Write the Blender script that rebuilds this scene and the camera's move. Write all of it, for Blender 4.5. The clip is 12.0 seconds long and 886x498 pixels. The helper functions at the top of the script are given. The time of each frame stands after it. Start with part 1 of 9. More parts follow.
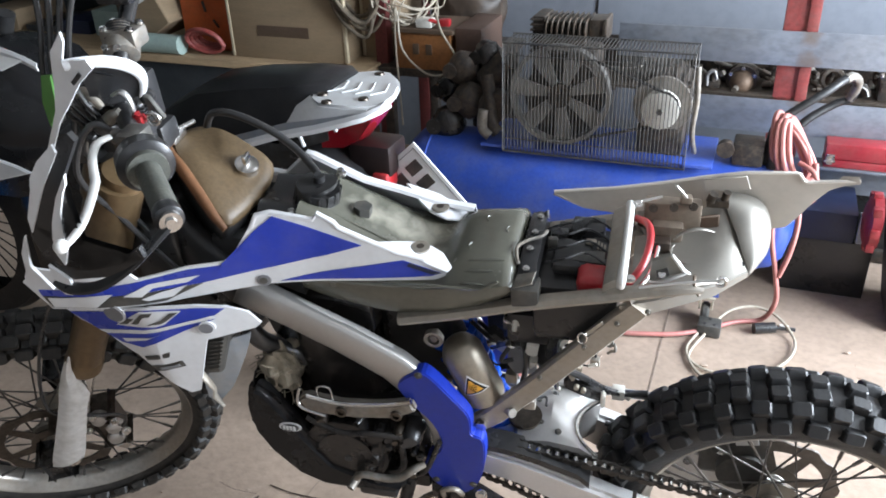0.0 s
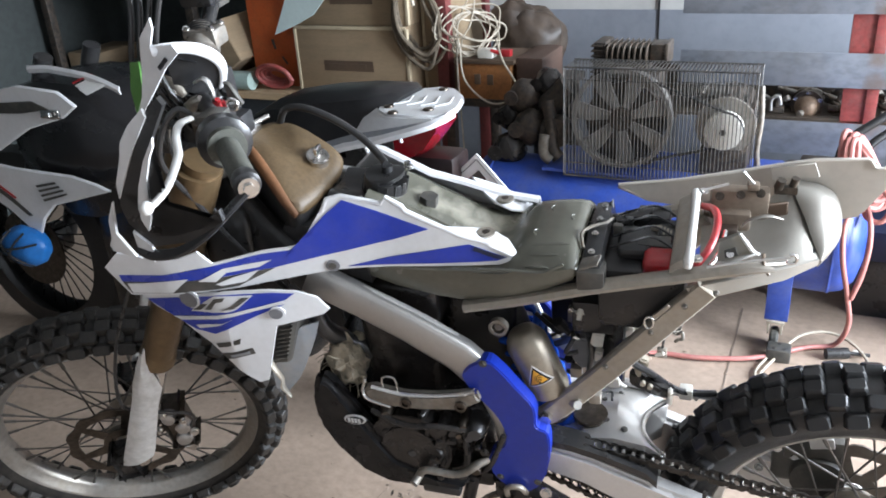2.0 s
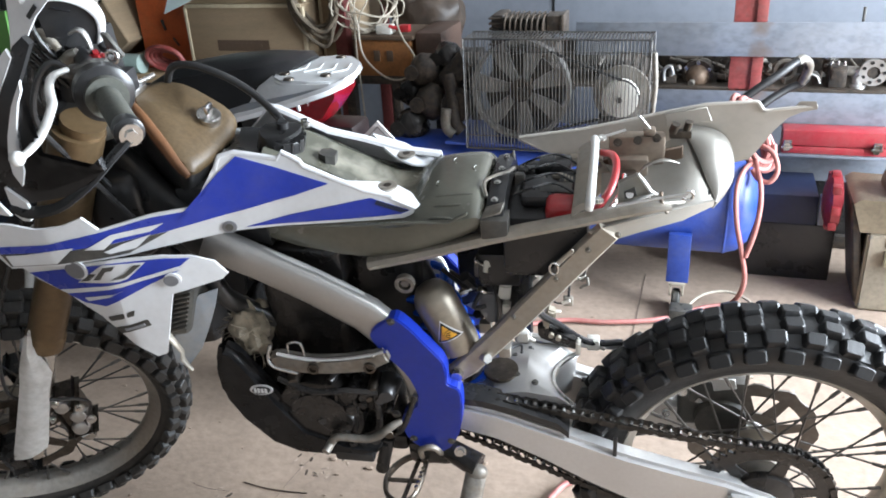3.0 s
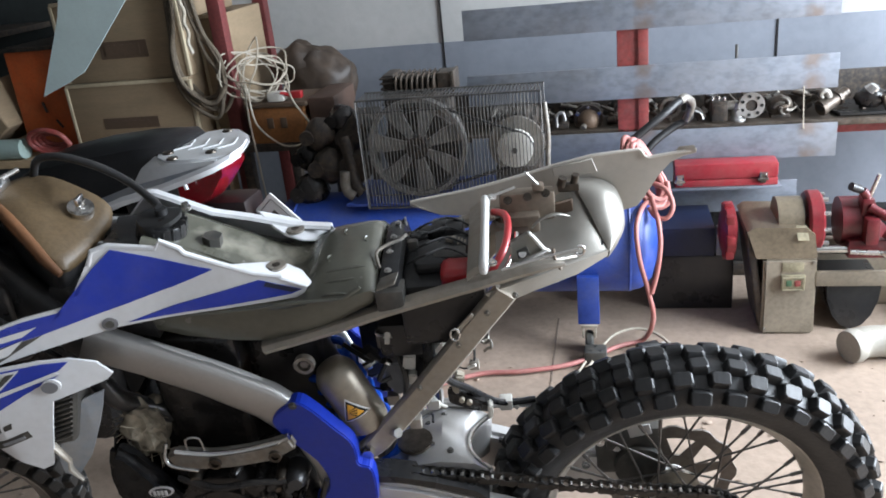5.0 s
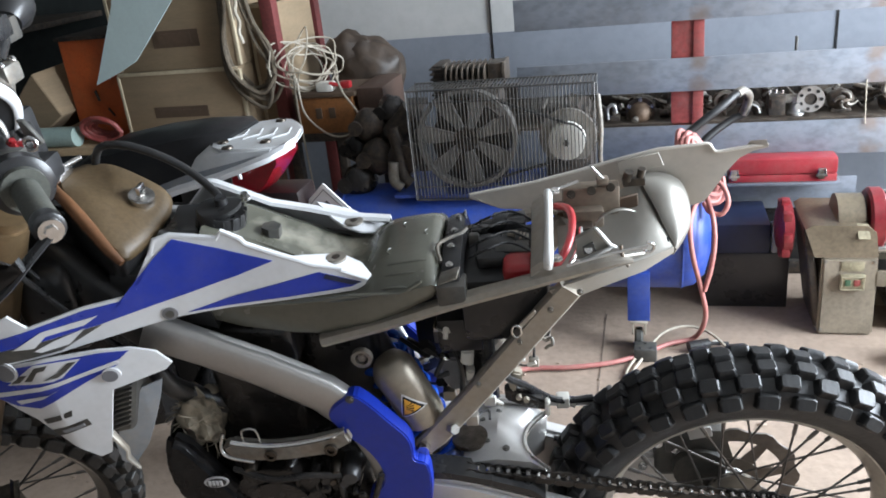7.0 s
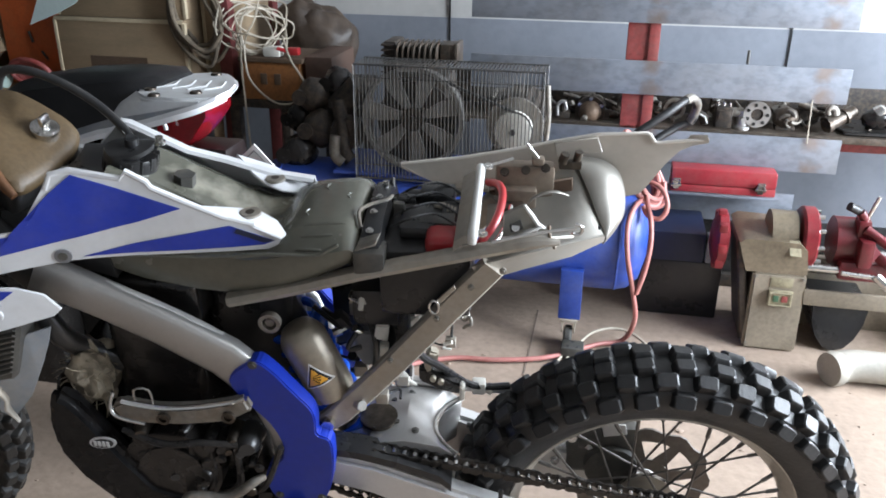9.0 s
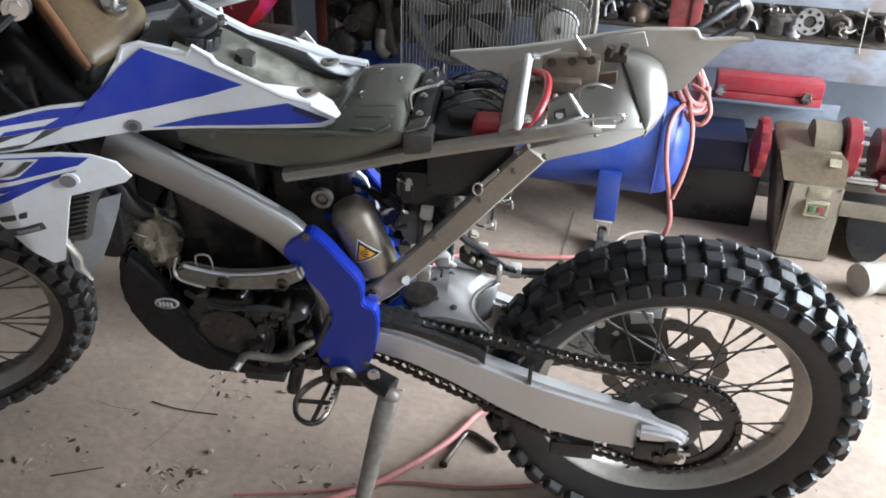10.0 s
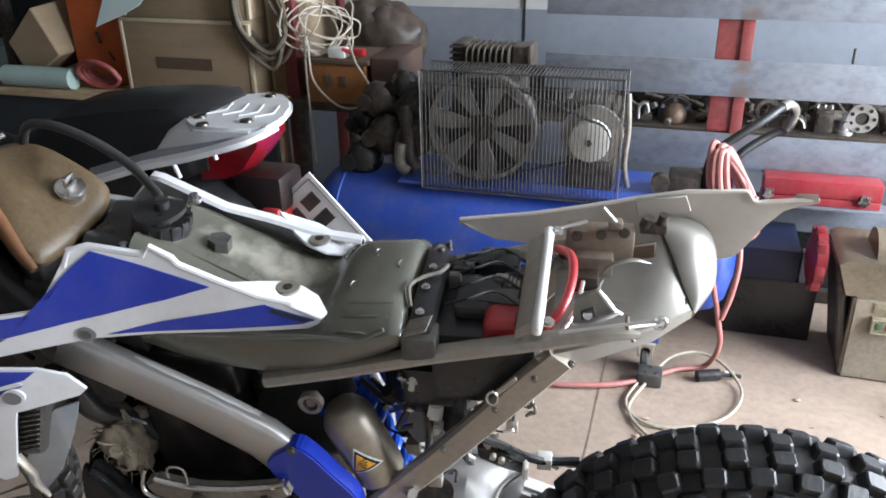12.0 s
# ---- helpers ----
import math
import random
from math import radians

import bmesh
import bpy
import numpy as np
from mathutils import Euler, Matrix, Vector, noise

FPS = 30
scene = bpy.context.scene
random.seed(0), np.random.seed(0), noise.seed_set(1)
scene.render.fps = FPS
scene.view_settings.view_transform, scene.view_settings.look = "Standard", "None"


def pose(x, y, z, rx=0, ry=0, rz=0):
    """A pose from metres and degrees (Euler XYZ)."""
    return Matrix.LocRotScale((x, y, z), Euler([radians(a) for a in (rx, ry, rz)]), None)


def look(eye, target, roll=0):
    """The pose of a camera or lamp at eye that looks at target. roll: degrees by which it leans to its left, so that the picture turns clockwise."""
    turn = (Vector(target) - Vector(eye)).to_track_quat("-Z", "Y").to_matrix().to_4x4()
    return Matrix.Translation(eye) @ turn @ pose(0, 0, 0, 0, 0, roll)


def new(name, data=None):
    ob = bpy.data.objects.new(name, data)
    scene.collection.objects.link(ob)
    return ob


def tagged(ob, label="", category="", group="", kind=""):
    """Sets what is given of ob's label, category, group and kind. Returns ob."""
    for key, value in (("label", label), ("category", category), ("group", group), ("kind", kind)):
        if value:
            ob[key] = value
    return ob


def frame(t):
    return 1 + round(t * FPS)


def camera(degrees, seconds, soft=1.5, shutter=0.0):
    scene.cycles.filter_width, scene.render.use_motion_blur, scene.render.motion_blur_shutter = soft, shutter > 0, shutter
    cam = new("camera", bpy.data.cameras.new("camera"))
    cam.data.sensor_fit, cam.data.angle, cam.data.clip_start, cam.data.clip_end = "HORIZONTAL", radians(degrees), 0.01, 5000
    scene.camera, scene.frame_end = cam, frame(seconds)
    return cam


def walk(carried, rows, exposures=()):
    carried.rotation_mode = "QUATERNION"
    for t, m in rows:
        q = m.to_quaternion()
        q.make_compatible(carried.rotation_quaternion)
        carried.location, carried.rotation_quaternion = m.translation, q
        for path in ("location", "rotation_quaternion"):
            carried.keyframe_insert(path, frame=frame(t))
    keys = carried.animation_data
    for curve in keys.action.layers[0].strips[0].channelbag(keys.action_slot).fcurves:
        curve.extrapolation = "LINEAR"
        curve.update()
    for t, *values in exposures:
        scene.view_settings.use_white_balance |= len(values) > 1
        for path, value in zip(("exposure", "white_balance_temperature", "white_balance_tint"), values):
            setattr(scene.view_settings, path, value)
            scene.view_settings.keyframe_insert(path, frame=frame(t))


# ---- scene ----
cam = camera(57.08, 12.0, soft=1.8)
PATH = [
    (0, (-0.2923, -1.2192, 1.4733), (-0.6257, 0.0572, 0.7595), -2.12),
    (0.5, (-0.3044, -1.2171, 1.4574), (-0.6819, 0.0489, 0.7470), -3.72),
    (1, (-0.3147, -1.2369, 1.4352), (-0.6909, 0.0731, 0.8087), -2.33),
    (1.5, (-0.3088, -1.2560, 1.4077), (-0.6889, 0.0525, 0.7807), -1.89),
    (2, (-0.2905, -1.2827, 1.3888), (-0.7345, 0.0098, 0.7706), -3.82),
    (2.5, (-0.2801, -1.2995, 1.3361), (-0.6565, 0.0076, 0.7038), -3.36),
    (3, (-0.2838, -1.2844, 1.3234), (-0.5673, 0.0440, 0.6869), -3.39),
    (3.5, (-0.2717, -1.2639, 1.3203), (-0.4642, 0.0879, 0.6994), -3.32),
    (5.3, (-0.2523, -1.2394, 1.3385), (-0.3888, 0.1456, 0.7791), -6.19),
    (5.5, (-0.2578, -1.2386, 1.3404), (-0.3979, 0.1440, 0.7757), -6.18),
    (6, (-0.2684, -1.2370, 1.3362), (-0.4410, 0.1368, 0.7593), -6.03),
    (6.5, (-0.2875, -1.2287, 1.3352), (-0.5065, 0.1381, 0.7572), -6.02),
    (7, (-0.2898, -1.2206, 1.3317), (-0.4938, 0.1519, 0.7622), -6.24),
    (8.8, (-0.2565, -1.1829, 1.2897), (-0.3623, 0.2037, 0.7273), -0.24),
    (9, (-0.2657, -1.1792, 1.2794), (-0.3686, 0.1979, 0.6937), 0.56),
    (9.5, (-0.2747, -1.1949, 1.2631), (-0.3905, 0.1468, 0.6026), 2.14),
    (10, (-0.2713, -1.2519, 1.2765), (-0.4261, 0.0432, 0.5357), 1.86),
    (10.3, (-0.2593, -1.2869, 1.2980), (-0.4661, 0.0072, 0.5681), -0.11),
    (10.5, (-0.2554, -1.2729, 1.3084), (-0.4306, 0.0350, 0.5952), 1.90),
    (11, (-0.2515, -1.2237, 1.3380), (-0.4499, 0.1046, 0.6700), 1.95),
    (11.5, (-0.2578, -1.1062, 1.3682), (-0.3874, 0.2680, 0.7810), 1.16),
    (12, (-0.2651, -1.0046, 1.3449), (-0.5020, 0.3348, 0.7125), -1.04),
]
EXPOSURES = [(0.0, 0.63, 6200, 9), (1.0, 0.73, 6250, 10), (2.5, 0.76, 6200, 9), (3.0, 0.77, 6200, 8), (3.5, 0.52, 6150, 8), (5.5, 0.13, 6200, 9), (7.0, 0.28, 6200, 8), (9.0, 0.23, 6200, 9), (10.0, 0.31, 6100, 8), (10.5, 0.29, 6050, 7), (11.0, 0.23, 6000, 6), (12.0, 0.38, 6250, 10)]
walk(cam, [(t, look(eye, target, roll)) for t, eye, target, roll in PATH], EXPOSURES)

# ---- light ----
WALL = pose(0, 0, 0, 0, 0, -7.3)      # the garage stands turned against the motorcycle
world = bpy.data.worlds.new("sky")
scene.world = world
world.use_nodes = True
wn = world.node_tree
sky = wn.nodes.new("ShaderNodeTexSky")
sky.sky_type, sky.sun_disc = "NISHITA", False
sky.sun_elevation, sky.sun_rotation = radians(44), radians(30)
wn.links.new(sky.outputs[0], wn.nodes["Background"].inputs[0])
wn.nodes["Background"].inputs[1].default_value = 0.12
sun = new("sun", bpy.data.lights.new("sun", "SUN"))
sun.data.energy, sun.data.angle, sun.data.color = 1.0, radians(12), (1.0, 0.96, 0.90)
sun.matrix_world = look((5, 8, 9), (0, 0, 0))


def area_light(name, m, sx, sy, watts, colour):
    lamp = new(name, bpy.data.lights.new(name, "AREA"))
    lamp.data.shape, lamp.data.size, lamp.data.size_y = "RECTANGLE", sx, sy
    lamp.data.energy, lamp.data.color = watts, colour
    lamp.matrix_world = m
    return lamp


# daylight through the wide door
area_light("door_daylight", WALL @ look((2.6, 0.60, 1.38), (-0.35, 0.25, 0.35)), 2.3, 1.9, 392, (0.87, 0.93, 1.0))
scene.view_settings.exposure = 0.0


# ---- materials ----
def paint(name, col, rough=0.5, metal=0.0, var=0.18, scale=7.0, bump=0.15, grain=90.0, dust=None, dust_amount=0.35, coat=0.0, dist=0.002, stretch=(1, 1, 1), spec=0.5):
    """A surface with broad stains, fine grain and an even film of dust in patches."""
    m = bpy.data.materials.new(name)
    m.use_nodes = True
    t = m.node_tree
    n, l = t.nodes, t.links
    p = n["Principled BSDF"]
    co = n.new("ShaderNodeTexCoord")
    mp = n.new("ShaderNodeMapping")
    mp.inputs["Scale"].default_value = stretch
    l.new(co.outputs["Object"], mp.inputs["Vector"])
    big = n.new("ShaderNodeTexNoise")
    big.inputs["Scale"].default_value, big.inputs["Detail"].default_value, big.inputs["Roughness"].default_value = scale, 5, 0.62
    fine = n.new("ShaderNodeTexNoise")
    fine.inputs["Scale"].default_value, fine.inputs["Detail"].default_value = grain, 4
    l.new(mp.outputs[0], big.inputs["Vector"])
    l.new(mp.outputs[0], fine.inputs["Vector"])
    ramp = n.new("ShaderNodeValToRGB")
    ramp.color_ramp.elements[0].position, ramp.color_ramp.elements[1].position = 0.3, 0.7
    ramp.color_ramp.elements[0].color = (*[c * (1 - var) for c in col], 1)
    ramp.color_ramp.elements[1].color = (*[min(1, c * (1 + var)) for c in col], 1)
    l.new(big.outputs["Fac"], ramp.inputs[0])
    last = ramp.outputs[0]
    mixf = n.new("ShaderNodeMix")
    mixf.data_type, mixf.blend_type = "RGBA", "MULTIPLY"
    mixf.inputs["Factor"].default_value = min(1.0, var * 1.6)
    l.new(last, mixf.inputs["A"])
    fr = n.new("ShaderNodeValToRGB")
    fr.color_ramp.elements[0].position, fr.color_ramp.elements[1].position = 0.32, 0.6
    fr.color_ramp.elements[0].color, fr.color_ramp.elements[1].color = (0.45, 0.45, 0.45, 1), (1, 1, 1, 1)
    l.new(fine.outputs["Fac"], fr.inputs[0])
    l.new(fr.outputs[0], mixf.inputs["B"])
    last = mixf.outputs["Result"]
    rv = n.new("ShaderNodeMapRange")
    rv.inputs["To Min"].default_value, rv.inputs["To Max"].default_value = max(0.03, rough - 0.12), min(1, rough + 0.15)
    l.new(big.outputs["Fac"], rv.inputs["Value"])
    if dust:
        patch = n.new("ShaderNodeTexNoise")
        patch.inputs["Scale"].default_value, patch.inputs["Detail"].default_value, patch.inputs["Roughness"].default_value = scale * 2.3, 7, 0.7
        l.new(co.outputs["Object"], patch.inputs["Vector"])
        pr = n.new("ShaderNodeValToRGB")
        pr.color_ramp.elements[0].position, pr.color_ramp.elements[1].position = 0.42, 0.75
        pr.color_ramp.elements[1].color = (dust_amount * 2, dust_amount * 2, dust_amount * 2, 1)
        l.new(patch.outputs["Fac"], pr.inputs[0])
        md = n.new("ShaderNodeMix")
        md.data_type = "RGBA"
        l.new(pr.outputs[0], md.inputs["Factor"])
        l.new(last, md.inputs["A"])
        md.inputs["B"].default_value = (*dust, 1)
        last = md.outputs["Result"]
    l.new(last, p.inputs["Base Color"])
    l.new(rv.outputs[0], p.inputs["Roughness"])
    p.inputs["Metallic"].default_value = metal
    p.inputs["Coat Weight"].default_value = coat
    p.inputs["Specular IOR Level"].default_value = spec
    if bump:
        b = n.new("ShaderNodeBump")
        b.inputs["Strength"].default_value, b.inputs["Distance"].default_value = bump, dist
        l.new(fine.outputs["Fac"], b.inputs["Height"])
        l.new(b.outputs[0], p.inputs["Normal"])
    return m


DUST = (0.34, 0.29, 0.23)
M_WHITE = paint("white_plastic", (0.635, 0.64, 0.65), 0.32, var=0.05, dust=DUST, dust_amount=0.08, bump=0.03)
M_FORK_WHITE = paint("scuffed_greyed_plastic", (0.52, 0.51, 0.49), 0.5, var=0.14, scale=14, dust=(0.30, 0.27, 0.23), dust_amount=0.3, bump=0.2)
M_BLUE = paint("blue_plastic", (0.013, 0.036, 0.345), 0.28, var=0.10, dust=DUST, dust_amount=0.05, bump=0.03)
M_BLUE_SOFT = paint("blue_rubbery_plastic", (0.006, 0.027, 0.32), 0.32, var=0.12, dust=DUST, dust_amount=0.02, bump=0.06)
M_OLIVE = paint("scuffed_grey_olive_plastic", (0.094, 0.093, 0.072), 0.25, var=0.10, scale=5, dust=(0.17, 0.16, 0.12), dust_amount=0.10, bump=0.03, coat=0.4)
M_DARK = paint("dark_grey_plastic", (0.045, 0.045, 0.042), 0.42, var=0.2, dust=DUST, dust_amount=0.12, bump=0.08)
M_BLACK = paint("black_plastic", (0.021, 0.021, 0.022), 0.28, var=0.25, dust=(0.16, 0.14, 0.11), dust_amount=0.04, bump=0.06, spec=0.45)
M_GREASE = paint("greasy_black_metal", (0.020, 0.0185, 0.018), 0.24, metal=0.2, var=0.4, dust=(0.08, 0.068, 0.056), dust_amount=0.14, spec=0.5, bump=0.5, grain=60)
M_ALU = paint("satin_aluminium", (0.475, 0.465, 0.45), 0.40, metal=0.8, var=0.05, scale=5, dust=(0.40, 0.37, 0.32), dust_amount=0.08, bump=0.03, grain=140)
M_ALU_DULL = paint("dusty_aluminium", (0.36, 0.33, 0.285), 0.52, metal=0.6, var=0.16, dust=(0.36, 0.30, 0.22), dust_amount=0.28, bump=0.15)
M_STEEL = paint("bright_steel", (0.62, 0.61, 0.59), 0.24, metal=1.0, var=0.12, bump=0.05)
M_CHROME = paint("chrome", (0.75, 0.74, 0.72), 0.12, metal=1.0, var=0.06, bump=0.02)
M_BEIGE = paint("beige_fender_plastic", (0.45, 0.415, 0.365), 0.36, var=0.07, dust=(0.46, 0.41, 0.34), dust_amount=0.15, bump=0.04)
M_FENDER = paint("grey_fender_plastic", (0.285, 0.270, 0.240), 0.42, metal=0.6, var=0.05, dust=(0.36, 0.33, 0.28), dust_amount=0.05, bump=0.02)
M_TAN = paint("tan_grained_leather", (0.090, 0.058, 0.027), 0.50, var=0.22, scale=10, dust=(0.13, 0.09, 0.045), dust_amount=0.2, bump=0.25, grain=160)
M_GOLD = paint("bronze_fork_tube", (0.145, 0.095, 0.048), 0.36, metal=0.5, var=0.25, dust=(0.17, 0.125, 0.075), dust_amount=0.25, bump=0.08)
M_TITAN = paint("warm_grey_reservoir", (0.27, 0.235, 0.185), 0.40, metal=0.5, var=0.15, dust=DUST, dust_amount=0.1, bump=0.05)
M_RUBBER = paint("tyre_rubber", (0.0105, 0.0105, 0.0112), 0.46, var=0.3, scale=16, dust=(0.070, 0.064, 0.058), dust_amount=0.07, bump=0.4, grain=120)
M_RUBBER_F = paint("dusty_tyre_rubber", (0.014, 0.013, 0.012), 0.55, var=0.25, scale=16, dust=(0.13, 0.11, 0.088), dust_amount=0.14, bump=0.3, grain=120)
M_RIM = paint("worn_rim_metal", (0.46, 0.43, 0.38), 0.40, metal=0.7, var=0.15, dust=(0.36, 0.31, 0.24), dust_amount=0.25, bump=0.06)
M_RIM_F = paint("dusty_rim_metal", (0.36, 0.34, 0.31), 0.34, metal=0.75, var=0.2, dust=(0.30, 0.25, 0.19), dust_amount=0.25, bump=0.06)
M_SPOKE = paint("dark_spoke_steel", (0.16, 0.15, 0.14), 0.38, metal=0.8, var=0.2, bump=0.0)
M_SPRING = paint("blue_spring_enamel", (0.02, 0.10, 0.58), 0.24, var=0.1, bump=0.0)
M_RED = paint("red_plastic", (0.32, 0.013, 0.018), 0.32, var=0.15, dust=DUST, dust_amount=0.08, bump=0.03)
M_GRIP = paint("grey_rubber_grip", (0.068, 0.071, 0.060), 0.62, var=0.15, scale=20, dust=(0.15, 0.14, 0.11), dust_amount=0.14, bump=0.4, grain=220)
M_RAD = paint("grey_radiator_plastic", (0.19, 0.205, 0.23), 0.42, var=0.10, dust=DUST, dust_amount=0.2, bump=0.06)
M_MUD = paint("dried_mud_wrap", (0.33, 0.285, 0.215), 0.9, var=0.3, scale=30, bump=0.9, grain=55, dist=0.006)
M_ORANGE_STICKER = paint("orange_sticker", (0.60, 0.29, 0.02), 0.4, var=0.06, bump=0.0)
M_GREEN = paint("green_plastic", (0.07, 0.19, 0.04), 0.4, var=0.1, bump=0.0)
M_CHAIN = paint("oily_chain_steel", (0.10, 0.085, 0.07), 0.32, metal=0.85, var=0.35, scale=60, bump=0.1)
M_DISC = paint("worn_brake_steel", (0.19, 0.17, 0.15), 0.42, metal=0.6, var=0.2, scale=30, dust=(0.17, 0.13, 0.10), dust_amount=0.2, bump=0.05)
M_ARM = paint("bright_satin_swing_arm", (0.60, 0.59, 0.58), 0.36, metal=0.55, var=0.05, scale=5, dust=(0.45, 0.42, 0.38), dust_amount=0.08, bump=0.03, grain=140)
M_WIRE_WHITE = paint("white_connector_plastic", (0.68, 0.66, 0.60), 0.45, var=0.08, bump=0.0)
# garage
M_FLOOR = paint("dusty_concrete", (0.345, 0.262, 0.200), 0.72, var=0.20, scale=2.2, dust=(0.25, 0.19, 0.145), dust_amount=0.36, bump=0.45, grain=45, dist=0.004)
M_WALL_W = paint("white_lime_wall", (0.46, 0.455, 0.44), 0.8, var=0.06, scale=4, dust=(0.43, 0.42, 0.40), dust_amount=0.14, bump=0.25, grain=30, dist=0.004)
M_WALL_B = paint("blue_grey_wall_paint", (0.212, 0.229, 0.264), 0.5, var=0.10, scale=3, dust=(0.21, 0.222, 0.25), dust_amount=0.18, bump=0.15, grain=30, dist=0.003)
# near black: the gloom of the far left corner is in the colour
M_WALL_D = paint("shade_dark_wall", (0.030, 0.036, 0.035), 0.8, var=0.25, scale=2, bump=0.3, grain=30)
# pale grey for the unseen wall and ceiling, to bounce fill light
M_CEIL = paint("pale_bounce_surface", (0.31, 0.305, 0.30), 0.8, var=0.15, scale=2, bump=0.2)
M_SHEET = paint("grey_blue_steel_sheet", (0.232, 0.252, 0.290), 0.40, metal=0.45, var=0.28, scale=1.5, dust=(0.24, 0.222, 0.21), dust_amount=0.25, bump=0.04, grain=30, stretch=(1, 1, 1.6))


def spot_marks(m, spots, colour, radius):
    """Marks with ragged edges round some spots: heat stains at welds, worn patches on plastic."""
    n, l = m.node_tree.nodes, m.node_tree.links
    p = n["Principled BSDF"]
    base = p.inputs["Base Color"].links[0].from_socket
    co = n.new("ShaderNodeTexCoord")
    rag = n.new("ShaderNodeTexNoise")
    rag.inputs["Scale"].default_value, rag.inputs["Detail"].default_value = 28, 4
    l.new(co.outputs["Object"], rag.inputs["Vector"])
    shift = n.new("ShaderNodeMix")
    shift.data_type, shift.blend_type = "RGBA", "LINEAR_LIGHT"
    shift.inputs["Factor"].default_value = 0.035
    l.new(co.outputs["Object"], shift.inputs["A"])
    l.new(rag.outputs["Color"], shift.inputs["B"])
    last = None
    for spot in spots:
        far = n.new("ShaderNodeVectorMath")
        far.operation = "DISTANCE"
        far.inputs[1].default_value = spot
        l.new(shift.outputs["Result"], far.inputs[0])
        fall = n.new("ShaderNodeMapRange")
        fall.inputs["From Min"].default_value, fall.inputs["From Max"].default_value = radius, radius * 0.25
        l.new(far.outputs["Value"], fall.inputs["Value"])
        if last is None:
            last = fall.outputs[0]
        else:
            most = n.new("ShaderNodeMath")
            most.operation = "MAXIMUM"
            l.new(last, most.inputs[0])
            l.new(fall.outputs[0], most.inputs[1])
            last = most.outputs[0]
    part_way = n.new("ShaderNodeMath")
    part_way.operation = "MULTIPLY"
    part_way.inputs[1].default_value = 0.7
    l.new(last, part_way.inputs[0])
    mix = n.new("ShaderNodeMix")
    mix.data_type = "RGBA"
    l.new(part_way.outputs[0], mix.inputs["Factor"])
    l.new(base, mix.inputs["A"])
    mix.inputs["B"].default_value = (*colour, 1)
    l.new(mix.outputs["Result"], p.inputs["Base Color"])


spot_marks(M_SHEET, [(a + da, 1.62, z) for a, da in ((0.0, 0.015), (0.555, 0.0)) for z in (0.935, 1.02, 0.79, 0.705, 0.56, 0.47)], (0.19, 0.135, 0.105), 0.045)
M_REDOX = paint("red_oxide_primer", (0.25, 0.045, 0.040), 0.55, var=0.3, scale=9, dust=(0.20, 0.12, 0.10), dust_amount=0.2, bump=0.1)
M_REDOX_D = paint("dark_red_oxide_primer", (0.12, 0.024, 0.022), 0.6, var=0.3, scale=9, bump=0.1)
M_COMP_BLUE = paint("compressor_blue_enamel", (0.026, 0.066, 0.34), 0.38, var=0.18, scale=5, dust=(0.13, 0.14, 0.20), dust_amount=0.22, bump=0.03)
M_GUARD = paint("galvanised_wire", (0.070, 0.072, 0.074), 0.42, metal=0.7, var=0.2, dust=DUST, dust_amount=0.2, bump=0.0)
M_FAN = paint("dusty_grey_fan_casting", (0.26, 0.25, 0.235), 0.5, metal=0.3, var=0.25, scale=14, dust=(0.16, 0.14, 0.12), dust_amount=0.25, bump=0.1)
M_CAST = paint("dirty_cast_metal", (0.25, 0.235, 0.21), 0.5, metal=0.5, var=0.3, scale=20, dust=(0.20, 0.15, 0.10), dust_amount=0.35, bump=0.3)
M_PART = paint("oily_brown_casting", (0.105, 0.088, 0.072), 0.38, metal=0.55, var=0.45, scale=24, dust=(0.13, 0.085, 0.055), dust_amount=0.3, bump=0.4)
M_RUST = paint("rusty_brown_casting", (0.155, 0.105, 0.072), 0.5, metal=0.3, var=0.4, scale=26, dust=(0.20, 0.13, 0.08), dust_amount=0.35, bump=0.4)
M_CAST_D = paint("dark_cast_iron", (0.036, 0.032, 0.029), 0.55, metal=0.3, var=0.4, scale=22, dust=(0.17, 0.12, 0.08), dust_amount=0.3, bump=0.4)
M_HOSE = paint("pinkish_red_rubber_hose", (0.37, 0.135, 0.118), 0.5, var=0.14, scale=12, dust=(0.45, 0.27, 0.23), dust_amount=0.2, bump=0.05)
M_TOOLBOX = paint("red_toolbox_enamel", (0.29, 0.022, 0.030), 0.36, var=0.14, dust=DUST, dust_amount=0.08, bump=0.04)
M_CHUCK = paint("dark_red_machine_enamel", (0.20, 0.012, 0.018), 0.34, var=0.25, scale=14, dust=(0.12, 0.06, 0.05), dust_amount=0.15, bump=0.08)
M_CHUCK_D = paint("oily_dark_red_enamel", (0.115, 0.010, 0.014), 0.32, var=0.3, scale=14, dust=(0.07, 0.04, 0.035), dust_amount=0.2, bump=0.1)
M_KHAKI = paint("khaki_machine_enamel", (0.150, 0.118, 0.078), 0.36, var=0.3, scale=9, dust=(0.20, 0.16, 0.11), dust_amount=0.22, bump=0.12)
M_KHAKI_L = paint("pale_machine_enamel", (0.235, 0.198, 0.148), 0.42, var=0.22, scale=9, dust=(0.24, 0.20, 0.15), dust_amount=0.18, bump=0.1)
M_CREAM = paint("yellowed_cream_plate", (0.29, 0.255, 0.165), 0.5, var=0.3, scale=30, dust=(0.18, 0.145, 0.09), dust_amount=0.4, bump=0.1)
M_CARD = paint("brown_cardboard", (0.235, 0.172, 0.105), 0.85, var=0.12, scale=5, dust=(0.26, 0.19, 0.12), dust_amount=0.2, bump=0.12, grain=50, stretch=(1, 1, 6))
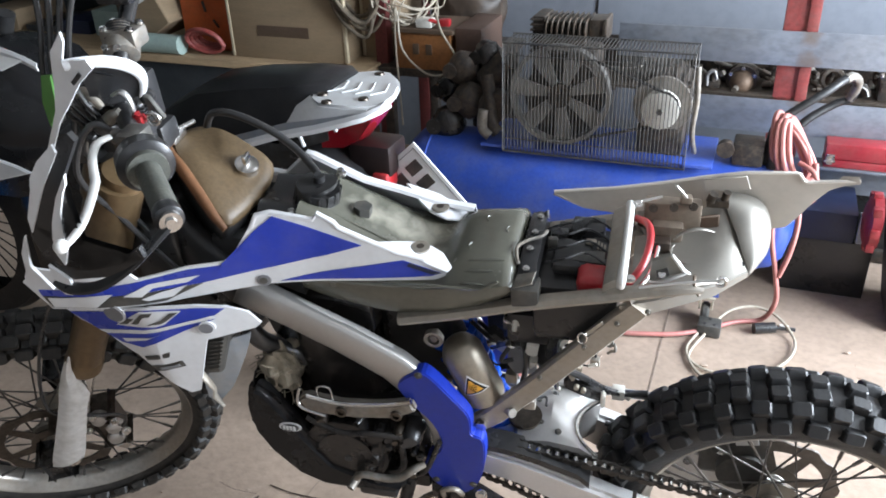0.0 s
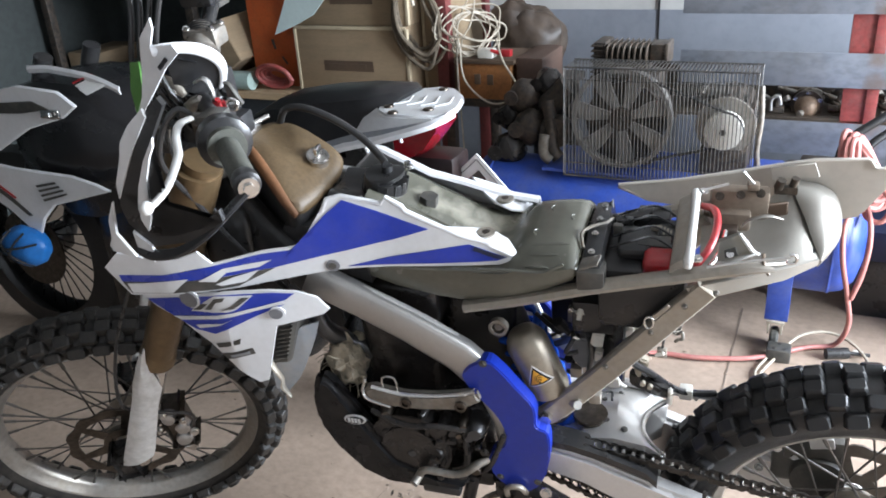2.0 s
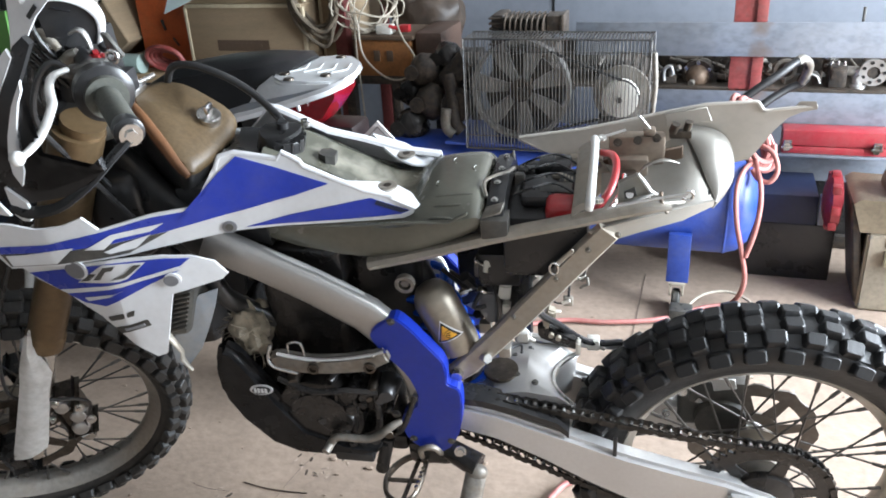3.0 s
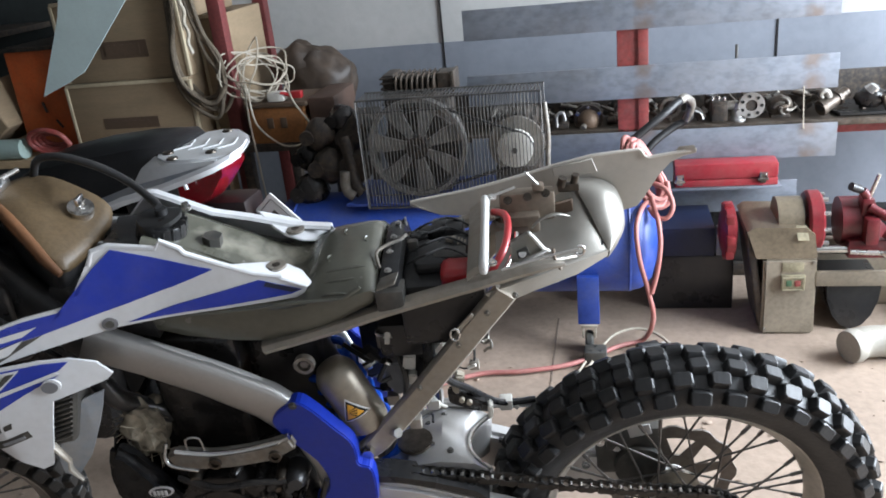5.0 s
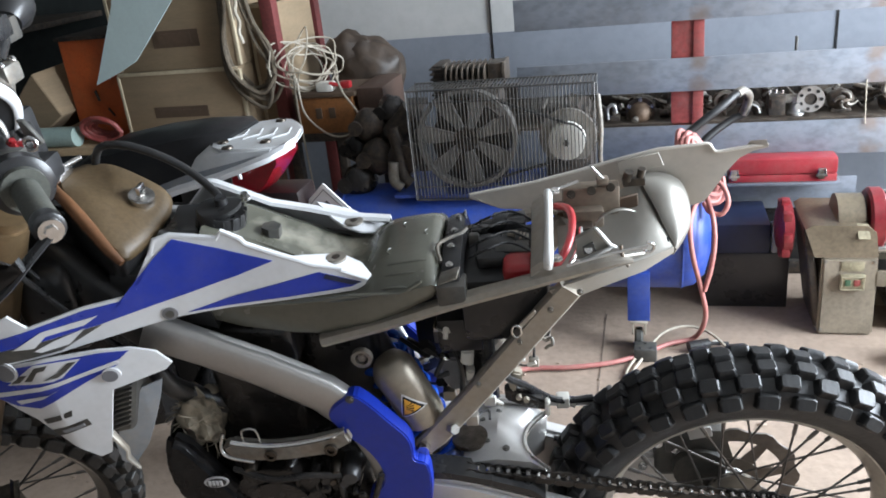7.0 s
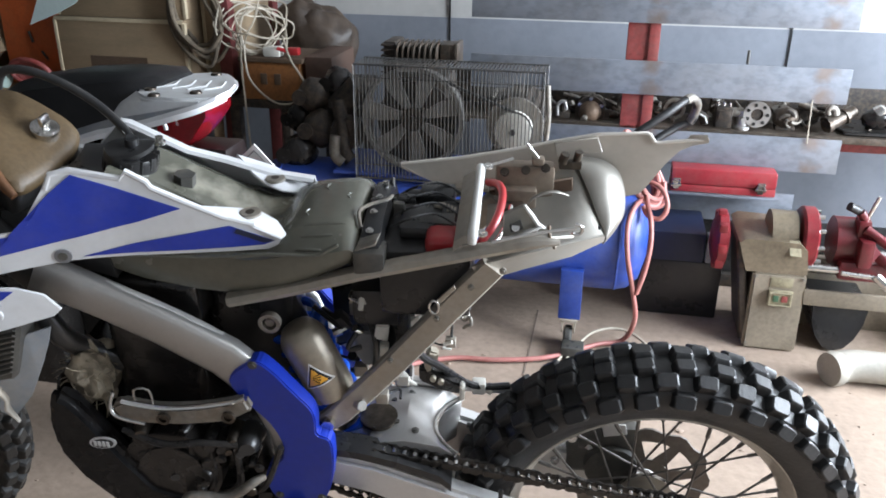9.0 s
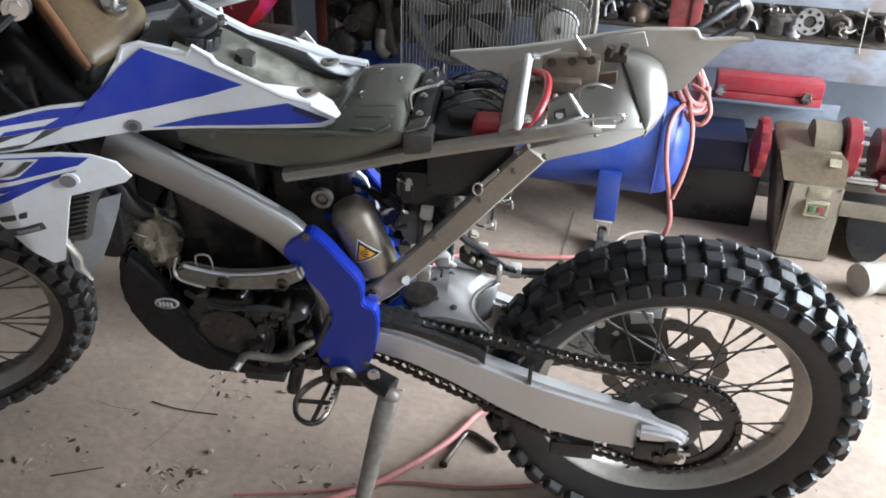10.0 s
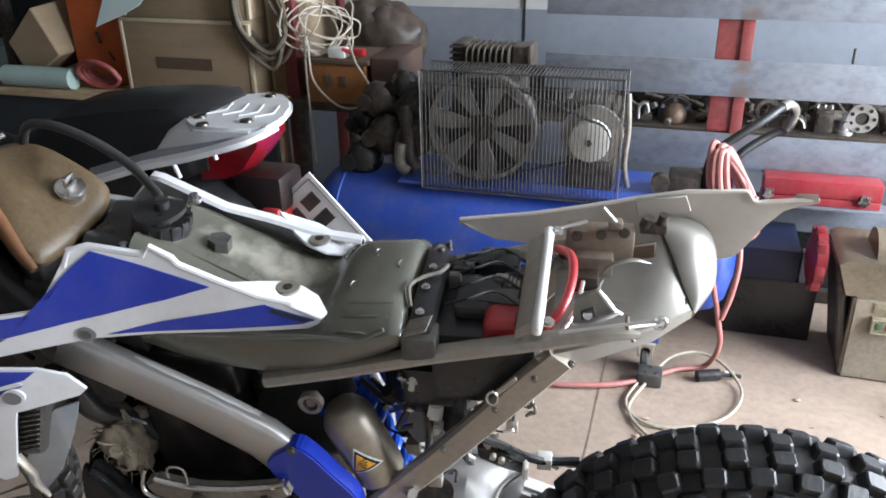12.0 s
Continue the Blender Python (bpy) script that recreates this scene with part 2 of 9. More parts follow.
M_TAPE = paint("pale_worn_card_edge", (0.42, 0.35, 0.24), 0.8, var=0.15, bump=0.1)
M_CARD_D = paint("dark_cardboard", (0.085, 0.054, 0.033), 0.8, var=0.15, bump=0.1)
M_ORANGE = paint("orange_painted_metal", (0.44, 0.085, 0.017), 0.5, var=0.18, scale=8, dust=(0.35, 0.12, 0.04), dust_amount=0.2, bump=0.1)
M_WOOD = paint("pale_planed_wood", (0.34, 0.245, 0.145), 0.65, var=0.22, scale=5, bump=0.2, grain=40, stretch=(1, 9, 9))
M_PAPER = paint("pale_green_sheet", (0.50, 0.60, 0.59), 0.5, var=0.05, bump=0.02)
M_TUBE_GREEN = paint("grey_green_card_tube", (0.28, 0.36, 0.33), 0.6, var=0.1, bump=0.05)
M_ROPE = paint("dirty_brown_rope", (0.115, 0.090, 0.062), 0.8, var=0.4, scale=25, bump=0.5, grain=150)
M_BRIGHT = paint("bright_brushed_strap", (0.66, 0.65, 0.63), 0.36, metal=0.55, var=0.08, bump=0.05)
M_SEAM = paint("orange_brown_leather_edge", (0.120, 0.050, 0.017), 0.55, var=0.2, scale=20, bump=0.2)
M_CABLE = paint("dirty_white_cable", (0.38, 0.335, 0.265), 0.5, var=0.2, scale=20, bump=0.0)
M_BAG = paint("brown_sacking", (0.048, 0.033, 0.023), 0.55, var=0.35, scale=12, bump=0.5, grain=25, dist=0.006)
M_SEAT = paint("black_seat_vinyl", (0.010, 0.010, 0.011), 0.33, var=0.2, scale=8, dust=(0.06, 0.057, 0.054), dust_amount=0.06, bump=0.2, grain=200, spec=0.3)
M_LENS = paint("red_tail_lens", (0.17, 0.003, 0.008), 0.10, var=0.2, bump=0.0, coat=0.5)
M_RACK = paint("greyed_white_plastic", (0.55, 0.56, 0.565), 0.34, var=0.07, dust=DUST, dust_amount=0.1, bump=0.03)
M_HOLDER = paint("dusty_brown_black_plastic", (0.014, 0.008, 0.008), 0.36, var=0.2, dust=(0.10, 0.075, 0.06), dust_amount=0.03, bump=0.05, spec=0.3)
M_PLATE = paint("white_plate_paint", (0.78, 0.78, 0.76), 0.4, var=0.04, bump=0.0)
M_CYAN = paint("bright_blue_bag", (0.015, 0.13, 0.40), 0.45, var=0.15, bump=0.2)
M_PVC = paint("greyish_white_pipe", (0.30, 0.28, 0.24), 0.5, metal=0.0, var=0.12, dust=DUST, dust_amount=0.15, bump=0.05)
M_NAVY = paint("dark_blue_enamel", (0.009, 0.014, 0.040), 0.5, var=0.2, bump=0.1)
M_BENCH = paint("dark_bench_paint", (0.019, 0.023, 0.027), 0.5, var=0.25, scale=6, dust=(0.06, 0.06, 0.058), dust_amount=0.12, bump=0.1)
M_BRACKET = paint("dusty_brown_bracket", (0.20, 0.160, 0.122), 0.5, metal=0.3, var=0.25, dust=(0.24, 0.19, 0.14), dust_amount=0.2, bump=0.15)
M_TANK = paint("black_tank_paint", (0.0075, 0.0075, 0.0085), 0.25, var=0.2, dust=(0.08, 0.072, 0.06), dust_amount=0.03, bump=0.03)
M_GRIME = paint("dark_floor_grime", (0.20, 0.155, 0.12), 0.85, var=0.3, scale=20, bump=0.2)
M_EDGE = paint("pale_worn_plastic_edge", (0.64, 0.60, 0.54), 0.4, var=0.06, bump=0.02)
M_STRAP = paint("pale_polished_strap", (0.68, 0.67, 0.64), 0.28, metal=0.15, var=0.06, bump=0.03)
M_LINK = paint("black_oily_chain_plate", (0.040, 0.036, 0.032), 0.34, metal=0.6, var=0.35, scale=60, bump=0.1)
M_FLAKE = paint("flaked_concrete", (0.385, 0.30, 0.235), 0.85, var=0.3, scale=40, bump=0.4)
M_SKID = paint("glossy_black_plastic", (0.012, 0.012, 0.013), 0.24, var=0.3, dust=(0.10, 0.088, 0.07), dust_amount=0.06, bump=0.04, spec=0.2)
M_WING = paint("pale_blue_grey_plastic", (0.20, 0.215, 0.235), 0.45, var=0.12, dust=DUST, dust_amount=0.25, bump=0.06)
M_RECESS = paint("greyed_recess_plastic", (0.17, 0.17, 0.18), 0.5, var=0.12, bump=0.05)


# ---- mesh helpers ----
def V(*a):
    return Vector(a)


def K(u, v, w):
    """A place on the motorcycle: u to the rear of the rear axle, v to its left, w up."""
    return Vector((u, -v, w))


def ring_tube(pts, r, seg=10, smooth=0, closed=False, flat=1.0, cap=True, up=None):
    """A round bar along the points; r is one radius or one for each point."""
    pts = [Vector(p) for p in pts]
    rad = list(r) if isinstance(r, (list, tuple)) else [r] * len(pts)
    if smooth:
        n, q, rr = len(pts), [], []
        for i in range(n if closed else n - 1):
            a = pts[(i - 1) % n] if closed or i else pts[0]
            b, c = pts[i], pts[(i + 1) % n]
            d = pts[(i + 2) % n] if closed or i + 2 < n else pts[-1]
            for k in range(smooth):
                t = k / smooth
                q.append(0.5 * ((2 * b) + (c - a) * t + (2 * a - 5 * b + 4 * c - d) * t * t + (3 * b - a - 3 * c + d) * t ** 3))
                rr.append(rad[i] + (rad[(i + 1) % n] - rad[i]) * t)
        if not closed:
            q.append(pts[-1])
            rr.append(rad[-1])
        pts, rad = q, rr
    bm = bmesh.new()
    n = len(pts)
    rings, side = [], None
    for i, p in enumerate(pts):
        a = pts[(i - 1) % n] if closed or i else p
        b = pts[(i + 1) % n] if closed or i + 1 < n else p
        t = (b - a).normalized()
        if side is None:
            ref = up or (V(0, 0, 1) if abs(t.z) < 0.9 else V(1, 0, 0))
            side = t.cross(ref).normalized()
        else:
            side = (side - t * side.dot(t)).normalized()
        nrm = side.cross(t)
        rings.append([bm.verts.new(p + (side * math.cos(k * 2 * math.pi / seg) + nrm * math.sin(k * 2 * math.pi / seg) * flat) * rad[i]) for k in range(seg)])
    for i in range(n if closed else n - 1):
        for k in range(seg):
            bm.faces.new((rings[i][k], rings[i][(k + 1) % seg], rings[(i + 1) % n][(k + 1) % seg], rings[(i + 1) % n][k]))
    if not closed and cap:
        bm.faces.new(rings[0][::-1])
        bm.faces.new(rings[-1])
    bmesh.ops.recalc_face_normals(bm, faces=bm.faces)
    return bm


def rod(a, b, r, seg=12, r2=None):
    return ring_tube([a, b], [r, r if r2 is None else r2], seg)


def block(lo, hi, bevel=0.0, seg=2, taper=None):
    bm = bmesh.new()
    bmesh.ops.create_cube(bm, size=1)
    for v in bm.verts:
        v.co = Vector([lo[i] + (hi[i] - lo[i]) * (v.co[i] + 0.5) for i in range(3)])
    if taper:
        taper(bm)
    if bevel:
        bmesh.ops.bevel(bm, geom=bm.edges[:], offset=bevel, segments=seg, affect="EDGES", profile=0.6)
    return bm


def plate(outline, thick, bevel=0.0, seg=1):
    """A flat or gently bent outline of 3D points, thickened by the vector thick."""
    bm = bmesh.new()
    vs = [bm.verts.new(Vector(p)) for p in outline]
    f = bm.faces.new(vs)
    ex = bmesh.ops.extrude_face_region(bm, geom=[f])
    for v in ex["geom"]:
        if isinstance(v, bmesh.types.BMVert):
            v.co += Vector(thick)
    bmesh.ops.recalc_face_normals(bm, faces=bm.faces)
    if bevel:
        bmesh.ops.bevel(bm, geom=bm.edges[:], offset=bevel, segments=seg, affect="EDGES", clamp_overlap=True)
    return bm


def loft(rings, closed=True, cap=True):
    bm = bmesh.new()
    rows = [[bm.verts.new(Vector(p)) for p in r] for r in rings]
    n = len(rows[0])
    for a, b in zip(rows, rows[1:]):
        for k in range(n if closed else n - 1):
            bm.faces.new((a[k], a[(k + 1) % n], b[(k + 1) % n], b[k]))
    if cap and closed:
        bm.faces.new(rows[0][::-1])
        bm.faces.new(rows[-1])
    bmesh.ops.recalc_face_normals(bm, faces=bm.faces)
    return bm


def sheet(rows, thick):
    """An open grid of points, given a thickness along its normals."""
    bm = loft(rows, closed=False, cap=False)
    bm.normal_update()
    bmesh.ops.solidify(bm, geom=bm.faces[:], thickness=thick)
    bmesh.ops.recalc_face_normals(bm, faces=bm.faces)
    return bm


def skin(outline, depth, sg, lift, thick, step=0.022):
    """An outline of (u, w) on one side of the motorcycle, bent to the depth(u, w) of its surface."""
    bm = bmesh.new()
    bm.faces.new([bm.verts.new((u, 0, w)) for u, w in outline])
    bmesh.ops.triangulate(bm, faces=bm.faces[:])
    lo, hi = min(u for u, w in outline), max(u for u, w in outline)
    for k in range(1, max(2, int((hi - lo) / step))):
        bmesh.ops.bisect_plane(bm, geom=bm.verts[:] + bm.edges[:] + bm.faces[:], plane_co=(lo + k * step, 0, 0), plane_no=(1, 0, 0), dist=1e-5)
    lo, hi = min(w for u, w in outline), max(w for u, w in outline)
    for k in range(1, max(1, int((hi - lo) / step))):
        bmesh.ops.bisect_plane(bm, geom=bm.verts[:] + bm.edges[:] + bm.faces[:], plane_co=(0, 0, lo + k * step), plane_no=(0, 0, 1), dist=1e-5)
    for v in bm.verts:
        v.co.y = -sg * (depth(v.co.x, v.co.z) + lift)
    ex = bmesh.ops.extrude_face_region(bm, geom=bm.faces[:])
    for v in ex["geom"]:
        if isinstance(v, bmesh.types.BMVert):
            v.co.y += sg * thick
    bmesh.ops.recalc_face_normals(bm, faces=bm.faces)
    return bm


def lathe(profile, seg, centre=(0, 0, 0), axis="Y", closed=False):
    """Turns a profile of (radius, height) round an axis."""
    bm = bmesh.new()
    c = Vector(centre)
    rows = []
    for k in range(seg):
        a = 2 * math.pi * k / seg
        row = []
        for r, h in profile:
            x, z = r * math.cos(a), r * math.sin(a)
            row.append(bm.verts.new(c + (V(x, h, z) if axis == "Y" else V(h, x, z) if axis == "X" else V(x, z, h))))
        rows.append(row)
    m = len(profile)
    for k in range(seg):
        a, b = rows[k], rows[(k + 1) % seg]
        for j in range(m if closed else m - 1):
            bm.faces.new((a[j], a[(j + 1) % m], b[(j + 1) % m], b[j]))
    bmesh.ops.remove_doubles(bm, verts=bm.verts, dist=1e-5)
    bmesh.ops.recalc_face_normals(bm, faces=bm.faces)
    return bm


def ball(c, r, seg=12, scale=(1, 1, 1), rough=0.0, seed=0):
    bm = bmesh.new()
    bmesh.ops.create_uvsphere(bm, u_segments=seg, v_segments=max(6, seg // 2 + 2), radius=1)
    for v in bm.verts:
        k = 1 + rough * noise.noise(v.co * 2.3 + V(seed * 3.1, seed, 0)) if rough else 1
        v.co = Vector(c) + Vector([v.co[i] * r * scale[i] * k for i in range(3)])
    return bm


def join(*parts):
    out = bmesh.new()
    for b in parts:
        me = bpy.data.meshes.new("joined")
        b.to_mesh(me)
        out.from_mesh(me)
        bpy.data.meshes.remove(me)
        b.free()
    return out


def mesh_of(name, bm, material, angle=38):
    me = bpy.data.meshes.new(name)
    bm.to_mesh(me)
    bm.free()
    for p in me.polygons:
        p.use_smooth = True
    me.set_sharp_from_angle(angle=radians(angle))
    me.materials.append(material)
    return me


def part(name, bm, material, parent, label="", kind=""):
    ob = new(name, mesh_of(name, bm, material))
    ob.parent = parent
    return tagged(ob, label=label, kind=kind)


def shared(name, me, parent, m):
    """One more piece on a mesh that alike pieces share."""
    ob = new(name, me)
    ob.parent = parent
    ob.matrix_basis = m
    return ob


def thing(name, label, category, m=None, group=""):
    ob = tagged(new(name), label=label, category=category, group=group)
    ob.empty_display_size = 0.05
    ob.matrix_world = m or Matrix()
    return ob


def solo(name, bm, material, label, category, m=None, group="", kind=""):
    ob = tagged(new(name, mesh_of(name, bm, material)), label=label, category=category, group=group, kind=kind)
    ob.matrix_world = m or Matrix()
    return ob


def lerp_table(table, x):
    xs = [r[0] for r in table]
    return [float(np.interp(x, xs, [r[i] for r in table])) for i in range(1, len(table[0]))]


# ---- setting ----
def setting(name, bm, material, label="", m=WALL):
    return solo(name, bm, material, label, "", m, kind="structure")


A0, A1, D0, D1, TOP = -3.6, 2.7, -3.1, 2.25, 2.7
floor = bmesh.new()
nx, ny = 126, 107
grid = [[floor.verts.new((A0 + (A1 + 1.5 - A0) * i / nx, D0 + (D1 - D0) * j / ny, 0.0015 * noise.noise(V(i * 0.21, j * 0.21, 3)))) for j in range(ny + 1)] for i in range(nx + 1)]
for i in range(nx):
    for j in range(ny):
        floor.faces.new((grid[i][j], grid[i + 1][j], grid[i + 1][j + 1], grid[i][j + 1]))
setting("floor", floor, M_FLOOR, "dusty uneven bare concrete garage floor")
setting("subfloor", block((A0 - 0.3, D0 - 0.3, -0.2), (A1 + 1.8, D1 + 0.3, -0.012)), M_FLOOR)
north = setting("wall_north", block((-2.12, D1, 0), (A1, D1 + 0.2, 0.84)), M_WALL_B, "lower wall in worn blue-grey paint with upright seams")
setting("wall_north_upper", block((-2.12, D1 + 0.004, 0.84), (A1, D1 + 0.2, TOP)), M_WALL_W, "white upper part of the garage wall")
# left end of the same wall, with the corner's shade in its colour
setting("wall_north_dark", block((A0, D1 - 0.05, 0), (-2.122, D1 + 0.2, TOP)), M_WALL_D, "left end of the wall, coloured near black as shade")
for a in (-1.62, -0.80, 0.555, 1.45):
    part("seam", block((a - 0.004, D1 - 0.004, 0.0), (a + 0.003, D1 + 0.01, 1.5)), M_BLACK, north, "dark upright seam between wall panels")
setting("wall_west", block((A0 - 0.2, D0, 0), (A0, D1, TOP)), M_WALL_D, "end wall coloured near black as shade")
# unseen wall, added to close the room and throw fill light back
setting("wall_south", block((A0, D0 - 0.2, 0), (A1, D0, TOP)), M_CEIL, "unseen pale wall that bounces fill light")
setting("wall_east", join(block((A1, 1.9, 0), (A1 + 0.2, D1, TOP)), block((A1, D0, 0), (A1 + 0.2, -1.2, TOP)), block((A1, -1.2, 2.45), (A1 + 0.2, 1.9, TOP))), M_WALL_W, "white wall with a wide open garage door")
# unseen ceiling, kept pale as a reflector
setting("ceiling", block((A0 - 0.2, D0 - 0.2, TOP), (A1 + 0.2, D1 + 0.2, TOP + 0.1)), M_CEIL, "unseen pale ceiling that bounces fill light")
setting("ground", block((A1 + 1.85, -30, -0.2), (60, 30, -0.03)), M_FLOOR, "pale open ground outside")


# ---- the motorcycle in work, leaning on its side stand ----
bike = thing("motorcycle", "blue and white off-road motorcycle without seat, leaning on its stand", "motorcycle", pose(0, 0, 0, 8.8, 0, 0))
AXIS_O, AXIS_K = V(-1.591, 0, 0), V(0.457, 0, 0.889).normalized()
STEER = Matrix.Translation(AXIS_O) @ Matrix.Rotation(radians(29.9), 4, AXIS_K) @ Matrix.Translation(-AXIS_O)
UNSTEER = STEER.inverted()


def steered(bm):
    bm.transform(STEER)
    return bm


def other_side(p):
    """The same place on the right half of the turned handlebar."""
    q = UNSTEER @ Vector(p)
    return STEER @ V(q.x, -q.y, q.z)


def bolt(c, n, r=0.008, h=0.005):
    c, n = Vector(c), Vector(n).normalized()
    return join(rod(c, c + n * h * 0.4, r * 1.5, 14), rod(c + n * h * 0.4, c + n * h, r, 6))


def knob_mesh(name, sx, sy, h, material):
    """A tyre block: wider at its foot, with a worn rounded top."""
    rows = []
    for z, f in ((-0.004, 1.15), (h * 0.55, 1.02), (h * 0.85, 0.95), (h, 0.80)):
        rows.append([V(sx * f * a, sy * f * b, z) for a, b in ((-1, -0.7), (-0.75, -1), (0.75, -1), (1, -0.7), (1, 0.7), (0.75, 1), (-0.75, 1), (-1, 0.7))])
    return mesh_of(name, loft(rows), material, 30)
def build_wheel(name, centre, rim_r, out_r, half_w, count, rim_mat, rubber, m, seed):
    """Rim with its tyre, blocks, hub and spokes; m turns the wheel with the steering."""
    rnd = random.Random(seed)
    rr, b = rim_r, 0.031
    prof = [(rr, b), (rr - 0.003, b + 0.002), (rr - 0.008, b - 0.002), (rr - 0.012, b - 0.010), (rr - 0.020, b - 0.016), (rr - 0.025, b - 0.024), (rr - 0.026, 0)]
    prof = prof + [(r, -h) for r, h in prof[-2::-1]] + [(rr - 0.010, -b + 0.006), (rr - 0.012, 0), (rr - 0.010, b - 0.006)]
    rim = part(name, lathe(prof, 72, closed=True), rim_mat, bike, "spoked wheel with a worn metal rim")
    rim.matrix_basis = m @ Matrix.Translation(centre)
    body = out_r - 0.0145
    t = [(rr - 0.006, 0.028), (rr + 0.004, 0.036), (rr + (body - rr) * 0.35, half_w * 0.93), (rr + (body - rr) * 0.65, half_w), (body - 0.012, half_w * 0.86), (body - 0.003, half_w * 0.5), (body, 0)]
    part("tyre", lathe(t + [(r, -h) for r, h in t[-2::-1]], 72), rubber, rim, "knobbly off-road tyre")
    mid = knob_mesh("tyre_block", 0.0160, 0.0125, 0.0150, rubber)
    edge = knob_mesh("tyre_block", 0.0165, 0.0115, 0.0135, rubber)
    pitch = 2 * math.pi / count
    for k in range(count):
        for a, y, tilt, me in ((0, 0.0145, 8, mid), (0, -0.0145, -8, mid), (0.5, half_w * 0.66, 30, mid), (0.5, -half_w * 0.66, -30, mid), (0.05, half_w * 0.97, 62, edge), (0.05, -half_w * 0.97, -62, edge)):
            r = body - (0 if abs(tilt) < 10 else 0.007 if abs(tilt) < 40 else 0.026)
            turn = Matrix.Rotation(-(k + a) * pitch - math.pi / 2, 4, "Y")
            local = Matrix.Translation((0, y, r)) @ Matrix.Rotation(radians(-tilt), 4, "X") @ Matrix.Rotation(radians(rnd.uniform(-5, 5)), 4, "Z") @ Matrix.Diagonal((rnd.uniform(0.92, 1.08), rnd.uniform(0.92, 1.08), rnd.uniform(0.88, 1.05), 1))
            shared("tyre_block", me, rim, turn @ local)
    hubp = [(0.0, 0.06), (0.020, 0.06), (0.022, 0.045), (0.046, 0.040), (0.048, 0.030), (0.026, 0.022), (0.024, -0.022), (0.048, -0.030), (0.046, -0.040), (0.022, -0.045), (0.020, -0.06), (0.0, -0.06)]
    part("hub", lathe(hubp, 32), M_ALU_DULL, rim, "dull metal hub")
    kinds = []
    for s in (1, -1):
        for q in (1, -1):
            a = V(0.045 * math.sin(q * 1.1), s * 0.034, 0.045 * math.cos(1.1))
            bpt = V(0.0, s * 0.007, rr - 0.025)
            mid_p = bpt + (a - bpt) * 0.10
            kinds.append(mesh_of("spoke", join(rod(a, mid_p, 0.0020, 6), rod(mid_p, bpt, 0.0034, 6)), M_SPOKE))
    for k in range(36):
        shared("spoke", kinds[k % 4], rim, Matrix.Rotation(k * 2 * math.pi / 36, 4, "Y"))
    return rim


rear_wheel = build_wheel("rear_wheel", K(0, 0, 0.336), 0.2415, 0.336, 0.056, 35, M_RIM, M_RUBBER, Matrix(), 3)
front_wheel = build_wheel("front_wheel", K(-1.475, 0, 0.345), 0.2795, 0.345, 0.044, 42, M_RIM_F, M_RUBBER_F, STEER, 5)


def toothed(r, depth, teeth, inner, y, thick, arms, hub_r):
    """A sprocket or disc: toothed ring, arms and centre ring."""
    ring = []
    for k in range(teeth * 2):
        rad = r if k % 2 == 0 else r - depth
        for o in (-0.22, 0.22):
            a = (k + o) * math.pi / teeth
            ring.append((rad, a))
    n = len(ring)
    bm = bmesh.new()
    vo = [[bm.verts.new((q * math.cos(a), yy, q * math.sin(a))) for q, a in ring] for yy in (y, y + thick)]
    vi = [[bm.verts.new((inner * math.cos(a), yy, inner * math.sin(a))) for q, a in ring] for yy in (y, y + thick)]
    for k in range(n):
        j = (k + 1) % n
        for A, B in ((vo[0], vi[0]), (vo[1], vi[1]), (vo[0], vo[1]), (vi[0], vi[1])):
            bm.faces.new((A[k], A[j], B[j], B[k]))
    bmesh.ops.recalc_face_normals(bm, faces=bm.faces)
    out = [bm]
    for k in range(arms):
        a = 2 * math.pi * k / arms + 0.2
        d = V(math.cos(a), 0, math.sin(a))
        s = V(-math.sin(a), 0, math.cos(a))
        w0, w1 = 0.014, 0.009
        out.append(plate([d * hub_r * 0.8 + s * w0 + V(0, y + 0.001, 0), d * (inner + 0.004) + s * w1 + V(0, y + 0.001, 0), d * (inner + 0.004) - s * w1 + V(0, y + 0.001, 0), d * hub_r * 0.8 - s * w0 + V(0, y + 0.001, 0)], V(0, thick - 0.002, 0)))
    hub = lathe([(hub_r * 0.55, y), (hub_r, y), (hub_r, y + thick), (hub_r * 0.55, y + thick)], 32, closed=True)
    return out[0], out[1:], hub


def disc(name, material, wheel, label, shape):
    ring, arms, hub = shape
    part(name, ring, material, wheel, label)
    part(name + "_centre", hub, material, wheel)
    for b in arms:
        part(name + "_arm", b, material, wheel)


disc("sprocket", M_GREASE, rear_wheel, "dark rear sprocket with wide openings", toothed(0.121, 0.010, 50, 0.089, -0.079, 0.006, 6, 0.05))
disc("brake_disc", M_DISC, rear_wheel, "wavy rear brake disc", toothed(0.120, 0.006, 12, 0.092, 0.068, 0.004, 8, 0.05))
part("brake_caliper", join(block((-0.135, 0.055, 0.020), (-0.060, 0.095, 0.105), 0.014, 3), block((-0.12, 0.05, 0.08), (-0.02, 0.085, 0.135), 0.012, 2), rod(V(-0.06, 0.04, 0.05), V(-0.06, 0.09, 0.05), 0.045, 24)), M_DARK, rear_wheel, "black rear brake caliper")
part("caliper_plate", plate([V(-0.085, 0.048, 0.148), V(-0.045, 0.048, 0.150), V(-0.040, 0.048, 0.128), V(-0.078, 0.048, 0.120)], V(0, -0.004, 0), 0.001), M_BRIGHT, rear_wheel, "bright caliper bracket")
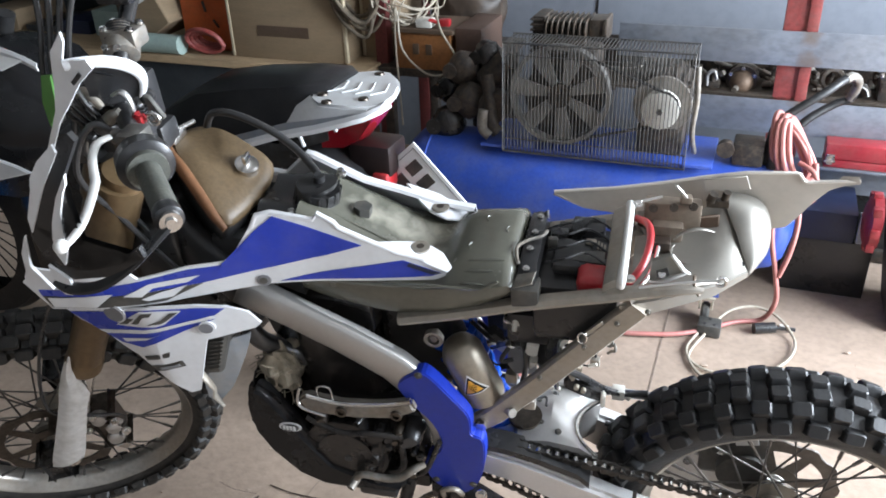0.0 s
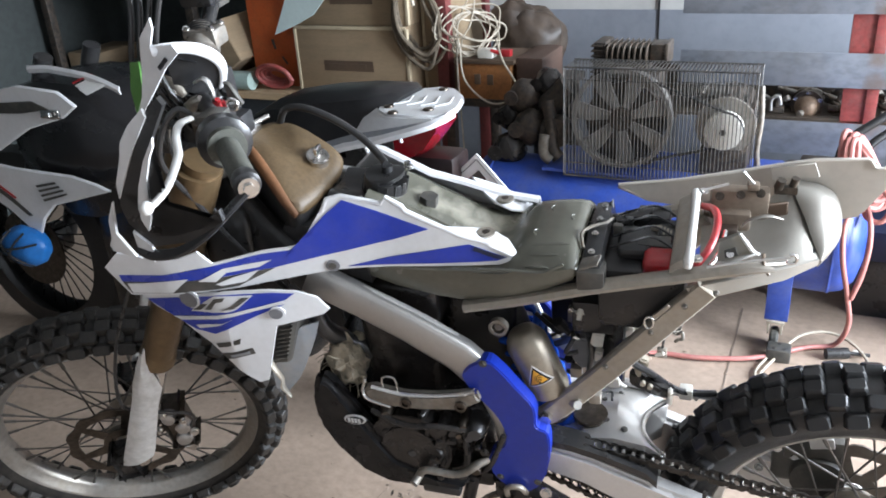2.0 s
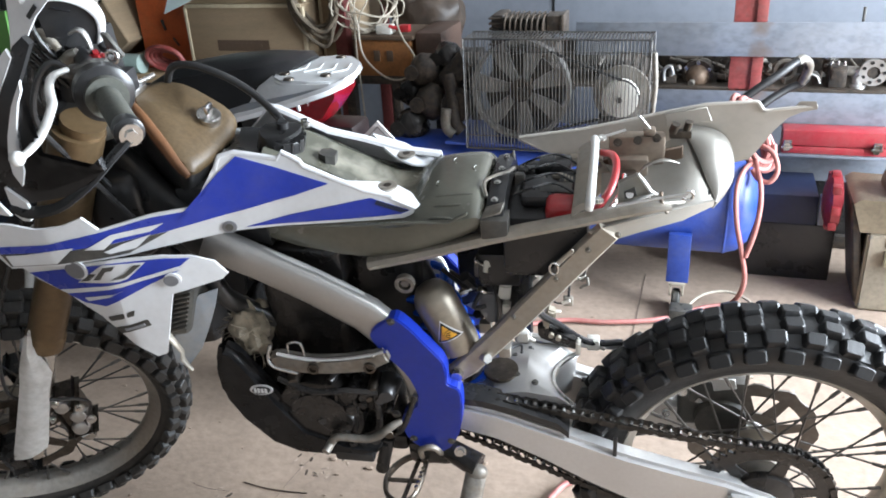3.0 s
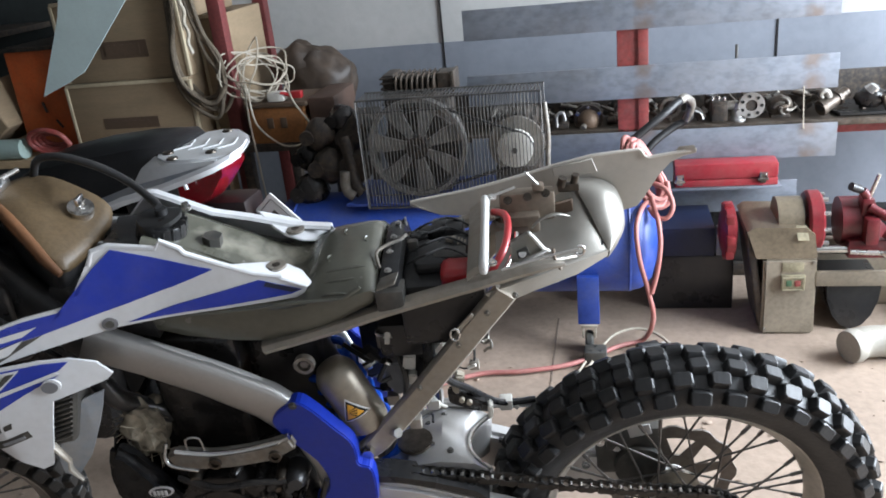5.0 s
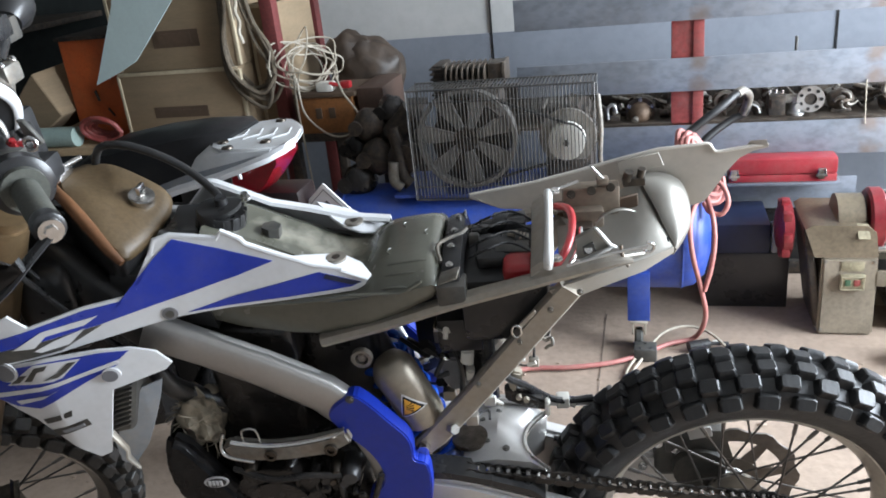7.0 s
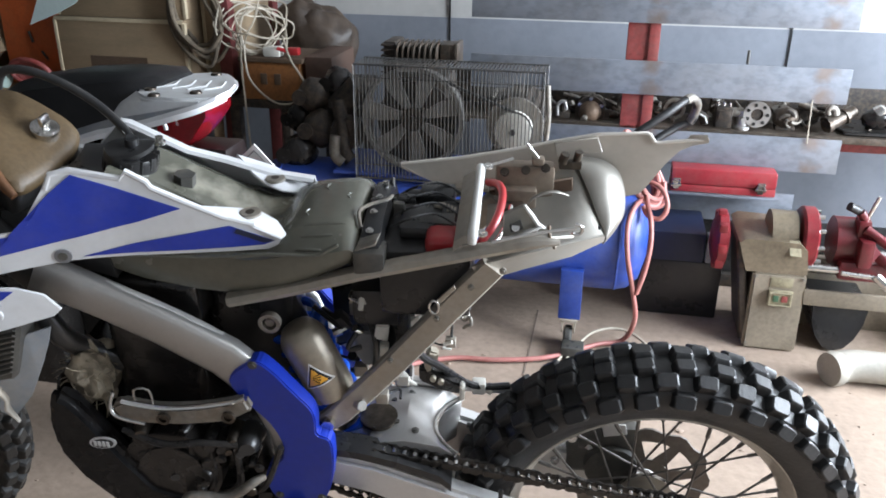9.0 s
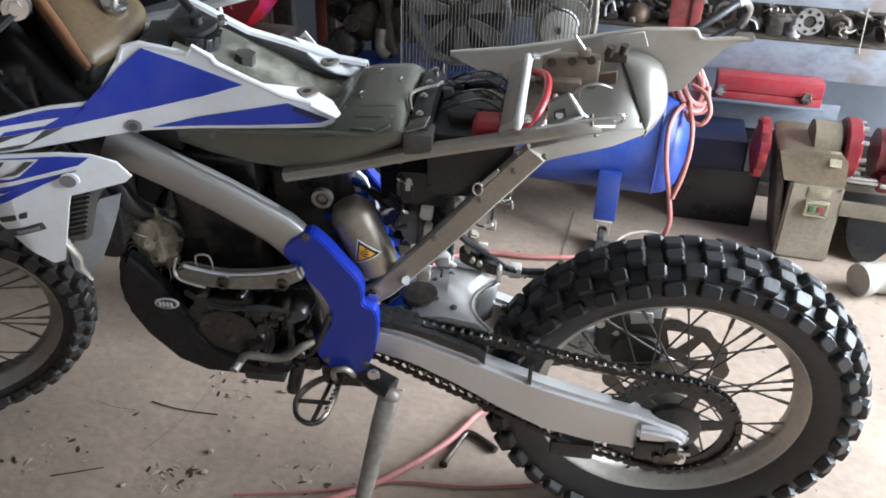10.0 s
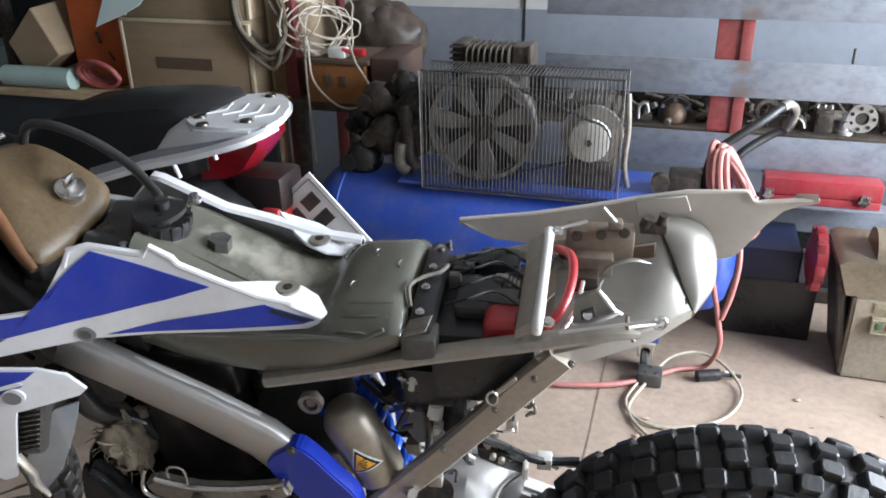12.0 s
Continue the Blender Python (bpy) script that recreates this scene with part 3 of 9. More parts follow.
part("caliper_plate", plate([V(-0.155, 0.05, 0.165), V(-0.135, 0.05, 0.172), V(-0.122, 0.05, 0.135), V(-0.135, 0.05, 0.132)], V(0, -0.004, 0), 0.001), M_BRIGHT, rear_wheel, "bright caliper bracket")
for i, (u, w) in enumerate(((-0.155, 0.05), (-0.10, 0.09), (-0.085, 0.045), (-0.13, 0.105), (-0.06, 0.075))):
    part("caliper_bolt", bolt(V(u, 0.055, w), V(0, -1, 0.3), 0.0055, 0.008), M_STEEL, rear_wheel, "bright caliper bolt")
part("brake_hose", ring_tube([V(-0.16, 0.07, 0.07), V(-0.20, 0.075, 0.10), V(-0.25, 0.07, 0.10), V(-0.31, 0.066, 0.11)], 0.005, 8, 5), M_BLACK, rear_wheel, "black brake hose")
part("sprocket_carrier", lathe([(0.0, -0.090), (0.040, -0.090), (0.052, -0.084), (0.055, -0.072), (0.030, -0.050)], 32), M_GREASE, rear_wheel, "dark sprocket carrier")
part("axle_block", join(block(K(-0.058, 0.118, 0.292), K(0.006, 0.088, 0.334), 0.004), block(K(-0.012, 0.122, 0.300), K(0.012, 0.09, 0.346), 0.004)), M_GREASE, bike, "dark axle block")
part("axle_cap", plate([K(u, 0.098, w) for u, w in ((-0.060, 0.366), (-0.03, 0.364), (0.004, 0.358), (0.022, 0.345), (0.026, 0.332), (-0.002, 0.338), (-0.058, 0.336))], K(0, 0.020, 0), 0.006, 2), M_ARM, bike, "satin end cap of the swing arm")
part("axle_nut", join(rod(K(0.004, 0.1, 0.318), K(0.004, 0.128, 0.318), 0.013, 6), rod(K(-0.02, 0.1, 0.305), K(-0.02, 0.124, 0.305), 0.008, 6)), M_CHAIN, bike, "oily axle nut")
for a, b, r in ((K(0.0, 0.085, 0.275), K(0.045, 0.085, 0.28), 0.005), (K(-0.055, 0.085, 0.270), K(-0.025, 0.085, 0.268), 0.006)):
    part("axle_adjuster", rod(a, b, r), M_STEEL, bike, "chain adjuster bolt")
part("adjuster_nut", bolt(K(0.028, 0.086, 0.268), K(0.4, 1, 0), 0.008, 0.01), M_STEEL, bike, "nut of the chain adjuster")
disc("front_brake_disc", M_CHAIN, front_wheel, "front brake disc", toothed(0.125, 0.006, 12, 0.10, -0.058, 0.004, 6, 0.05))
part("front_caliper", steered(join(block(K(-1.362, 0.05, 0.35), K(-1.325, 0.095, 0.452), 0.012), rod(K(-1.343, 0.085, 0.375), K(-1.343, 0.103, 0.375), 0.013), rod(K(-1.343, 0.085, 0.42), K(-1.343, 0.103, 0.42), 0.013))), M_CHAIN, bike, "dark front brake caliper")
for u, w, s in ((-1.346, 0.452, 0.016), (-1.330, 0.412, 0.017), (-1.340, 0.372, 0.018)):
    part("piston_boss", steered(ring_tube([K(u, 0.088, w), K(u, 0.102, w), K(u, 0.108, w + 0.002), K(u, 0.110, w + 0.002)], [s, s, s * 0.8, s * 0.3], 16)), M_ALU, bike, "bright piston boss of the caliper")
part("caliper_lug", steered(plate([K(-1.352, 0.098, 0.345), K(-1.325, 0.098, 0.352), K(-1.322, 0.098, 0.334), K(-1.336, 0.098, 0.322)], V(0, -0.008, 0), 0.002)), M_STEEL, bike, "bright lug under the caliper")
for u, w, r in ((-1.352, 0.470, 0.007), (-1.318, 0.438, 0.008), (-1.312, 0.392, 0.008), (-1.374, 0.425, 0.005)):
    part("caliper_bolt", steered(bolt(K(u, 0.102, w), K(0, 1, 0.2), r * 0.8, 0.010)), M_STEEL, bike, "bright caliper bolt")
part("brake_hose", steered(ring_tube([K(-1.322, 0.10, 0.40), K(-1.296, 0.108, 0.440), K(-1.300, 0.115, 0.475), K(-1.345, 0.125, 0.515), K(-1.40, 0.12, 0.56), K(-1.33, 0.12, 0.75), K(-1.2, 0.10, 0.95)], 0.0035, 8, 6)), M_BLACK, bike, "black brake hose")


def fork_at(w, v, back=0.032):
    return K(-1.475 + back + 0.514 * (w - 0.345), v, w)


for v, side in ((0.105, 1), (-0.105, -1)):
    part("fork_tube", steered(join(rod(fork_at(0.66, v, 0.022), fork_at(1.075, v), 0.0315, 28), ring_tube([fork_at(0.640, v, 0.022), fork_at(0.646, v, 0.022), fork_at(0.668, v, 0.022), fork_at(0.673, v, 0.022)], [0.026, 0.033, 0.0335, 0.0315], 28))), M_GOLD, bike, "bronze upper fork tube")
    part("fork_sleeve", steered(rod(fork_at(0.86, v, 0.026), fork_at(1.065, v, 0.026), 0.0385, 28)), M_GOLD, bike, "bronze fork sleeve")
    part("fork_slider", steered(rod(fork_at(0.345, v), fork_at(0.65, v, 0.024), 0.0215, 20)), M_CHROME, bike, "bright lower fork tube")
    o = 0.028 * side
    part("fork_foot", steered(join(block(K(-1.488, v - 0.018, 0.322), K(-1.448, v + 0.018, 0.385), 0.012), rod(K(-1.475, v, 0.345), K(-1.475, v + o * 0.8, 0.345), 0.016, 20))), M_GREASE, bike, "fork foot with the axle")
    g = [(0.705, -0.050, -0.036), (0.665, -0.052, -0.028), (0.625, -0.052, -0.006), (0.585, -0.048, 0.014), (0.535, -0.046, 0.014), (0.455, -0.044, 0.022), (0.395, -0.043, 0.028), (0.372, -0.040, 0.028)]
    rows = []
    for w, lo, hi in g:
        c = fork_at(w, v)
        rows.append([c + V(lo + (hi - lo) * s, -side * (0.028 + 0.010 * math.sin(math.pi * s)), 0.01 * s) for s in (0, 0.25, 0.5, 0.75, 1)])
    part("fork_guard", steered(sheet(rows, 0.003)), M_FORK_WHITE, bike, "scuffed white fork guard")
for w in (0.90, 1.035):
    c = fork_at(w, 0)
    part("triple_clamp", steered(join(block(c + V(-0.030, -0.095, -0.015), c + V(0.050, 0.095, 0.015), 0.012), rod(c + V(0.04, 0, -0.02), c + V(0.04, 0, 0.03), 0.02, 20))), M_DARK, bike, "dark fork clamp")
part("steering_head", rod(K(-1.135, 0, 0.87), K(-1.06, 0, 1.02), 0.034, 24), M_DARK, bike, "steering head")

# handlebar and what sits on it
end = K(-0.798, 0.325, 1.138)
knee = K(-0.99, 0.10, 1.145)
centre = STEER @ K(-1.035, 0, 1.115)
mid_l = K(-1.02, 0.055, 1.12)
bar = [end, end + (knee - end) * 0.7, knee, mid_l, centre, other_side(mid_l), other_side(knee), other_side(end)]
part("handlebar", ring_tube(bar, 0.0125, 14, 4), M_BLACK, bike, "dark handlebar turned to the left")
ctrl_a, ctrl_b = K(-1.066, -0.035, 1.165), K(-1.088, -0.095, 1.206)
ctrl_d = (ctrl_b - ctrl_a).normalized()
ctl = part("control_housing", ring_tube([ctrl_a, ctrl_a + ctrl_d * 0.004, ctrl_a + ctrl_d * 0.022, ctrl_a + ctrl_d * 0.026, ctrl_a + ctrl_d * 0.05, ctrl_a + ctrl_d * 0.054], [0.020, 0.027, 0.027, 0.023, 0.023, 0.018], 18), M_CAST, bike, "grey clamp housing on the far handlebar")
for s in (-1, 1):
    part("housing_bolt", bolt(ctrl_a + ctrl_d * 0.013 + V(0.010 * s, -0.022, 0.012), V(0.2 * s, -0.6, 0.6), 0.004, 0.006), M_STEEL, ctl)
for k in range(5):
    part("housing_rib", ring_tube([ctrl_a + ctrl_d * (0.030 + 0.005 * k), ctrl_a + ctrl_d * (0.0325 + 0.005 * k)], 0.0245, 18), M_BLACK, ctl)
lid = part("clamp_lid", block(K(-1.100, -0.040, 1.172), K(-1.040, -0.082, 1.202), 0.007, 2), M_CAST, bike, "grey alloy clamp on the far handlebar")
for u, v in ((-1.092, -0.046), (-1.048, -0.046), (-1.092, -0.076), (-1.048, -0.076)):
    part("clamp_bolt", bolt(K(u, v, 1.202), V(0, 0, 1), 0.0045, 0.006), M_STEEL, lid)
for k in range(4):
    part("clamp_rib", block(K(-1.088 + 0.006 * k, -0.037, 1.176), K(-1.085 + 0.006 * k, -0.041, 1.194)), M_BLACK, lid)
part("lever_bracket", ring_tube([K(-0.982, 0.120, 1.182), K(-0.968, 0.120, 1.188), K(-0.959, 0.120, 1.181), K(-0.956, 0.120, 1.163), K(-0.961, 0.120, 1.152)], [0.004, 0.005, 0.005, 0.004, 0.003], 10, 4, flat=0.6), M_ALU, bike, "bright bent bracket beside the switch")
part("pivot_ring", ring_tube([K(-0.930 + 0.0085 * math.cos(x), 0.120, 1.150 + 0.0085 * math.sin(x)) for x in np.linspace(0, 2 * math.pi, 15)[:-1]], 0.0028, 8, closed=True), M_STEEL, bike, "bright ring round the lever pivot")
part("pivot_head", rod(K(-0.930, 0.118, 1.150), K(-0.930, 0.122, 1.150), 0.005, 6), M_STEEL, bike, "pivot bolt")
part("pivot_arm", plate([K(-0.944, 0.112, 1.180), K(-0.934, 0.112, 1.178), K(-0.918, 0.112, 1.146), K(-0.938, 0.112, 1.138)], V(0, 0.008, 0), 0.002), M_DARK, bike, "dark arm that holds the pivot")
part("cable_elbow", ring_tube([K(-1.050, 0.110, 1.176), K(-1.032, 0.112, 1.180), K(-1.018, 0.114, 1.172), K(-1.008, 0.116, 1.160)], [0.007, 0.008, 0.007, 0.005], 12, 4), M_ALU_DULL, bike, "grey cable elbow")
part("lever_root", ring_tube([K(-1.003, 0.120, 1.142), K(-0.990, 0.122, 1.152), K(-0.978, 0.122, 1.158)], [0.010, 0.009, 0.006], 12, 3), M_CAST, bike, "worn grey root of the lever")
# thin raised strip shapes the highlight streak on the dark screen
part("screen_streak", ring_tube([K(-1.010, 0.135, 1.222), K(-0.990, 0.132, 1.222), K(-0.968, 0.122, 1.212)], [0.001, 0.0025, 0.001], 8, 3), M_SKID, bike, "glossy strip added as a highlight streak inside the number board")
for e, k, f in ((end, knee, 1), (other_side(end), other_side(knee), -1)):
    d = (k - e).normalized()
    ribs = []
    for i in range(40):
        ribs += [e + d * (0.006 + i * 0.003)]
    part("grip", join(ring_tube(ribs, [0.0160 if i % 2 else 0.0154 for i in range(40)], 18), rod(e + d * 0.118, e + d * 0.13, 0.026, 20)), M_GRIP, bike, "worn grey rubber grip")
    part("grip_collar", ring_tube([e + d * 0.128, e + d * 0.134, e + d * 0.155, e + d * 0.18], [0.026, 0.036, 0.035, 0.022], 24), M_BLACK, bike, "black dust collar behind the grip")
    part("grip_end", ring_tube([e + d * 0.001, e + d * 0.003, e + d * 0.018, e + d * 0.022], [0.014, 0.0172, 0.0172, 0.0160], 20), M_BLACK, bike, "black end ring of the grip")
    part("bar_end", join(rod(e - d * 0.006, e + d * 0.010, 0.0130, 18), rod(e - d * 0.010, e - d * 0.004, 0.007, 6)), M_STEEL, bike, "steel bar end")
    part("lever_perch", join(block(e + d * 0.20 - V(0.016, 0.020, 0.016), e + d * 0.20 + V(0.016, 0.020, 0.02), 0.006), rod(e + d * 0.20 + V(-0.03, 0, 0.008), e + d * 0.20 + V(0.01, 0, 0.008), 0.010)), M_DARK, bike, "lever perch")
red_pos = K(-0.952, 0.121, 1.15)
part("stop_switch", join(block(red_pos - V(0.008, 0.007, 0.008), red_pos + V(0.008, 0.007, 0.005), 0.003), rod(red_pos, red_pos + V(0.003, -0.003, 0.009), 0.004)), M_RED, bike, "red stop switch")
lever = [K(-0.950, 0.19, 1.160), K(-0.956, 0.21, 1.161), K(-0.940, 0.245, 1.162), K(-0.920, 0.275, 1.158), K(-0.910, 0.29, 1.156), K(-0.898, 0.325, 1.149), K(-0.888, 0.36, 1.145), K(-0.888, 0.388, 1.142), K(-0.893, 0.392, 1.141)]
part("clutch_lever", join(ring_tube(lever, [0.006, 0.0065, 0.0056, 0.0056, 0.006, 0.006, 0.0056, 0.005, 0.005], 12, 3, flat=0.6), ball(lever[-1], 0.0085, 14)), M_STRAP, bike, "bright satin clutch lever with a ball end")
brake = [other_side(p) for p in lever]
part("brake_lever", join(ring_tube(brake, 0.010, 12, 4, flat=0.6), ball(brake[-1], 0.013, 12)), M_CHROME, bike, "polished brake lever")
mc = other_side(K(-0.955, 0.16, 1.165))
part("brake_reservoir", join(block(mc - V(0.03, 0.022, 0.012), mc + V(0.03, 0.022, 0.022), 0.008), rod(mc + V(0, 0, 0.02), mc + V(0, 0, 0.045), 0.024, 20)), M_BLACK, bike, "brake fluid reservoir")
for v in (0.05, -0.05):
    c = STEER @ K(-1.035, v, 1.1)
    part("bar_clamp", join(block(c - V(0.024, 0.02, 0.05), c + V(0.024, 0.02, 0.03), 0.008), bolt(c + V(0.012, 0, 0.03), V(0, 0, 1), 0.006), bolt(c + V(-0.012, 0, 0.03), V(0, 0, 1), 0.006)), M_BLACK, bike, "black bar clamp")
# open hand guard of the left grip: dark curved shield with pale stripes
def shield_depth(u, w):
    return 0.366 - 0.25 * max(0.0, w - 1.20)


BAND = [(-0.859, 1.251), (-0.866, 1.259), (-0.879, 1.250), (-0.903, 1.208), (-0.926, 1.177), (-0.946, 1.145), (-0.953, 1.125), (-0.950, 1.101), (-0.935, 1.083), (-0.922, 1.070), (-0.866, 1.081), (-0.815, 1.113), (-0.818, 1.127), (-0.860, 1.097), (-0.890, 1.087), (-0.916, 1.085), (-0.927, 1.115), (-0.919, 1.148), (-0.907, 1.172), (-0.883, 1.210)]
guard = part("knuckle_shield", skin(BAND, shield_depth, 1, 0.0, 0.008), M_BLACK, bike, "black knuckle shield with white stripes")
part("outer_stripe", skin([(-0.886, 1.248), (-0.882, 1.239), (-0.907, 1.201), (-0.937, 1.154), (-0.948, 1.137), (-0.945, 1.157), (-0.923, 1.200), (-0.921, 1.211), (-0.908, 1.229)], shield_depth, 1, 0.003, 0.004), M_WHITE, guard, "white stripe on the shield")
part("edge_stripe", skin([(-0.961, 1.131), (-0.970, 1.105), (-0.972, 1.086), (-0.963, 1.069), (-0.954, 1.053), (-0.972, 1.056), (-0.986, 1.060), (-0.988, 1.068), (-0.979, 1.083), (-0.976, 1.105)], shield_depth, 1, 0.003, 0.004), M_WHITE, guard, "narrow white stripe on the edge of the shield")
part("inner_stripe", skin([(-0.877, 1.217), (-0.878, 1.206), (-0.885, 1.195), (-0.898, 1.168), (-0.906, 1.152), (-0.910, 1.128), (-0.912, 1.112), (-0.921, 1.094), (-0.926, 1.110), (-0.923, 1.131), (-0.914, 1.155), (-0.895, 1.190)], shield_depth, 1, 0.004, 0.004), M_WHITE, guard, "white stripe on the shield")
part("lower_stripe", skin([(-0.945, 1.092), (-0.937, 1.084), (-0.925, 1.073), (-0.923, 1.059), (-0.929, 1.048), (-0.938, 1.048), (-0.946, 1.056)], shield_depth, 1, 0.004, 0.004), M_WHITE, guard, "white stripe on the shield")
strap = [end + V(0, 0.0, -0.004), K(-0.815, 0.352, 1.118), K(-0.845, 0.362, 1.092), K(-0.885, 0.37, 1.068), K(-0.925, 0.370, 1.060), K(-0.945, 0.366, 1.068)]
part("guard_bracket", ring_tube(strap, 0.0080, 8, 4, flat=0.5), M_BLACK, bike, "dark metal guard bracket from the bar end")
rstrap = [other_side(p) for p in strap]
part("guard_bracket", ring_tube(rstrap, 0.0075, 8, 4, flat=0.5), M_BLACK, bike, "dark metal guard bracket from the bar end")
far_shield = skin(BAND, shield_depth, 1, 0.0, 0.006)
for v in far_shield.verts:
    v.co = other_side(v.co)
part("knuckle_shield", far_shield, M_WHITE, bike, "white knuckle shield")
# white hoop of the front number board, with its dark inside
hoop = [K(-1.004, 0.162, 1.243), K(-0.981, 0.150, 1.243), K(-0.960, 0.130, 1.235), K(-0.954, 0.100, 1.214), K(-0.964, 0.070, 1.185), K(-0.994, 0.040, 1.145), K(-1.036, 0.010, 1.098)]
part("number_board_hoop", ring_tube(hoop, [0.008, 0.008, 0.0085, 0.0085, 0.008, 0.008, 0.006], 12, 6, flat=0.55, up=V(1, 0, 0)), M_WHITE, bike, "white plastic hoop of the front number board")
part("hoop_screen", sheet([[p, p.lerp(K(-1.03, 0.09, 1.13), 0.35) + V(0.0, 0.01, 0.004), p.lerp(K(-1.03, 0.09, 1.13), 0.7)] for p in hoop[:6]], 0.003), M_BLACK, bike, "dark inside of the number board")
part("number_board", skin([(-0.993, 1.287), (-0.993, 1.274), (-1.004, 1.250), (-0.970, 1.251), (-0.964, 1.240), (-0.991, 1.218), (-1.019, 1.186), (-1.043, 1.160), (-1.077, 1.108), (-1.080, 1.117), (-1.043, 1.177), (-1.030, 1.214), (-1.023, 1.240), (-1.017, 1.261)], lambda u, w: 0.162, 1, 0.0, 0.004), M_WHITE, bike, "white front number board")
part("board_patch", skin([(-1.034, 1.226), (-1.043, 1.180), (-1.064, 1.150), (-1.062, 1.185), (-1.048, 1.225)], lambda u, w: 0.158, 1, 0.0, 0.004), M_GREEN, bike, "green patch on the number board")
part("board_slot", plate([K(-1.000, 0.1635, 1.222), K(-0.984, 0.1635, 1.236), K(-0.981, 0.1635, 1.231), K(-0.997, 0.1635, 1.217)], V(0, -0.002, 0)), M_BLACK, bike)
for i, (dv, s) in enumerate(((0.02, 0.0), (0.05, 0.02), (-0.03, 0.03))):
    p0 = STEER @ K(-1.02, 0.10 + dv, 1.12)
    cable = [p0, p0 + V(-0.045, -0.02, 0.05 + s), p0 + V(-0.085, -0.02 - s, 0.0), p0 + V(-0.075, 0.0, -0.10), p0 + V(-0.03, 0.02, -0.20), p0 + V(0.02, 0.03, -0.27)]
    part("control_cable", ring_tube(cable, 0.0045, 8, 8), M_BLACK, bike, "black control cable")
for i, (u, v, w, sx, sy, sz) in enumerate(((-1.03, 0.06, 1.085, 0.03, 0.022, 0.02), (-1.06, 0.03, 1.12, 0.02, 0.03, 0.016), (-1.0, 0.09, 1.10, 0.018, 0.02, 0.022), (-1.09, 0.08, 1.08, 0.024, 0.02, 0.026), (-1.0, 0.02, 1.07, 0.02, 0.024, 0.02))):
    part("switch_block", block(K(u - sx, v + sy, w - sz), K(u + sx, v - sy, w + sz), 0.007), (M_BLACK, M_BLACK, M_CHAIN)[i % 3], bike, "small control block on the bar")

rnd = random.Random(15)
for i in range(16):
    c = K(rnd.uniform(-1.09, -0.99), rnd.uniform(0.03, 0.13), rnd.uniform(1.05, 1.165))
    d = V(rnd.uniform(-1, 1), rnd.uniform(-1, 1), rnd.uniform(-0.6, 0.6)).normalized()
    s = rnd.uniform(0.008, 0.018)
    part("bar_fitting", ring_tube([c - d * s, c - d * s * 0.6, c + d * s * 0.6, c + d * s], [s * 0.45, s * 0.75, s * 0.7, s * 0.35], 10), (M_BLACK, M_STEEL, M_BLACK, M_ALU, M_BLACK, M_CHAIN)[i % 6], bike, "small fitting on the handlebar")
for i in range(4):
    c = K(-1.04 + 0.015 * i, 0.10, 1.10)
    part("bar_cable", ring_tube([c, c + V(-0.03, -0.03, 0.09), c + V(-0.01, -0.02, 0.19), c + V(0.02 * i - 0.03, 0.03, 0.30)], 0.004, 8, 6), M_BLACK, bike, "black cable rising from the handlebar")

# tan tank with its keyed cap
TANK = [K(-0.875, 0.110, 0.966), K(-0.924, 0.075, 1.008), K(-0.984, 0.030, 1.046), K(-1.002, -0.020, 1.047), K(-0.980, -0.052, 1.046), K(-0.935, -0.055, 1.040), K(-0.862, -0.052, 0.993), K(-0.850, -0.028, 0.978), K(-0.856, 0.045, 0.968)]
tank_n = K(0.36, 0.22, 0.90).normalized()
for turn in range(3):
    TANK = [q for i in range(len(TANK)) for q in (TANK[i].lerp(TANK[(i + 1) % len(TANK)], 0.2), TANK[i].lerp(TANK[(i + 1) % len(TANK)], 0.8))]
tank_c = sum(TANK, V(0, 0, 0)) / len(TANK)
rings = [[tank_c + (q - tank_c) * f + tank_n * h for q in TANK] for f, h in ((0.04, 0.010), (0.5, 0.009), (0.8, 0.006), (0.94, 0.002), (1.0, -0.006), (0.99, -0.014))]
tank = part("tan_tank", loft(rings), M_TAN, bike, "tan grained wedge-shaped tank with a padded edge")
part("tank_side", loft([[tank_c + (q - tank_c) * f + tank_n * h for q in TANK] for f, h in ((0.96, -0.012), (0.985, -0.02), (0.93, -0.06), (0.80, -0.12))]), M_BLACK, tank, "dark lower part of the tank")
cap_n = tank_n
cap_c = K(-0.879, 0.0, 1.012)
cap_c = cap_c - tank_n * ((cap_c - tank_c).dot(tank_n) - 0.007)
cap = part("tank_cap", ring_tube([cap_c - cap_n * 0.012, cap_c + cap_n * 0.006, cap_c + cap_n * 0.008, cap_c + cap_n * 0.0035], [0.0185, 0.0185, 0.0165, 0.0135], 28), M_STEEL, tank, "chrome ring of the tank cap")
part("cap_well", rod(cap_c + cap_n * 0.0036, cap_c + cap_n * 0.0046, 0.0135, 24), M_BLACK, cap, "dark inside of the cap")
part("cap_lock", join(rod(cap_c + cap_n * 0.004, cap_c + cap_n * 0.008, 0.0075, 20), block(cap_c + cap_n * 0.012 - V(0.003, 0.010, 0.002), cap_c + cap_n * 0.012 + V(0.003, 0.010, 0.012), 0.002)), M_CHROME, cap, "lock with a key tab")
seam = [K(-1.000, 0.012, 1.047), K(-0.984, 0.034, 1.043), K(-0.955, 0.056, 1.028), K(-0.924, 0.078, 1.003), K(-0.897, 0.098, 0.980), K(-0.877, 0.108, 0.962)]
part("tank_seam", ring_tube(seam, [0.005, 0.008, 0.009, 0.009, 0.008, 0.005], 10, 5), M_SEAM, tank, "padded orange-brown seam of the tank")
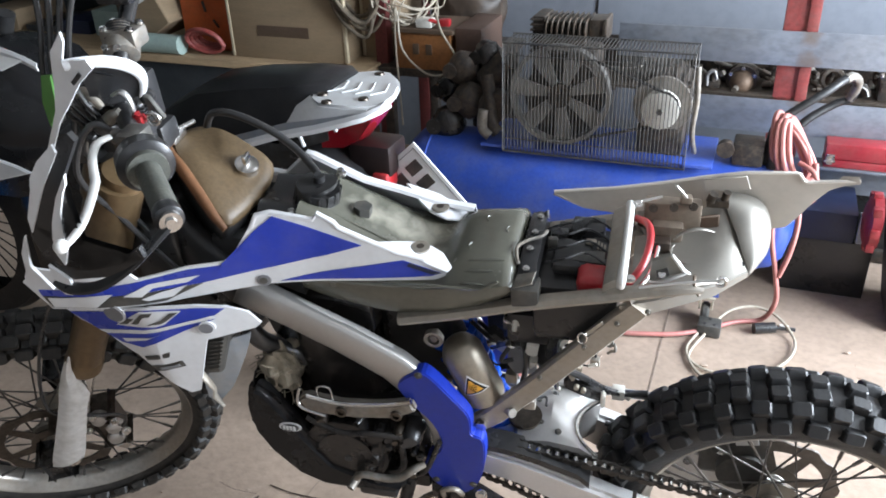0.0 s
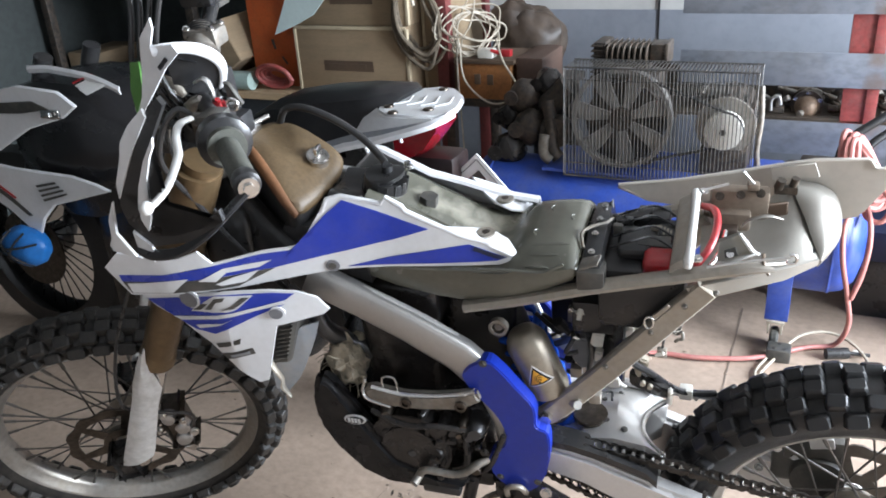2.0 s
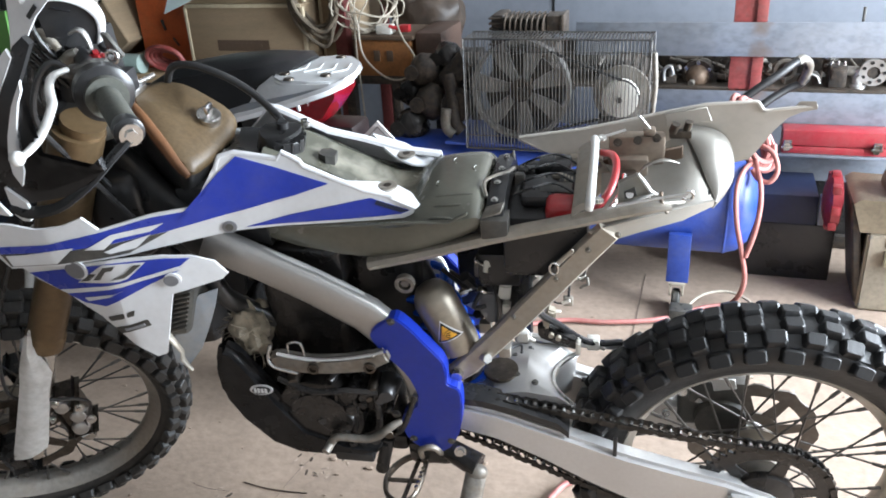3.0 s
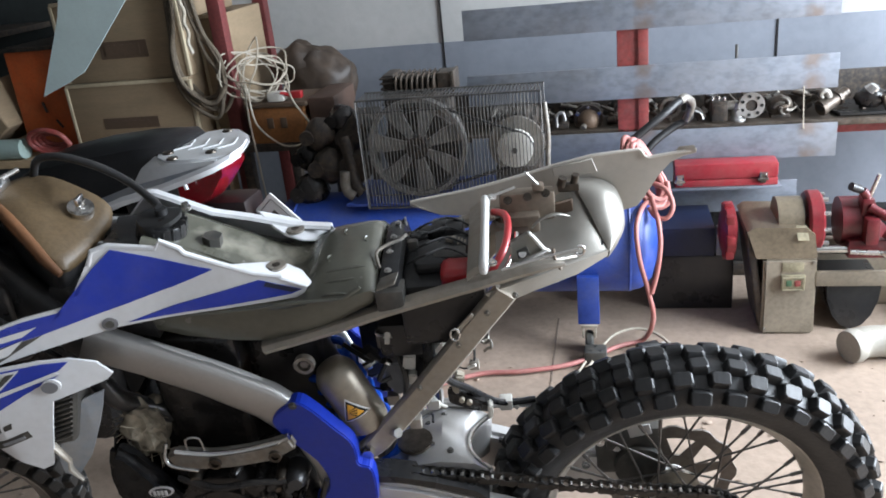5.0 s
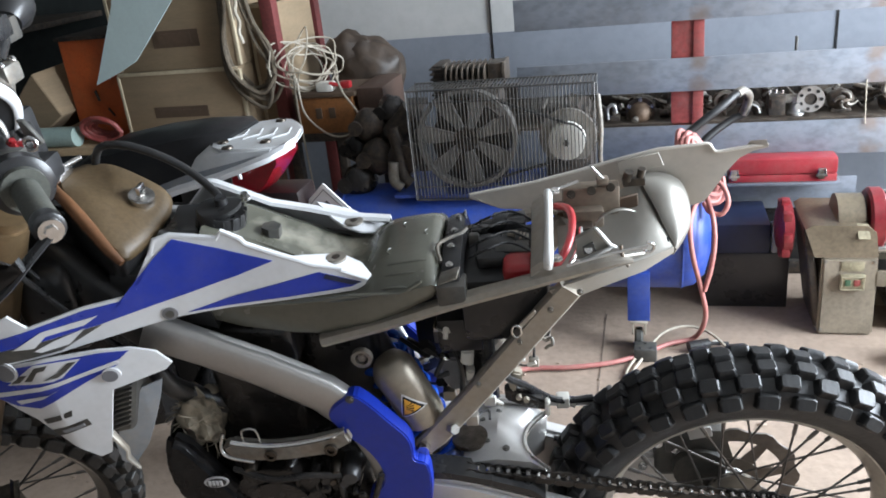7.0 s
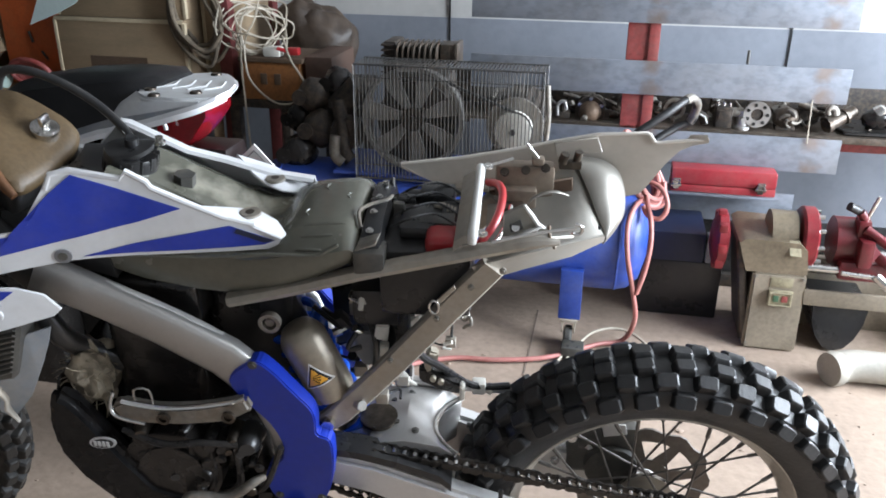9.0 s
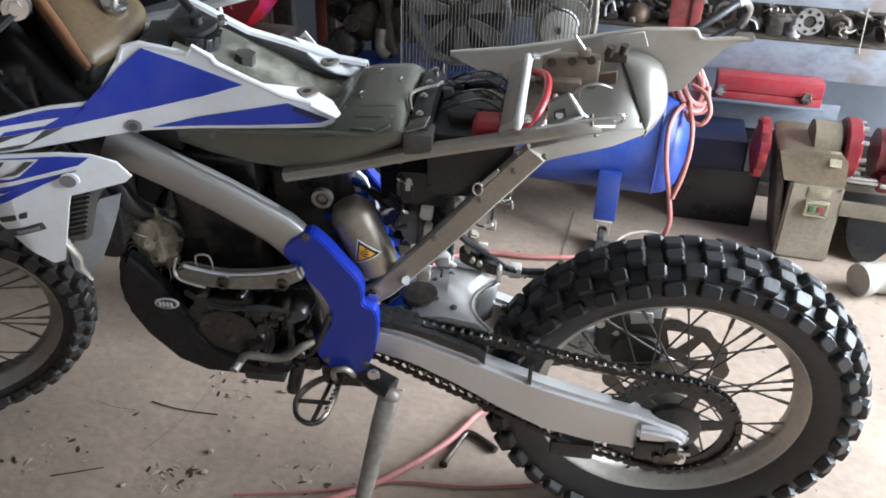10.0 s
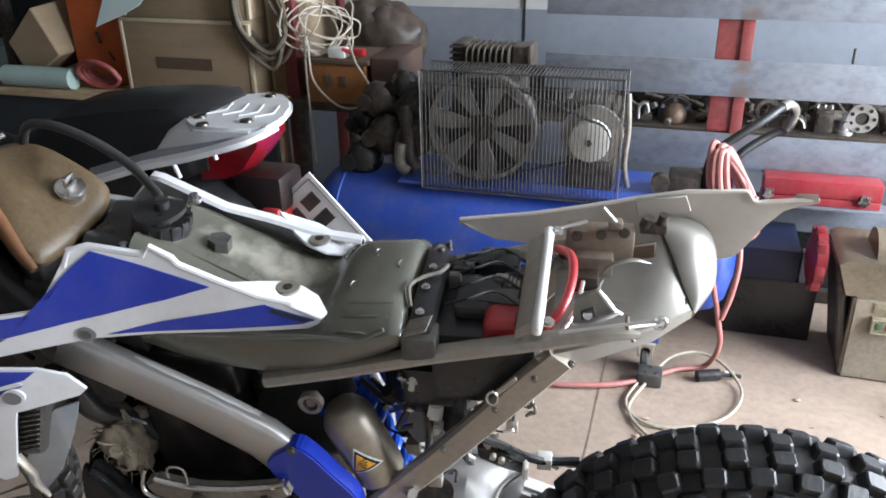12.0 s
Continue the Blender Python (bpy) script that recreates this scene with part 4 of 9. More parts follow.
part("tank_buckle", join(block(K(-1.005, 0.02, 1.045), K(-0.98, -0.02, 1.062), 0.005), rod(K(-1.0, 0.01, 1.058), K(-0.97, -0.03, 1.064), 0.004)), M_STEEL, tank, "small steel buckle")

# frame, subframe and swing arm
def spar_rows(sg):
    path = [(-1.06, 0.030, 0.965, 0.075, 0.020), (-0.97, 0.070, 0.905, 0.072, 0.016), (-0.885, 0.100, 0.845, 0.060, 0.014), (-0.80, 0.108, 0.812, 0.056, 0.014), (-0.72, 0.110, 0.772, 0.058, 0.014), (-0.64, 0.110, 0.722, 0.062, 0.014), (-0.585, 0.110, 0.665, 0.066, 0.014), (-0.56, 0.108, 0.590, 0.066, 0.014), (-0.555, 0.104, 0.50, 0.062, 0.014), (-0.565, 0.100, 0.43, 0.05, 0.012)]
    out = []
    for i, (u, v, w, h, t) in enumerate(path):
        a, b = path[max(0, i - 1)], path[min(len(path) - 1, i + 1)]
        d = V(b[0] - a[0], b[2] - a[2]).normalized()
        nu, nw = (d[1] * -1, d[0])
        row = []
        for q, r in ((-1, -0.45), (-0.93, -0.75), (-0.75, -1), (0.75, -1), (0.93, -0.75), (1, -0.45), (1, 0.45), (0.93, 0.75), (0.75, 1), (-0.75, 1), (-0.93, 0.75), (-1, 0.45)):
            row.append(K(u + nu * h / 2 * q, sg * (v - t * r), w + nw * h / 2 * q))
        out.append(row)
    return out


for sg in (1, -1):
    spar = spar_rows(sg)
    part("frame_spar", loft(spar[2:]), M_ALU, bike, "satin aluminium frame spar")
    part("spar_weld", ring_tube([K(u, sg * (v - 0.004), w + 0.028) for u, v, w in ((-0.80, 0.108, 0.812), (-0.74, 0.110, 0.784), (-0.68, 0.110, 0.750), (-0.625, 0.110, 0.713), (-0.600, 0.108, 0.690))], [0.003, 0.006, 0.007, 0.008, 0.006], 10, 5, flat=0.7), M_BRIGHT, bike, "rough bright bead along the top of the spar")
    # same spar, its front end black to carry the shade beside the tank
    part("frame_neck", loft(spar[:3]), M_BLACK, bike, "front of the frame spar, blackened for the shade under the panel")
    top = [(-0.628, 0.806), (-0.53, 0.832), (-0.436, 0.861), (-0.314, 0.893), (-0.229, 0.914), (-0.124, 0.928)]
    part("subframe_rail", ring_tube([K(u, sg * 0.092, w) for u, w in (top[:5] + [(-0.190, 0.916)] if sg > 0 else top[:3] + [(-0.35, 0.884), (-0.285, 0.899)])], ([0.0125] * 4 + [0.011, 0.004] if sg > 0 else 0.0125), 8, 3, flat=0.8), M_ALU_DULL, bike, "dusty aluminium subframe rail")
    strut = []
    for u, w, h in ((-0.510, 0.590, 0.034), (-0.488, 0.610, 0.037), (-0.42, 0.690, 0.036), (-0.355, 0.772, 0.036), (-0.300, 0.842, 0.036), (-0.272, 0.876, 0.034)):
        x, z = 0.775, -0.632
        strut.append([K(u + x * h / 2 * q, sg * (0.090 + 0.009 * r), w + z * h / 2 * q) for q, r in ((-1, -0.5), (-0.8, -1), (0.8, -1), (1, -0.5), (1, 0.5), (0.8, 1), (-0.8, 1), (-1, 0.5))])
    part("subframe_strut", loft(strut), M_ALU_DULL, bike, "dusty flat aluminium subframe strut")
    o = [(-0.53, 0.53), (-0.50, 0.522), (-0.44, 0.508), (-0.383, 0.486), (-0.30, 0.455), (-0.227, 0.427), (-0.14, 0.402), (-0.06, 0.382), (0.02, 0.352), (0.036, 0.335), (0.03, 0.312), (-0.057, 0.290), (-0.14, 0.297), (-0.22, 0.316), (-0.30, 0.358), (-0.373, 0.404), (-0.45, 0.445), (-0.512, 0.462), (-0.54, 0.475)]
    part("swingarm", plate([K(u, sg * 0.064, w) for u, w in o], K(0, sg * 0.036, 0), 0.008, 2), M_ARM, bike, "satin aluminium swing arm")
cross = []
for v in np.linspace(-0.066, 0.066, 7):
    k = 1 - (v / 0.066) ** 2
    cross.append([K(u, v, w) for u, w in ((-0.47, 0.505), (-0.455, 0.525 + 0.008 * k), (-0.40, 0.533 + 0.01 * k), (-0.345 - 0.025 * k, 0.525), (-0.318 - 0.04 * k, 0.505), (-0.325 - 0.04 * k, 0.42), (-0.40, 0.41), (-0.46, 0.43))])
part("swingarm_bridge", loft(cross), M_ALU, bike, "cast bridge of the swing arm")
part("bridge_edge", ring_tube([K(-0.318 - 0.04 * (1 - (v / 0.066) ** 2), v, 0.508) for v in np.linspace(-0.066, 0.066, 9)], 0.005, 8, 2), M_STEEL, bike, "bright ring edge on the bridge")
part("bridge_pocket", ring_tube([K(-0.4455, 0.020, 0.534), K(-0.4455, 0.020, 0.5395), K(-0.4455, 0.020, 0.5405), K(-0.4455, 0.020, 0.536)], [0.030, 0.030, 0.028, 0.026], 28), M_CHAIN, bike, "rim of the round pocket in the bridge")
part("pocket_floor", rod(K(-0.4455, 0.020, 0.535), K(-0.4455, 0.020, 0.5375), 0.0265, 28), M_BLACK, bike, "dark round pocket in the bridge")
for u, v in ((-0.415, 0.03), (-0.425, -0.02), (-0.40, -0.04), (-0.385, 0.045)):
    part("bridge_bolt", bolt(K(u, v, 0.535), V(0, 0, 1), 0.004, 0.005), M_DARK, bike)
part("chain_slider", loft([[K(u, v, w + dz) for v, dz in ((0.058, 0), (0.098, 0), (0.098, 0.014), (0.058, 0.014))] for u, w in ((-0.53, 0.528), (-0.47, 0.522), (-0.41, 0.506), (-0.345, 0.482), (-0.325, 0.462))]), M_BLACK, bike, "black chain slider")
part("pivot_bolt", bolt(K(-0.56, 0.108, 0.50), K(0, 1, 0), 0.014, 0.012), M_STEEL, bike, "swing arm pivot bolt")
part("upper_link", join(ring_tube([K(-0.45, -0.07, 0.545), K(-0.34, -0.07, 0.532), K(-0.22, -0.07, 0.528)], 0.008, 8, 3), block(K(-0.43, -0.055, 0.535), K(-0.40, -0.085, 0.56), 0.004)), M_ALU, bike, "brake line holder on the far arm")


def chain_loop():
    pts = []
    for a in np.linspace(math.pi / 2, -math.pi / 2, 26):
        pts.append((0.114 * math.cos(a) + 0.0, 0.336 + 0.114 * math.sin(a)))
    pts += [(-0.15, 0.262), (-0.32, 0.345), (-0.48, 0.425), (-0.60, 0.478)]
    for a in np.linspace(-math.pi / 2, -3 * math.pi / 2, 12):
        pts.append((-0.632 + 0.030 * math.cos(a), 0.515 + 0.030 * math.sin(a)))
    pts += [(-0.50, 0.534), (-0.38, 0.513), (-0.25, 0.488), (-0.12, 0.466)]
    P = [V(u, 0, w) for u, w in pts]
    L = [0]
    for i in range(len(P)):
        L.append(L[-1] + (P[(i + 1) % len(P)] - P[i]).length)
    n = int(L[-1] / 0.0159)
    n -= n % 2
    out = []
    for k in range(n):
        s = L[-1] * k / n
        i = max(j for j in range(len(P)) if L[j] <= s)
        f = (s - L[i]) / (L[i + 1] - L[i])
        out.append(P[i].lerp(P[(i + 1) % len(P)], f))
    return out


links, rollers, pc = [], [], chain_loop()
for k, p in enumerate(pc):
    q = pc[(k + 1) % len(pc)]
    d = (q - p).normalized()
    n = V(-d.z, 0, d.x)
    for s in (-1, 1):
        y = -0.076 + s * (0.0085 if k % 2 else 0.0060)
        ol = [p - d * 0.005 + n * 0.004, p + n * 0.0062, p + (q - p) * 0.5 + n * 0.0044, q + n * 0.0062, q + d * 0.005 + n * 0.004, q + d * 0.005 - n * 0.004, q - n * 0.0062, p + (q - p) * 0.5 - n * 0.0044, p - n * 0.0062, p - d * 0.005 - n * 0.004]
        links.append(plate([V(a.x, y, a.z) for a in ol], V(0, 0.0020 * s, 0)))
    rollers.append(V(p.x, -0.076, p.z))
chain = part("chain", join(*links), M_LINK, bike, "oily drive chain", kind="stuff")
roller = mesh_of("chain_roller", rod(V(0, -0.0102, 0), V(0, 0.0102, 0), 0.0040, 8), M_STEEL)
for p in rollers:
    shared("chain_roller", roller, chain, Matrix.Translation(p))
part("front_sprocket", lathe([(0.0, -0.082), (0.028, -0.082), (0.030, -0.076), (0.028, -0.070), (0.0, -0.070)], 26, K(-0.632, 0, 0.515)), M_GREASE, bike, "greasy front sprocket")
part("chain_guide", block(K(-0.20, 0.09, 0.235), K(-0.12, 0.062, 0.275), 0.008), M_BLACK, bike, "black chain guide")
part("chain_clip", block(K(-0.252, 0.098, 0.425), K(-0.245, 0.092, 0.47), 0.002), M_BLACK, bike)

# blue frame guard
gl = [(-0.637, 0.690), (-0.624, 0.712), (-0.590, 0.735), (-0.566, 0.710), (-0.545, 0.680), (-0.520, 0.648), (-0.516, 0.622), (-0.519, 0.598), (-0.496, 0.592), (-0.496, 0.541), (-0.504, 0.490), (-0.522, 0.452), (-0.541, 0.437), (-0.572, 0.444), (-0.597, 0.466), (-0.605, 0.505), (-0.596, 0.528), (-0.572, 0.546), (-0.568, 0.575), (-0.582, 0.615), (-0.613, 0.652)]
for turn in range(2):
    gl = [(a[0] + (b[0] - a[0]) * f, a[1] + (b[1] - a[1]) * f) for a, b in zip(gl, gl[1:] + gl[:1]) for f in (0.22, 0.78)]
for sg in (1, -1):
    fg = part("frame_guard", plate([K(u, sg * 0.104, w) for u, w in gl], K(0, sg * 0.026, 0), 0.012, 4), M_BLUE_SOFT, bike, "bright blue plastic frame guard")
    for u, w in ((-0.585, 0.470), (-0.520, 0.470), (-0.596, 0.724)):
        part("guard_screw", bolt(K(u, sg * 0.129, w), K(0, sg, 0), 0.0045, 0.004), M_DARK, fg)
# grey body between the side panels
rings = []
for u, ht, wt, hm, wm, wb, dip in ((-0.85, 0.045, 0.985, 0.085, 0.92, 0.862, 6), (-0.80, 0.052, 0.982, 0.092, 0.925, 0.850, 6), (-0.782, 0.052, 0.975, 0.093, 0.921, 0.845, 6), (-0.74, 0.052, 0.958, 0.095, 0.908, 0.832, 6), (-0.67, 0.053, 0.922, 0.097, 0.885, 0.820, 6), (-0.625, 0.055, 0.900, 0.099, 0.878, 0.818, 5), (-0.595, 0.056, 0.889, 0.100, 0.876, 0.821, 3), (-0.570, 0.058, 0.890, 0.101, 0.878, 0.825, 1), (-0.552, 0.060, 0.900, 0.102, 0.882, 0.829, 0), (-0.535, 0.061, 0.909, 0.102, 0.887, 0.836, 0), (-0.515, 0.062, 0.913, 0.102, 0.889, 0.845, 0), (-0.49, 0.062, 0.916, 0.102, 0.890, 0.857, 0), (-0.468, 0.062, 0.917, 0.101, 0.896, 0.868, 0), (-0.458, 0.061, 0.914, 0.099, 0.897, 0.873, 0), (-0.451, 0.058, 0.906, 0.096, 0.892, 0.877, 1), (-0.447, 0.052, 0.890, 0.091, 0.886, 0.880, 1)):
    half = [(0.0, wt - 0.001 * dip), (ht * 0.45, wt - 0.0008 * dip), (ht * 0.8, wt + 0.0003 * dip), (ht, wt - 0.001), (ht + (hm - ht) * 0.25, wt - (wt - wm) * 0.14), (ht + (hm - ht) * 0.7, wt - (wt - wm) * 0.62), (hm, wm), (hm * 1.0, (wm + wb) / 2), (hm * 0.92, wb)]
    rings.append([K(u, v, w) for v, w in half] + [K(u, -v, w) for v, w in half[:0:-1]])
part("front_cover", loft([[p + V(0, 0, -0.016) for p in r] for r in rings[:3]]), M_BLACK, bike, "black rubber cover before the filler")
M_COVER = paint("worn_grey_olive_plastic", (0.094, 0.093, 0.072), 0.25, var=0.10, scale=5, dust=(0.17, 0.16, 0.12), dust_amount=0.10, bump=0.03, coat=0.4)
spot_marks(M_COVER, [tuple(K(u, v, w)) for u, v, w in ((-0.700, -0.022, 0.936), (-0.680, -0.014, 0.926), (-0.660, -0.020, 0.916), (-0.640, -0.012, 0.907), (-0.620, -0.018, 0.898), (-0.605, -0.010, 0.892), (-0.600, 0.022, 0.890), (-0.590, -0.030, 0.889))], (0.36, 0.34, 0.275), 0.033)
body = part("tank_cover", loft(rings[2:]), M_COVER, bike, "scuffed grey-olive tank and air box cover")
part("cover_rib", ring_tube([K(-0.755, 0.036, 0.962), K(-0.70, 0.036, 0.9385), K(-0.65, 0.037, 0.914), K(-0.61, 0.040, 0.897)], [0.001, 0.003, 0.003, 0.001], 10, 4, flat=0.6), M_OLIVE, body)
for p, q in (((-0.530, 0.064, 0.906), (-0.466, 0.064, 0.915)), ((-0.525, 0.080, 0.901), (-0.475, 0.080, 0.906)), ((-0.528, 0.096, 0.8915), (-0.490, 0.097, 0.8925))):
    a, b = K(*p), K(*q)
    part("cover_rib", ring_tube([a, a.lerp(b, 0.2) + V(0, 0, 0.002), a.lerp(b, 0.8) + V(0, 0, 0.002), b], [0.001, 0.0026, 0.0026, 0.001], 8), M_OLIVE, body)
for u, v, w in ((-0.520, 0.030, 0.9125), (-0.505, -0.040, 0.9145), (-0.470, -0.012, 0.917)):
    part("cover_dimple", ring_tube([K(u - 0.006 * math.cos(x), v + 0.008 * math.sin(x), w) for x in np.linspace(-1.3, 1.3, 7)], 0.0011, 6), M_OLIVE, body)
part("cover_plug", join(rod(K(-0.703, -0.005, 0.925), K(-0.70, -0.005, 0.945), 0.015, 6)), M_DARK, body, "dark six-sided plug")
edge_p = [K(-0.81, 0.099, 0.872), K(-0.72, 0.102, 0.878), K(-0.63, 0.104, 0.882), K(-0.56, 0.1045, 0.889), K(-0.502, 0.1045, 0.890), K(-0.485, 0.104, 0.898), K(-0.470, 0.102, 0.906)]
part("cover_lip", ring_tube(edge_p, 0.0028, 8, 3), M_OLIVE, body)

# side panels: white with blue fields
UPPER = [(-1.180, 0.906), (-1.148, 0.935), (-1.118, 0.932), (-1.085, 0.924), (-1.044, 0.927), (-1.013, 0.938), (-0.995, 0.915), (-0.92, 0.929), (-0.870, 0.932), (-0.853, 0.944), (-0.822, 0.984), (-0.814, 1.002), (-0.793, 1.006), (-0.735, 0.991), (-0.728, 1.000), (-0.705, 0.986), (-0.700, 0.978), (-0.660, 0.957), (-0.618, 0.935), (-0.58, 0.922), (-0.547, 0.903), (-0.555, 0.885), (-0.66, 0.885), (-0.776, 0.885), (-0.813, 0.884), (-0.859, 0.879), (-0.89, 0.875), (-0.967, 0.865), (-1.055, 0.860), (-1.15, 0.853), (-1.162, 0.876)]
LOWER = [(-1.150, 0.842), (-1.072, 0.853), (-0.987, 0.866), (-0.915, 0.866), (-0.877, 0.860), (-0.847, 0.845), (-0.832, 0.820), (-0.841, 0.812), (-0.917, 0.796), (-0.931, 0.758), (-0.963, 0.672), (-0.979, 0.667), (-1.006, 0.698), (-1.041, 0.757), (-1.082, 0.797), (-1.128, 0.821)]
SH_V = [(-1.165, 0.205), (-1.07, 0.200), (-1.0, 0.185), (-0.94, 0.165), (-0.888, 0.150), (-0.82, 0.130), (-0.74, 0.112), (-0.66, 0.100), (-0.60, 0.090), (-0.55, 0.080)]


def upper_depth(u, w):
    return lerp_table(SH_V, u)[0] - 0.10 * max(0.0, w - 0.94) + 0.003 * math.sin((w - 0.86) * 20)


def lower_depth(u, w):
    return float(np.interp(u, [-1.14, -1.0, -0.9, -0.80], [0.185, 0.195, 0.172, 0.140])) - 0.25 * max(0.0, 0.78 - w) * 0.5


side = part("side_shroud", skin(UPPER, upper_depth, 1, 0.0, 0.004), M_WHITE, bike, "white side panel with blue fields")
for name, material, lift, label, o in (
        ("blue_field", M_BLUE, 0.0012, "large blue field", [(-1.158, 0.893), (-1.08, 0.897), (-0.988, 0.912), (-0.92, 0.9245), (-0.866, 0.9275), (-0.849, 0.940), (-0.818, 0.980), (-0.790, 1.0015), (-0.667, 0.951), (-0.722, 0.935), (-0.794, 0.919), (-0.906, 0.898), (-0.968, 0.891), (-1.03, 0.886), (-1.156, 0.881)]),
        ("dark_field", M_DARK, 0.0012, "dark slanting field", [(-1.156, 0.880), (-1.03, 0.885), (-0.968, 0.890), (-0.905, 0.897), (-0.93, 0.888), (-0.966, 0.869), (-1.054, 0.863), (-1.148, 0.857)]),
        ("white_shape", M_WHITE, 0.0024, "", [(-1.147, 0.878), (-1.117, 0.880), (-1.118, 0.868), (-1.09, 0.869), (-1.071, 0.887), (-1.039, 0.889), (-1.07, 0.864), (-1.144, 0.859)]),
        ("white_shape", M_WHITE, 0.0024, "", [(-1.024, 0.884), (-0.981, 0.905), (-0.906, 0.913), (-0.927, 0.902), (-0.977, 0.897), (-0.996, 0.882)]),
        ("white_shape", M_WHITE, 0.0024, "", [(-0.998, 0.877), (-0.970, 0.887), (-0.928, 0.897), (-0.953, 0.877), (-0.99, 0.873)]),
        ("blue_field", M_BLUE, 0.0012, "narrow blue field", [(-0.795, 0.8895), (-0.73, 0.904), (-0.61, 0.924), (-0.557, 0.898), (-0.57, 0.893), (-0.66, 0.8905)]),
        ("dark_field", M_NAVY, 0.0024, "dark end of the narrow blue field", [(-0.605, 0.914), (-0.601, 0.920), (-0.557, 0.898), (-0.570, 0.8965)])):
    part(name, skin(o, upper_depth, 1, lift, 0.001), material, side, label)
rim_p = [K(u, upper_depth(u, w) - 0.003, w) for u, w in UPPER[10:20]]
part("panel_rim", ring_tube(rim_p, 0.0042, 8), M_WHITE, side, "folded white rim of the side panel")
part("panel_screw", skin([(-0.819 + 0.0105 * math.cos(x), 0.892 + 0.0105 * math.sin(x)) for x in np.linspace(0, 2 * math.pi, 21)[:-1]], upper_depth, 1, 0.0016, 0.002, 0.006), M_RECESS, side, "flush grey panel screw")
part("screw_head", skin([(-0.819 + 0.006 * math.cos(x), 0.892 + 0.006 * math.sin(x)) for x in np.linspace(0, 2 * math.pi, 15)[:-1]], upper_depth, 1, 0.0028, 0.002, 0.006), M_DARK, side)
for sg in (1, -1):
    dw = 0.0 if sg > 0 else -0.012
    lobe = [K(-0.655, sg * 0.090, 0.950 + dw), K(-0.625, sg * 0.062, 0.932 + dw), K(-0.605, sg * 0.048, 0.925 + dw), K(-0.58, sg * 0.044, 0.917 + dw), K(-0.560, sg * 0.052, 0.911 + dw), K(-0.543, sg * 0.074, 0.904 + dw), K(-0.548, sg * 0.086, 0.904 + dw), K(-0.60, sg * 0.092, 0.932 + dw)]
    part("panel_lobe", plate(lobe, V(0, 0, -0.005), 0.0015), M_WHITE, side, "white bolted end of the side panel")
    c = K(-0.592, sg * 0.062, 0.9235 + dw)
    part("rail_bolt", ring_tube([c, c + V(0, 0, 0.003), c + V(0, 0, 0.004), c + V(0, 0, 0.001)], [0.0145, 0.0145, 0.0125, 0.010], 24), M_ALU_DULL, side, "large panel bolt in a steel cup")
    part("bolt_head", rod(c, c + V(0, 0, 0.004), 0.0065, 6), M_CHAIN, side)
rows = []
for u, w in ((-1.12, 0.93), (-1.0, 0.92), (-0.87, 0.935), (-0.815, 0.990), (-0.798, 0.990), (-0.718, 0.950), (-0.66, 0.936), (-0.60, 0.918), (-0.538, 0.910)):
    f = max(0.0, -0.80 - u) * 0.35
    rows.append([K(u, -0.066 - f, w - 0.004), K(u, -0.070 - f, w), K(u, -0.082 - f, w), K(u, -0.086 - f, w - 0.008), K(u, -0.10 - f, w - 0.06)])
part("far_shroud", sheet(rows, 0.003), M_WHITE, bike, "white rail of the far side panel")
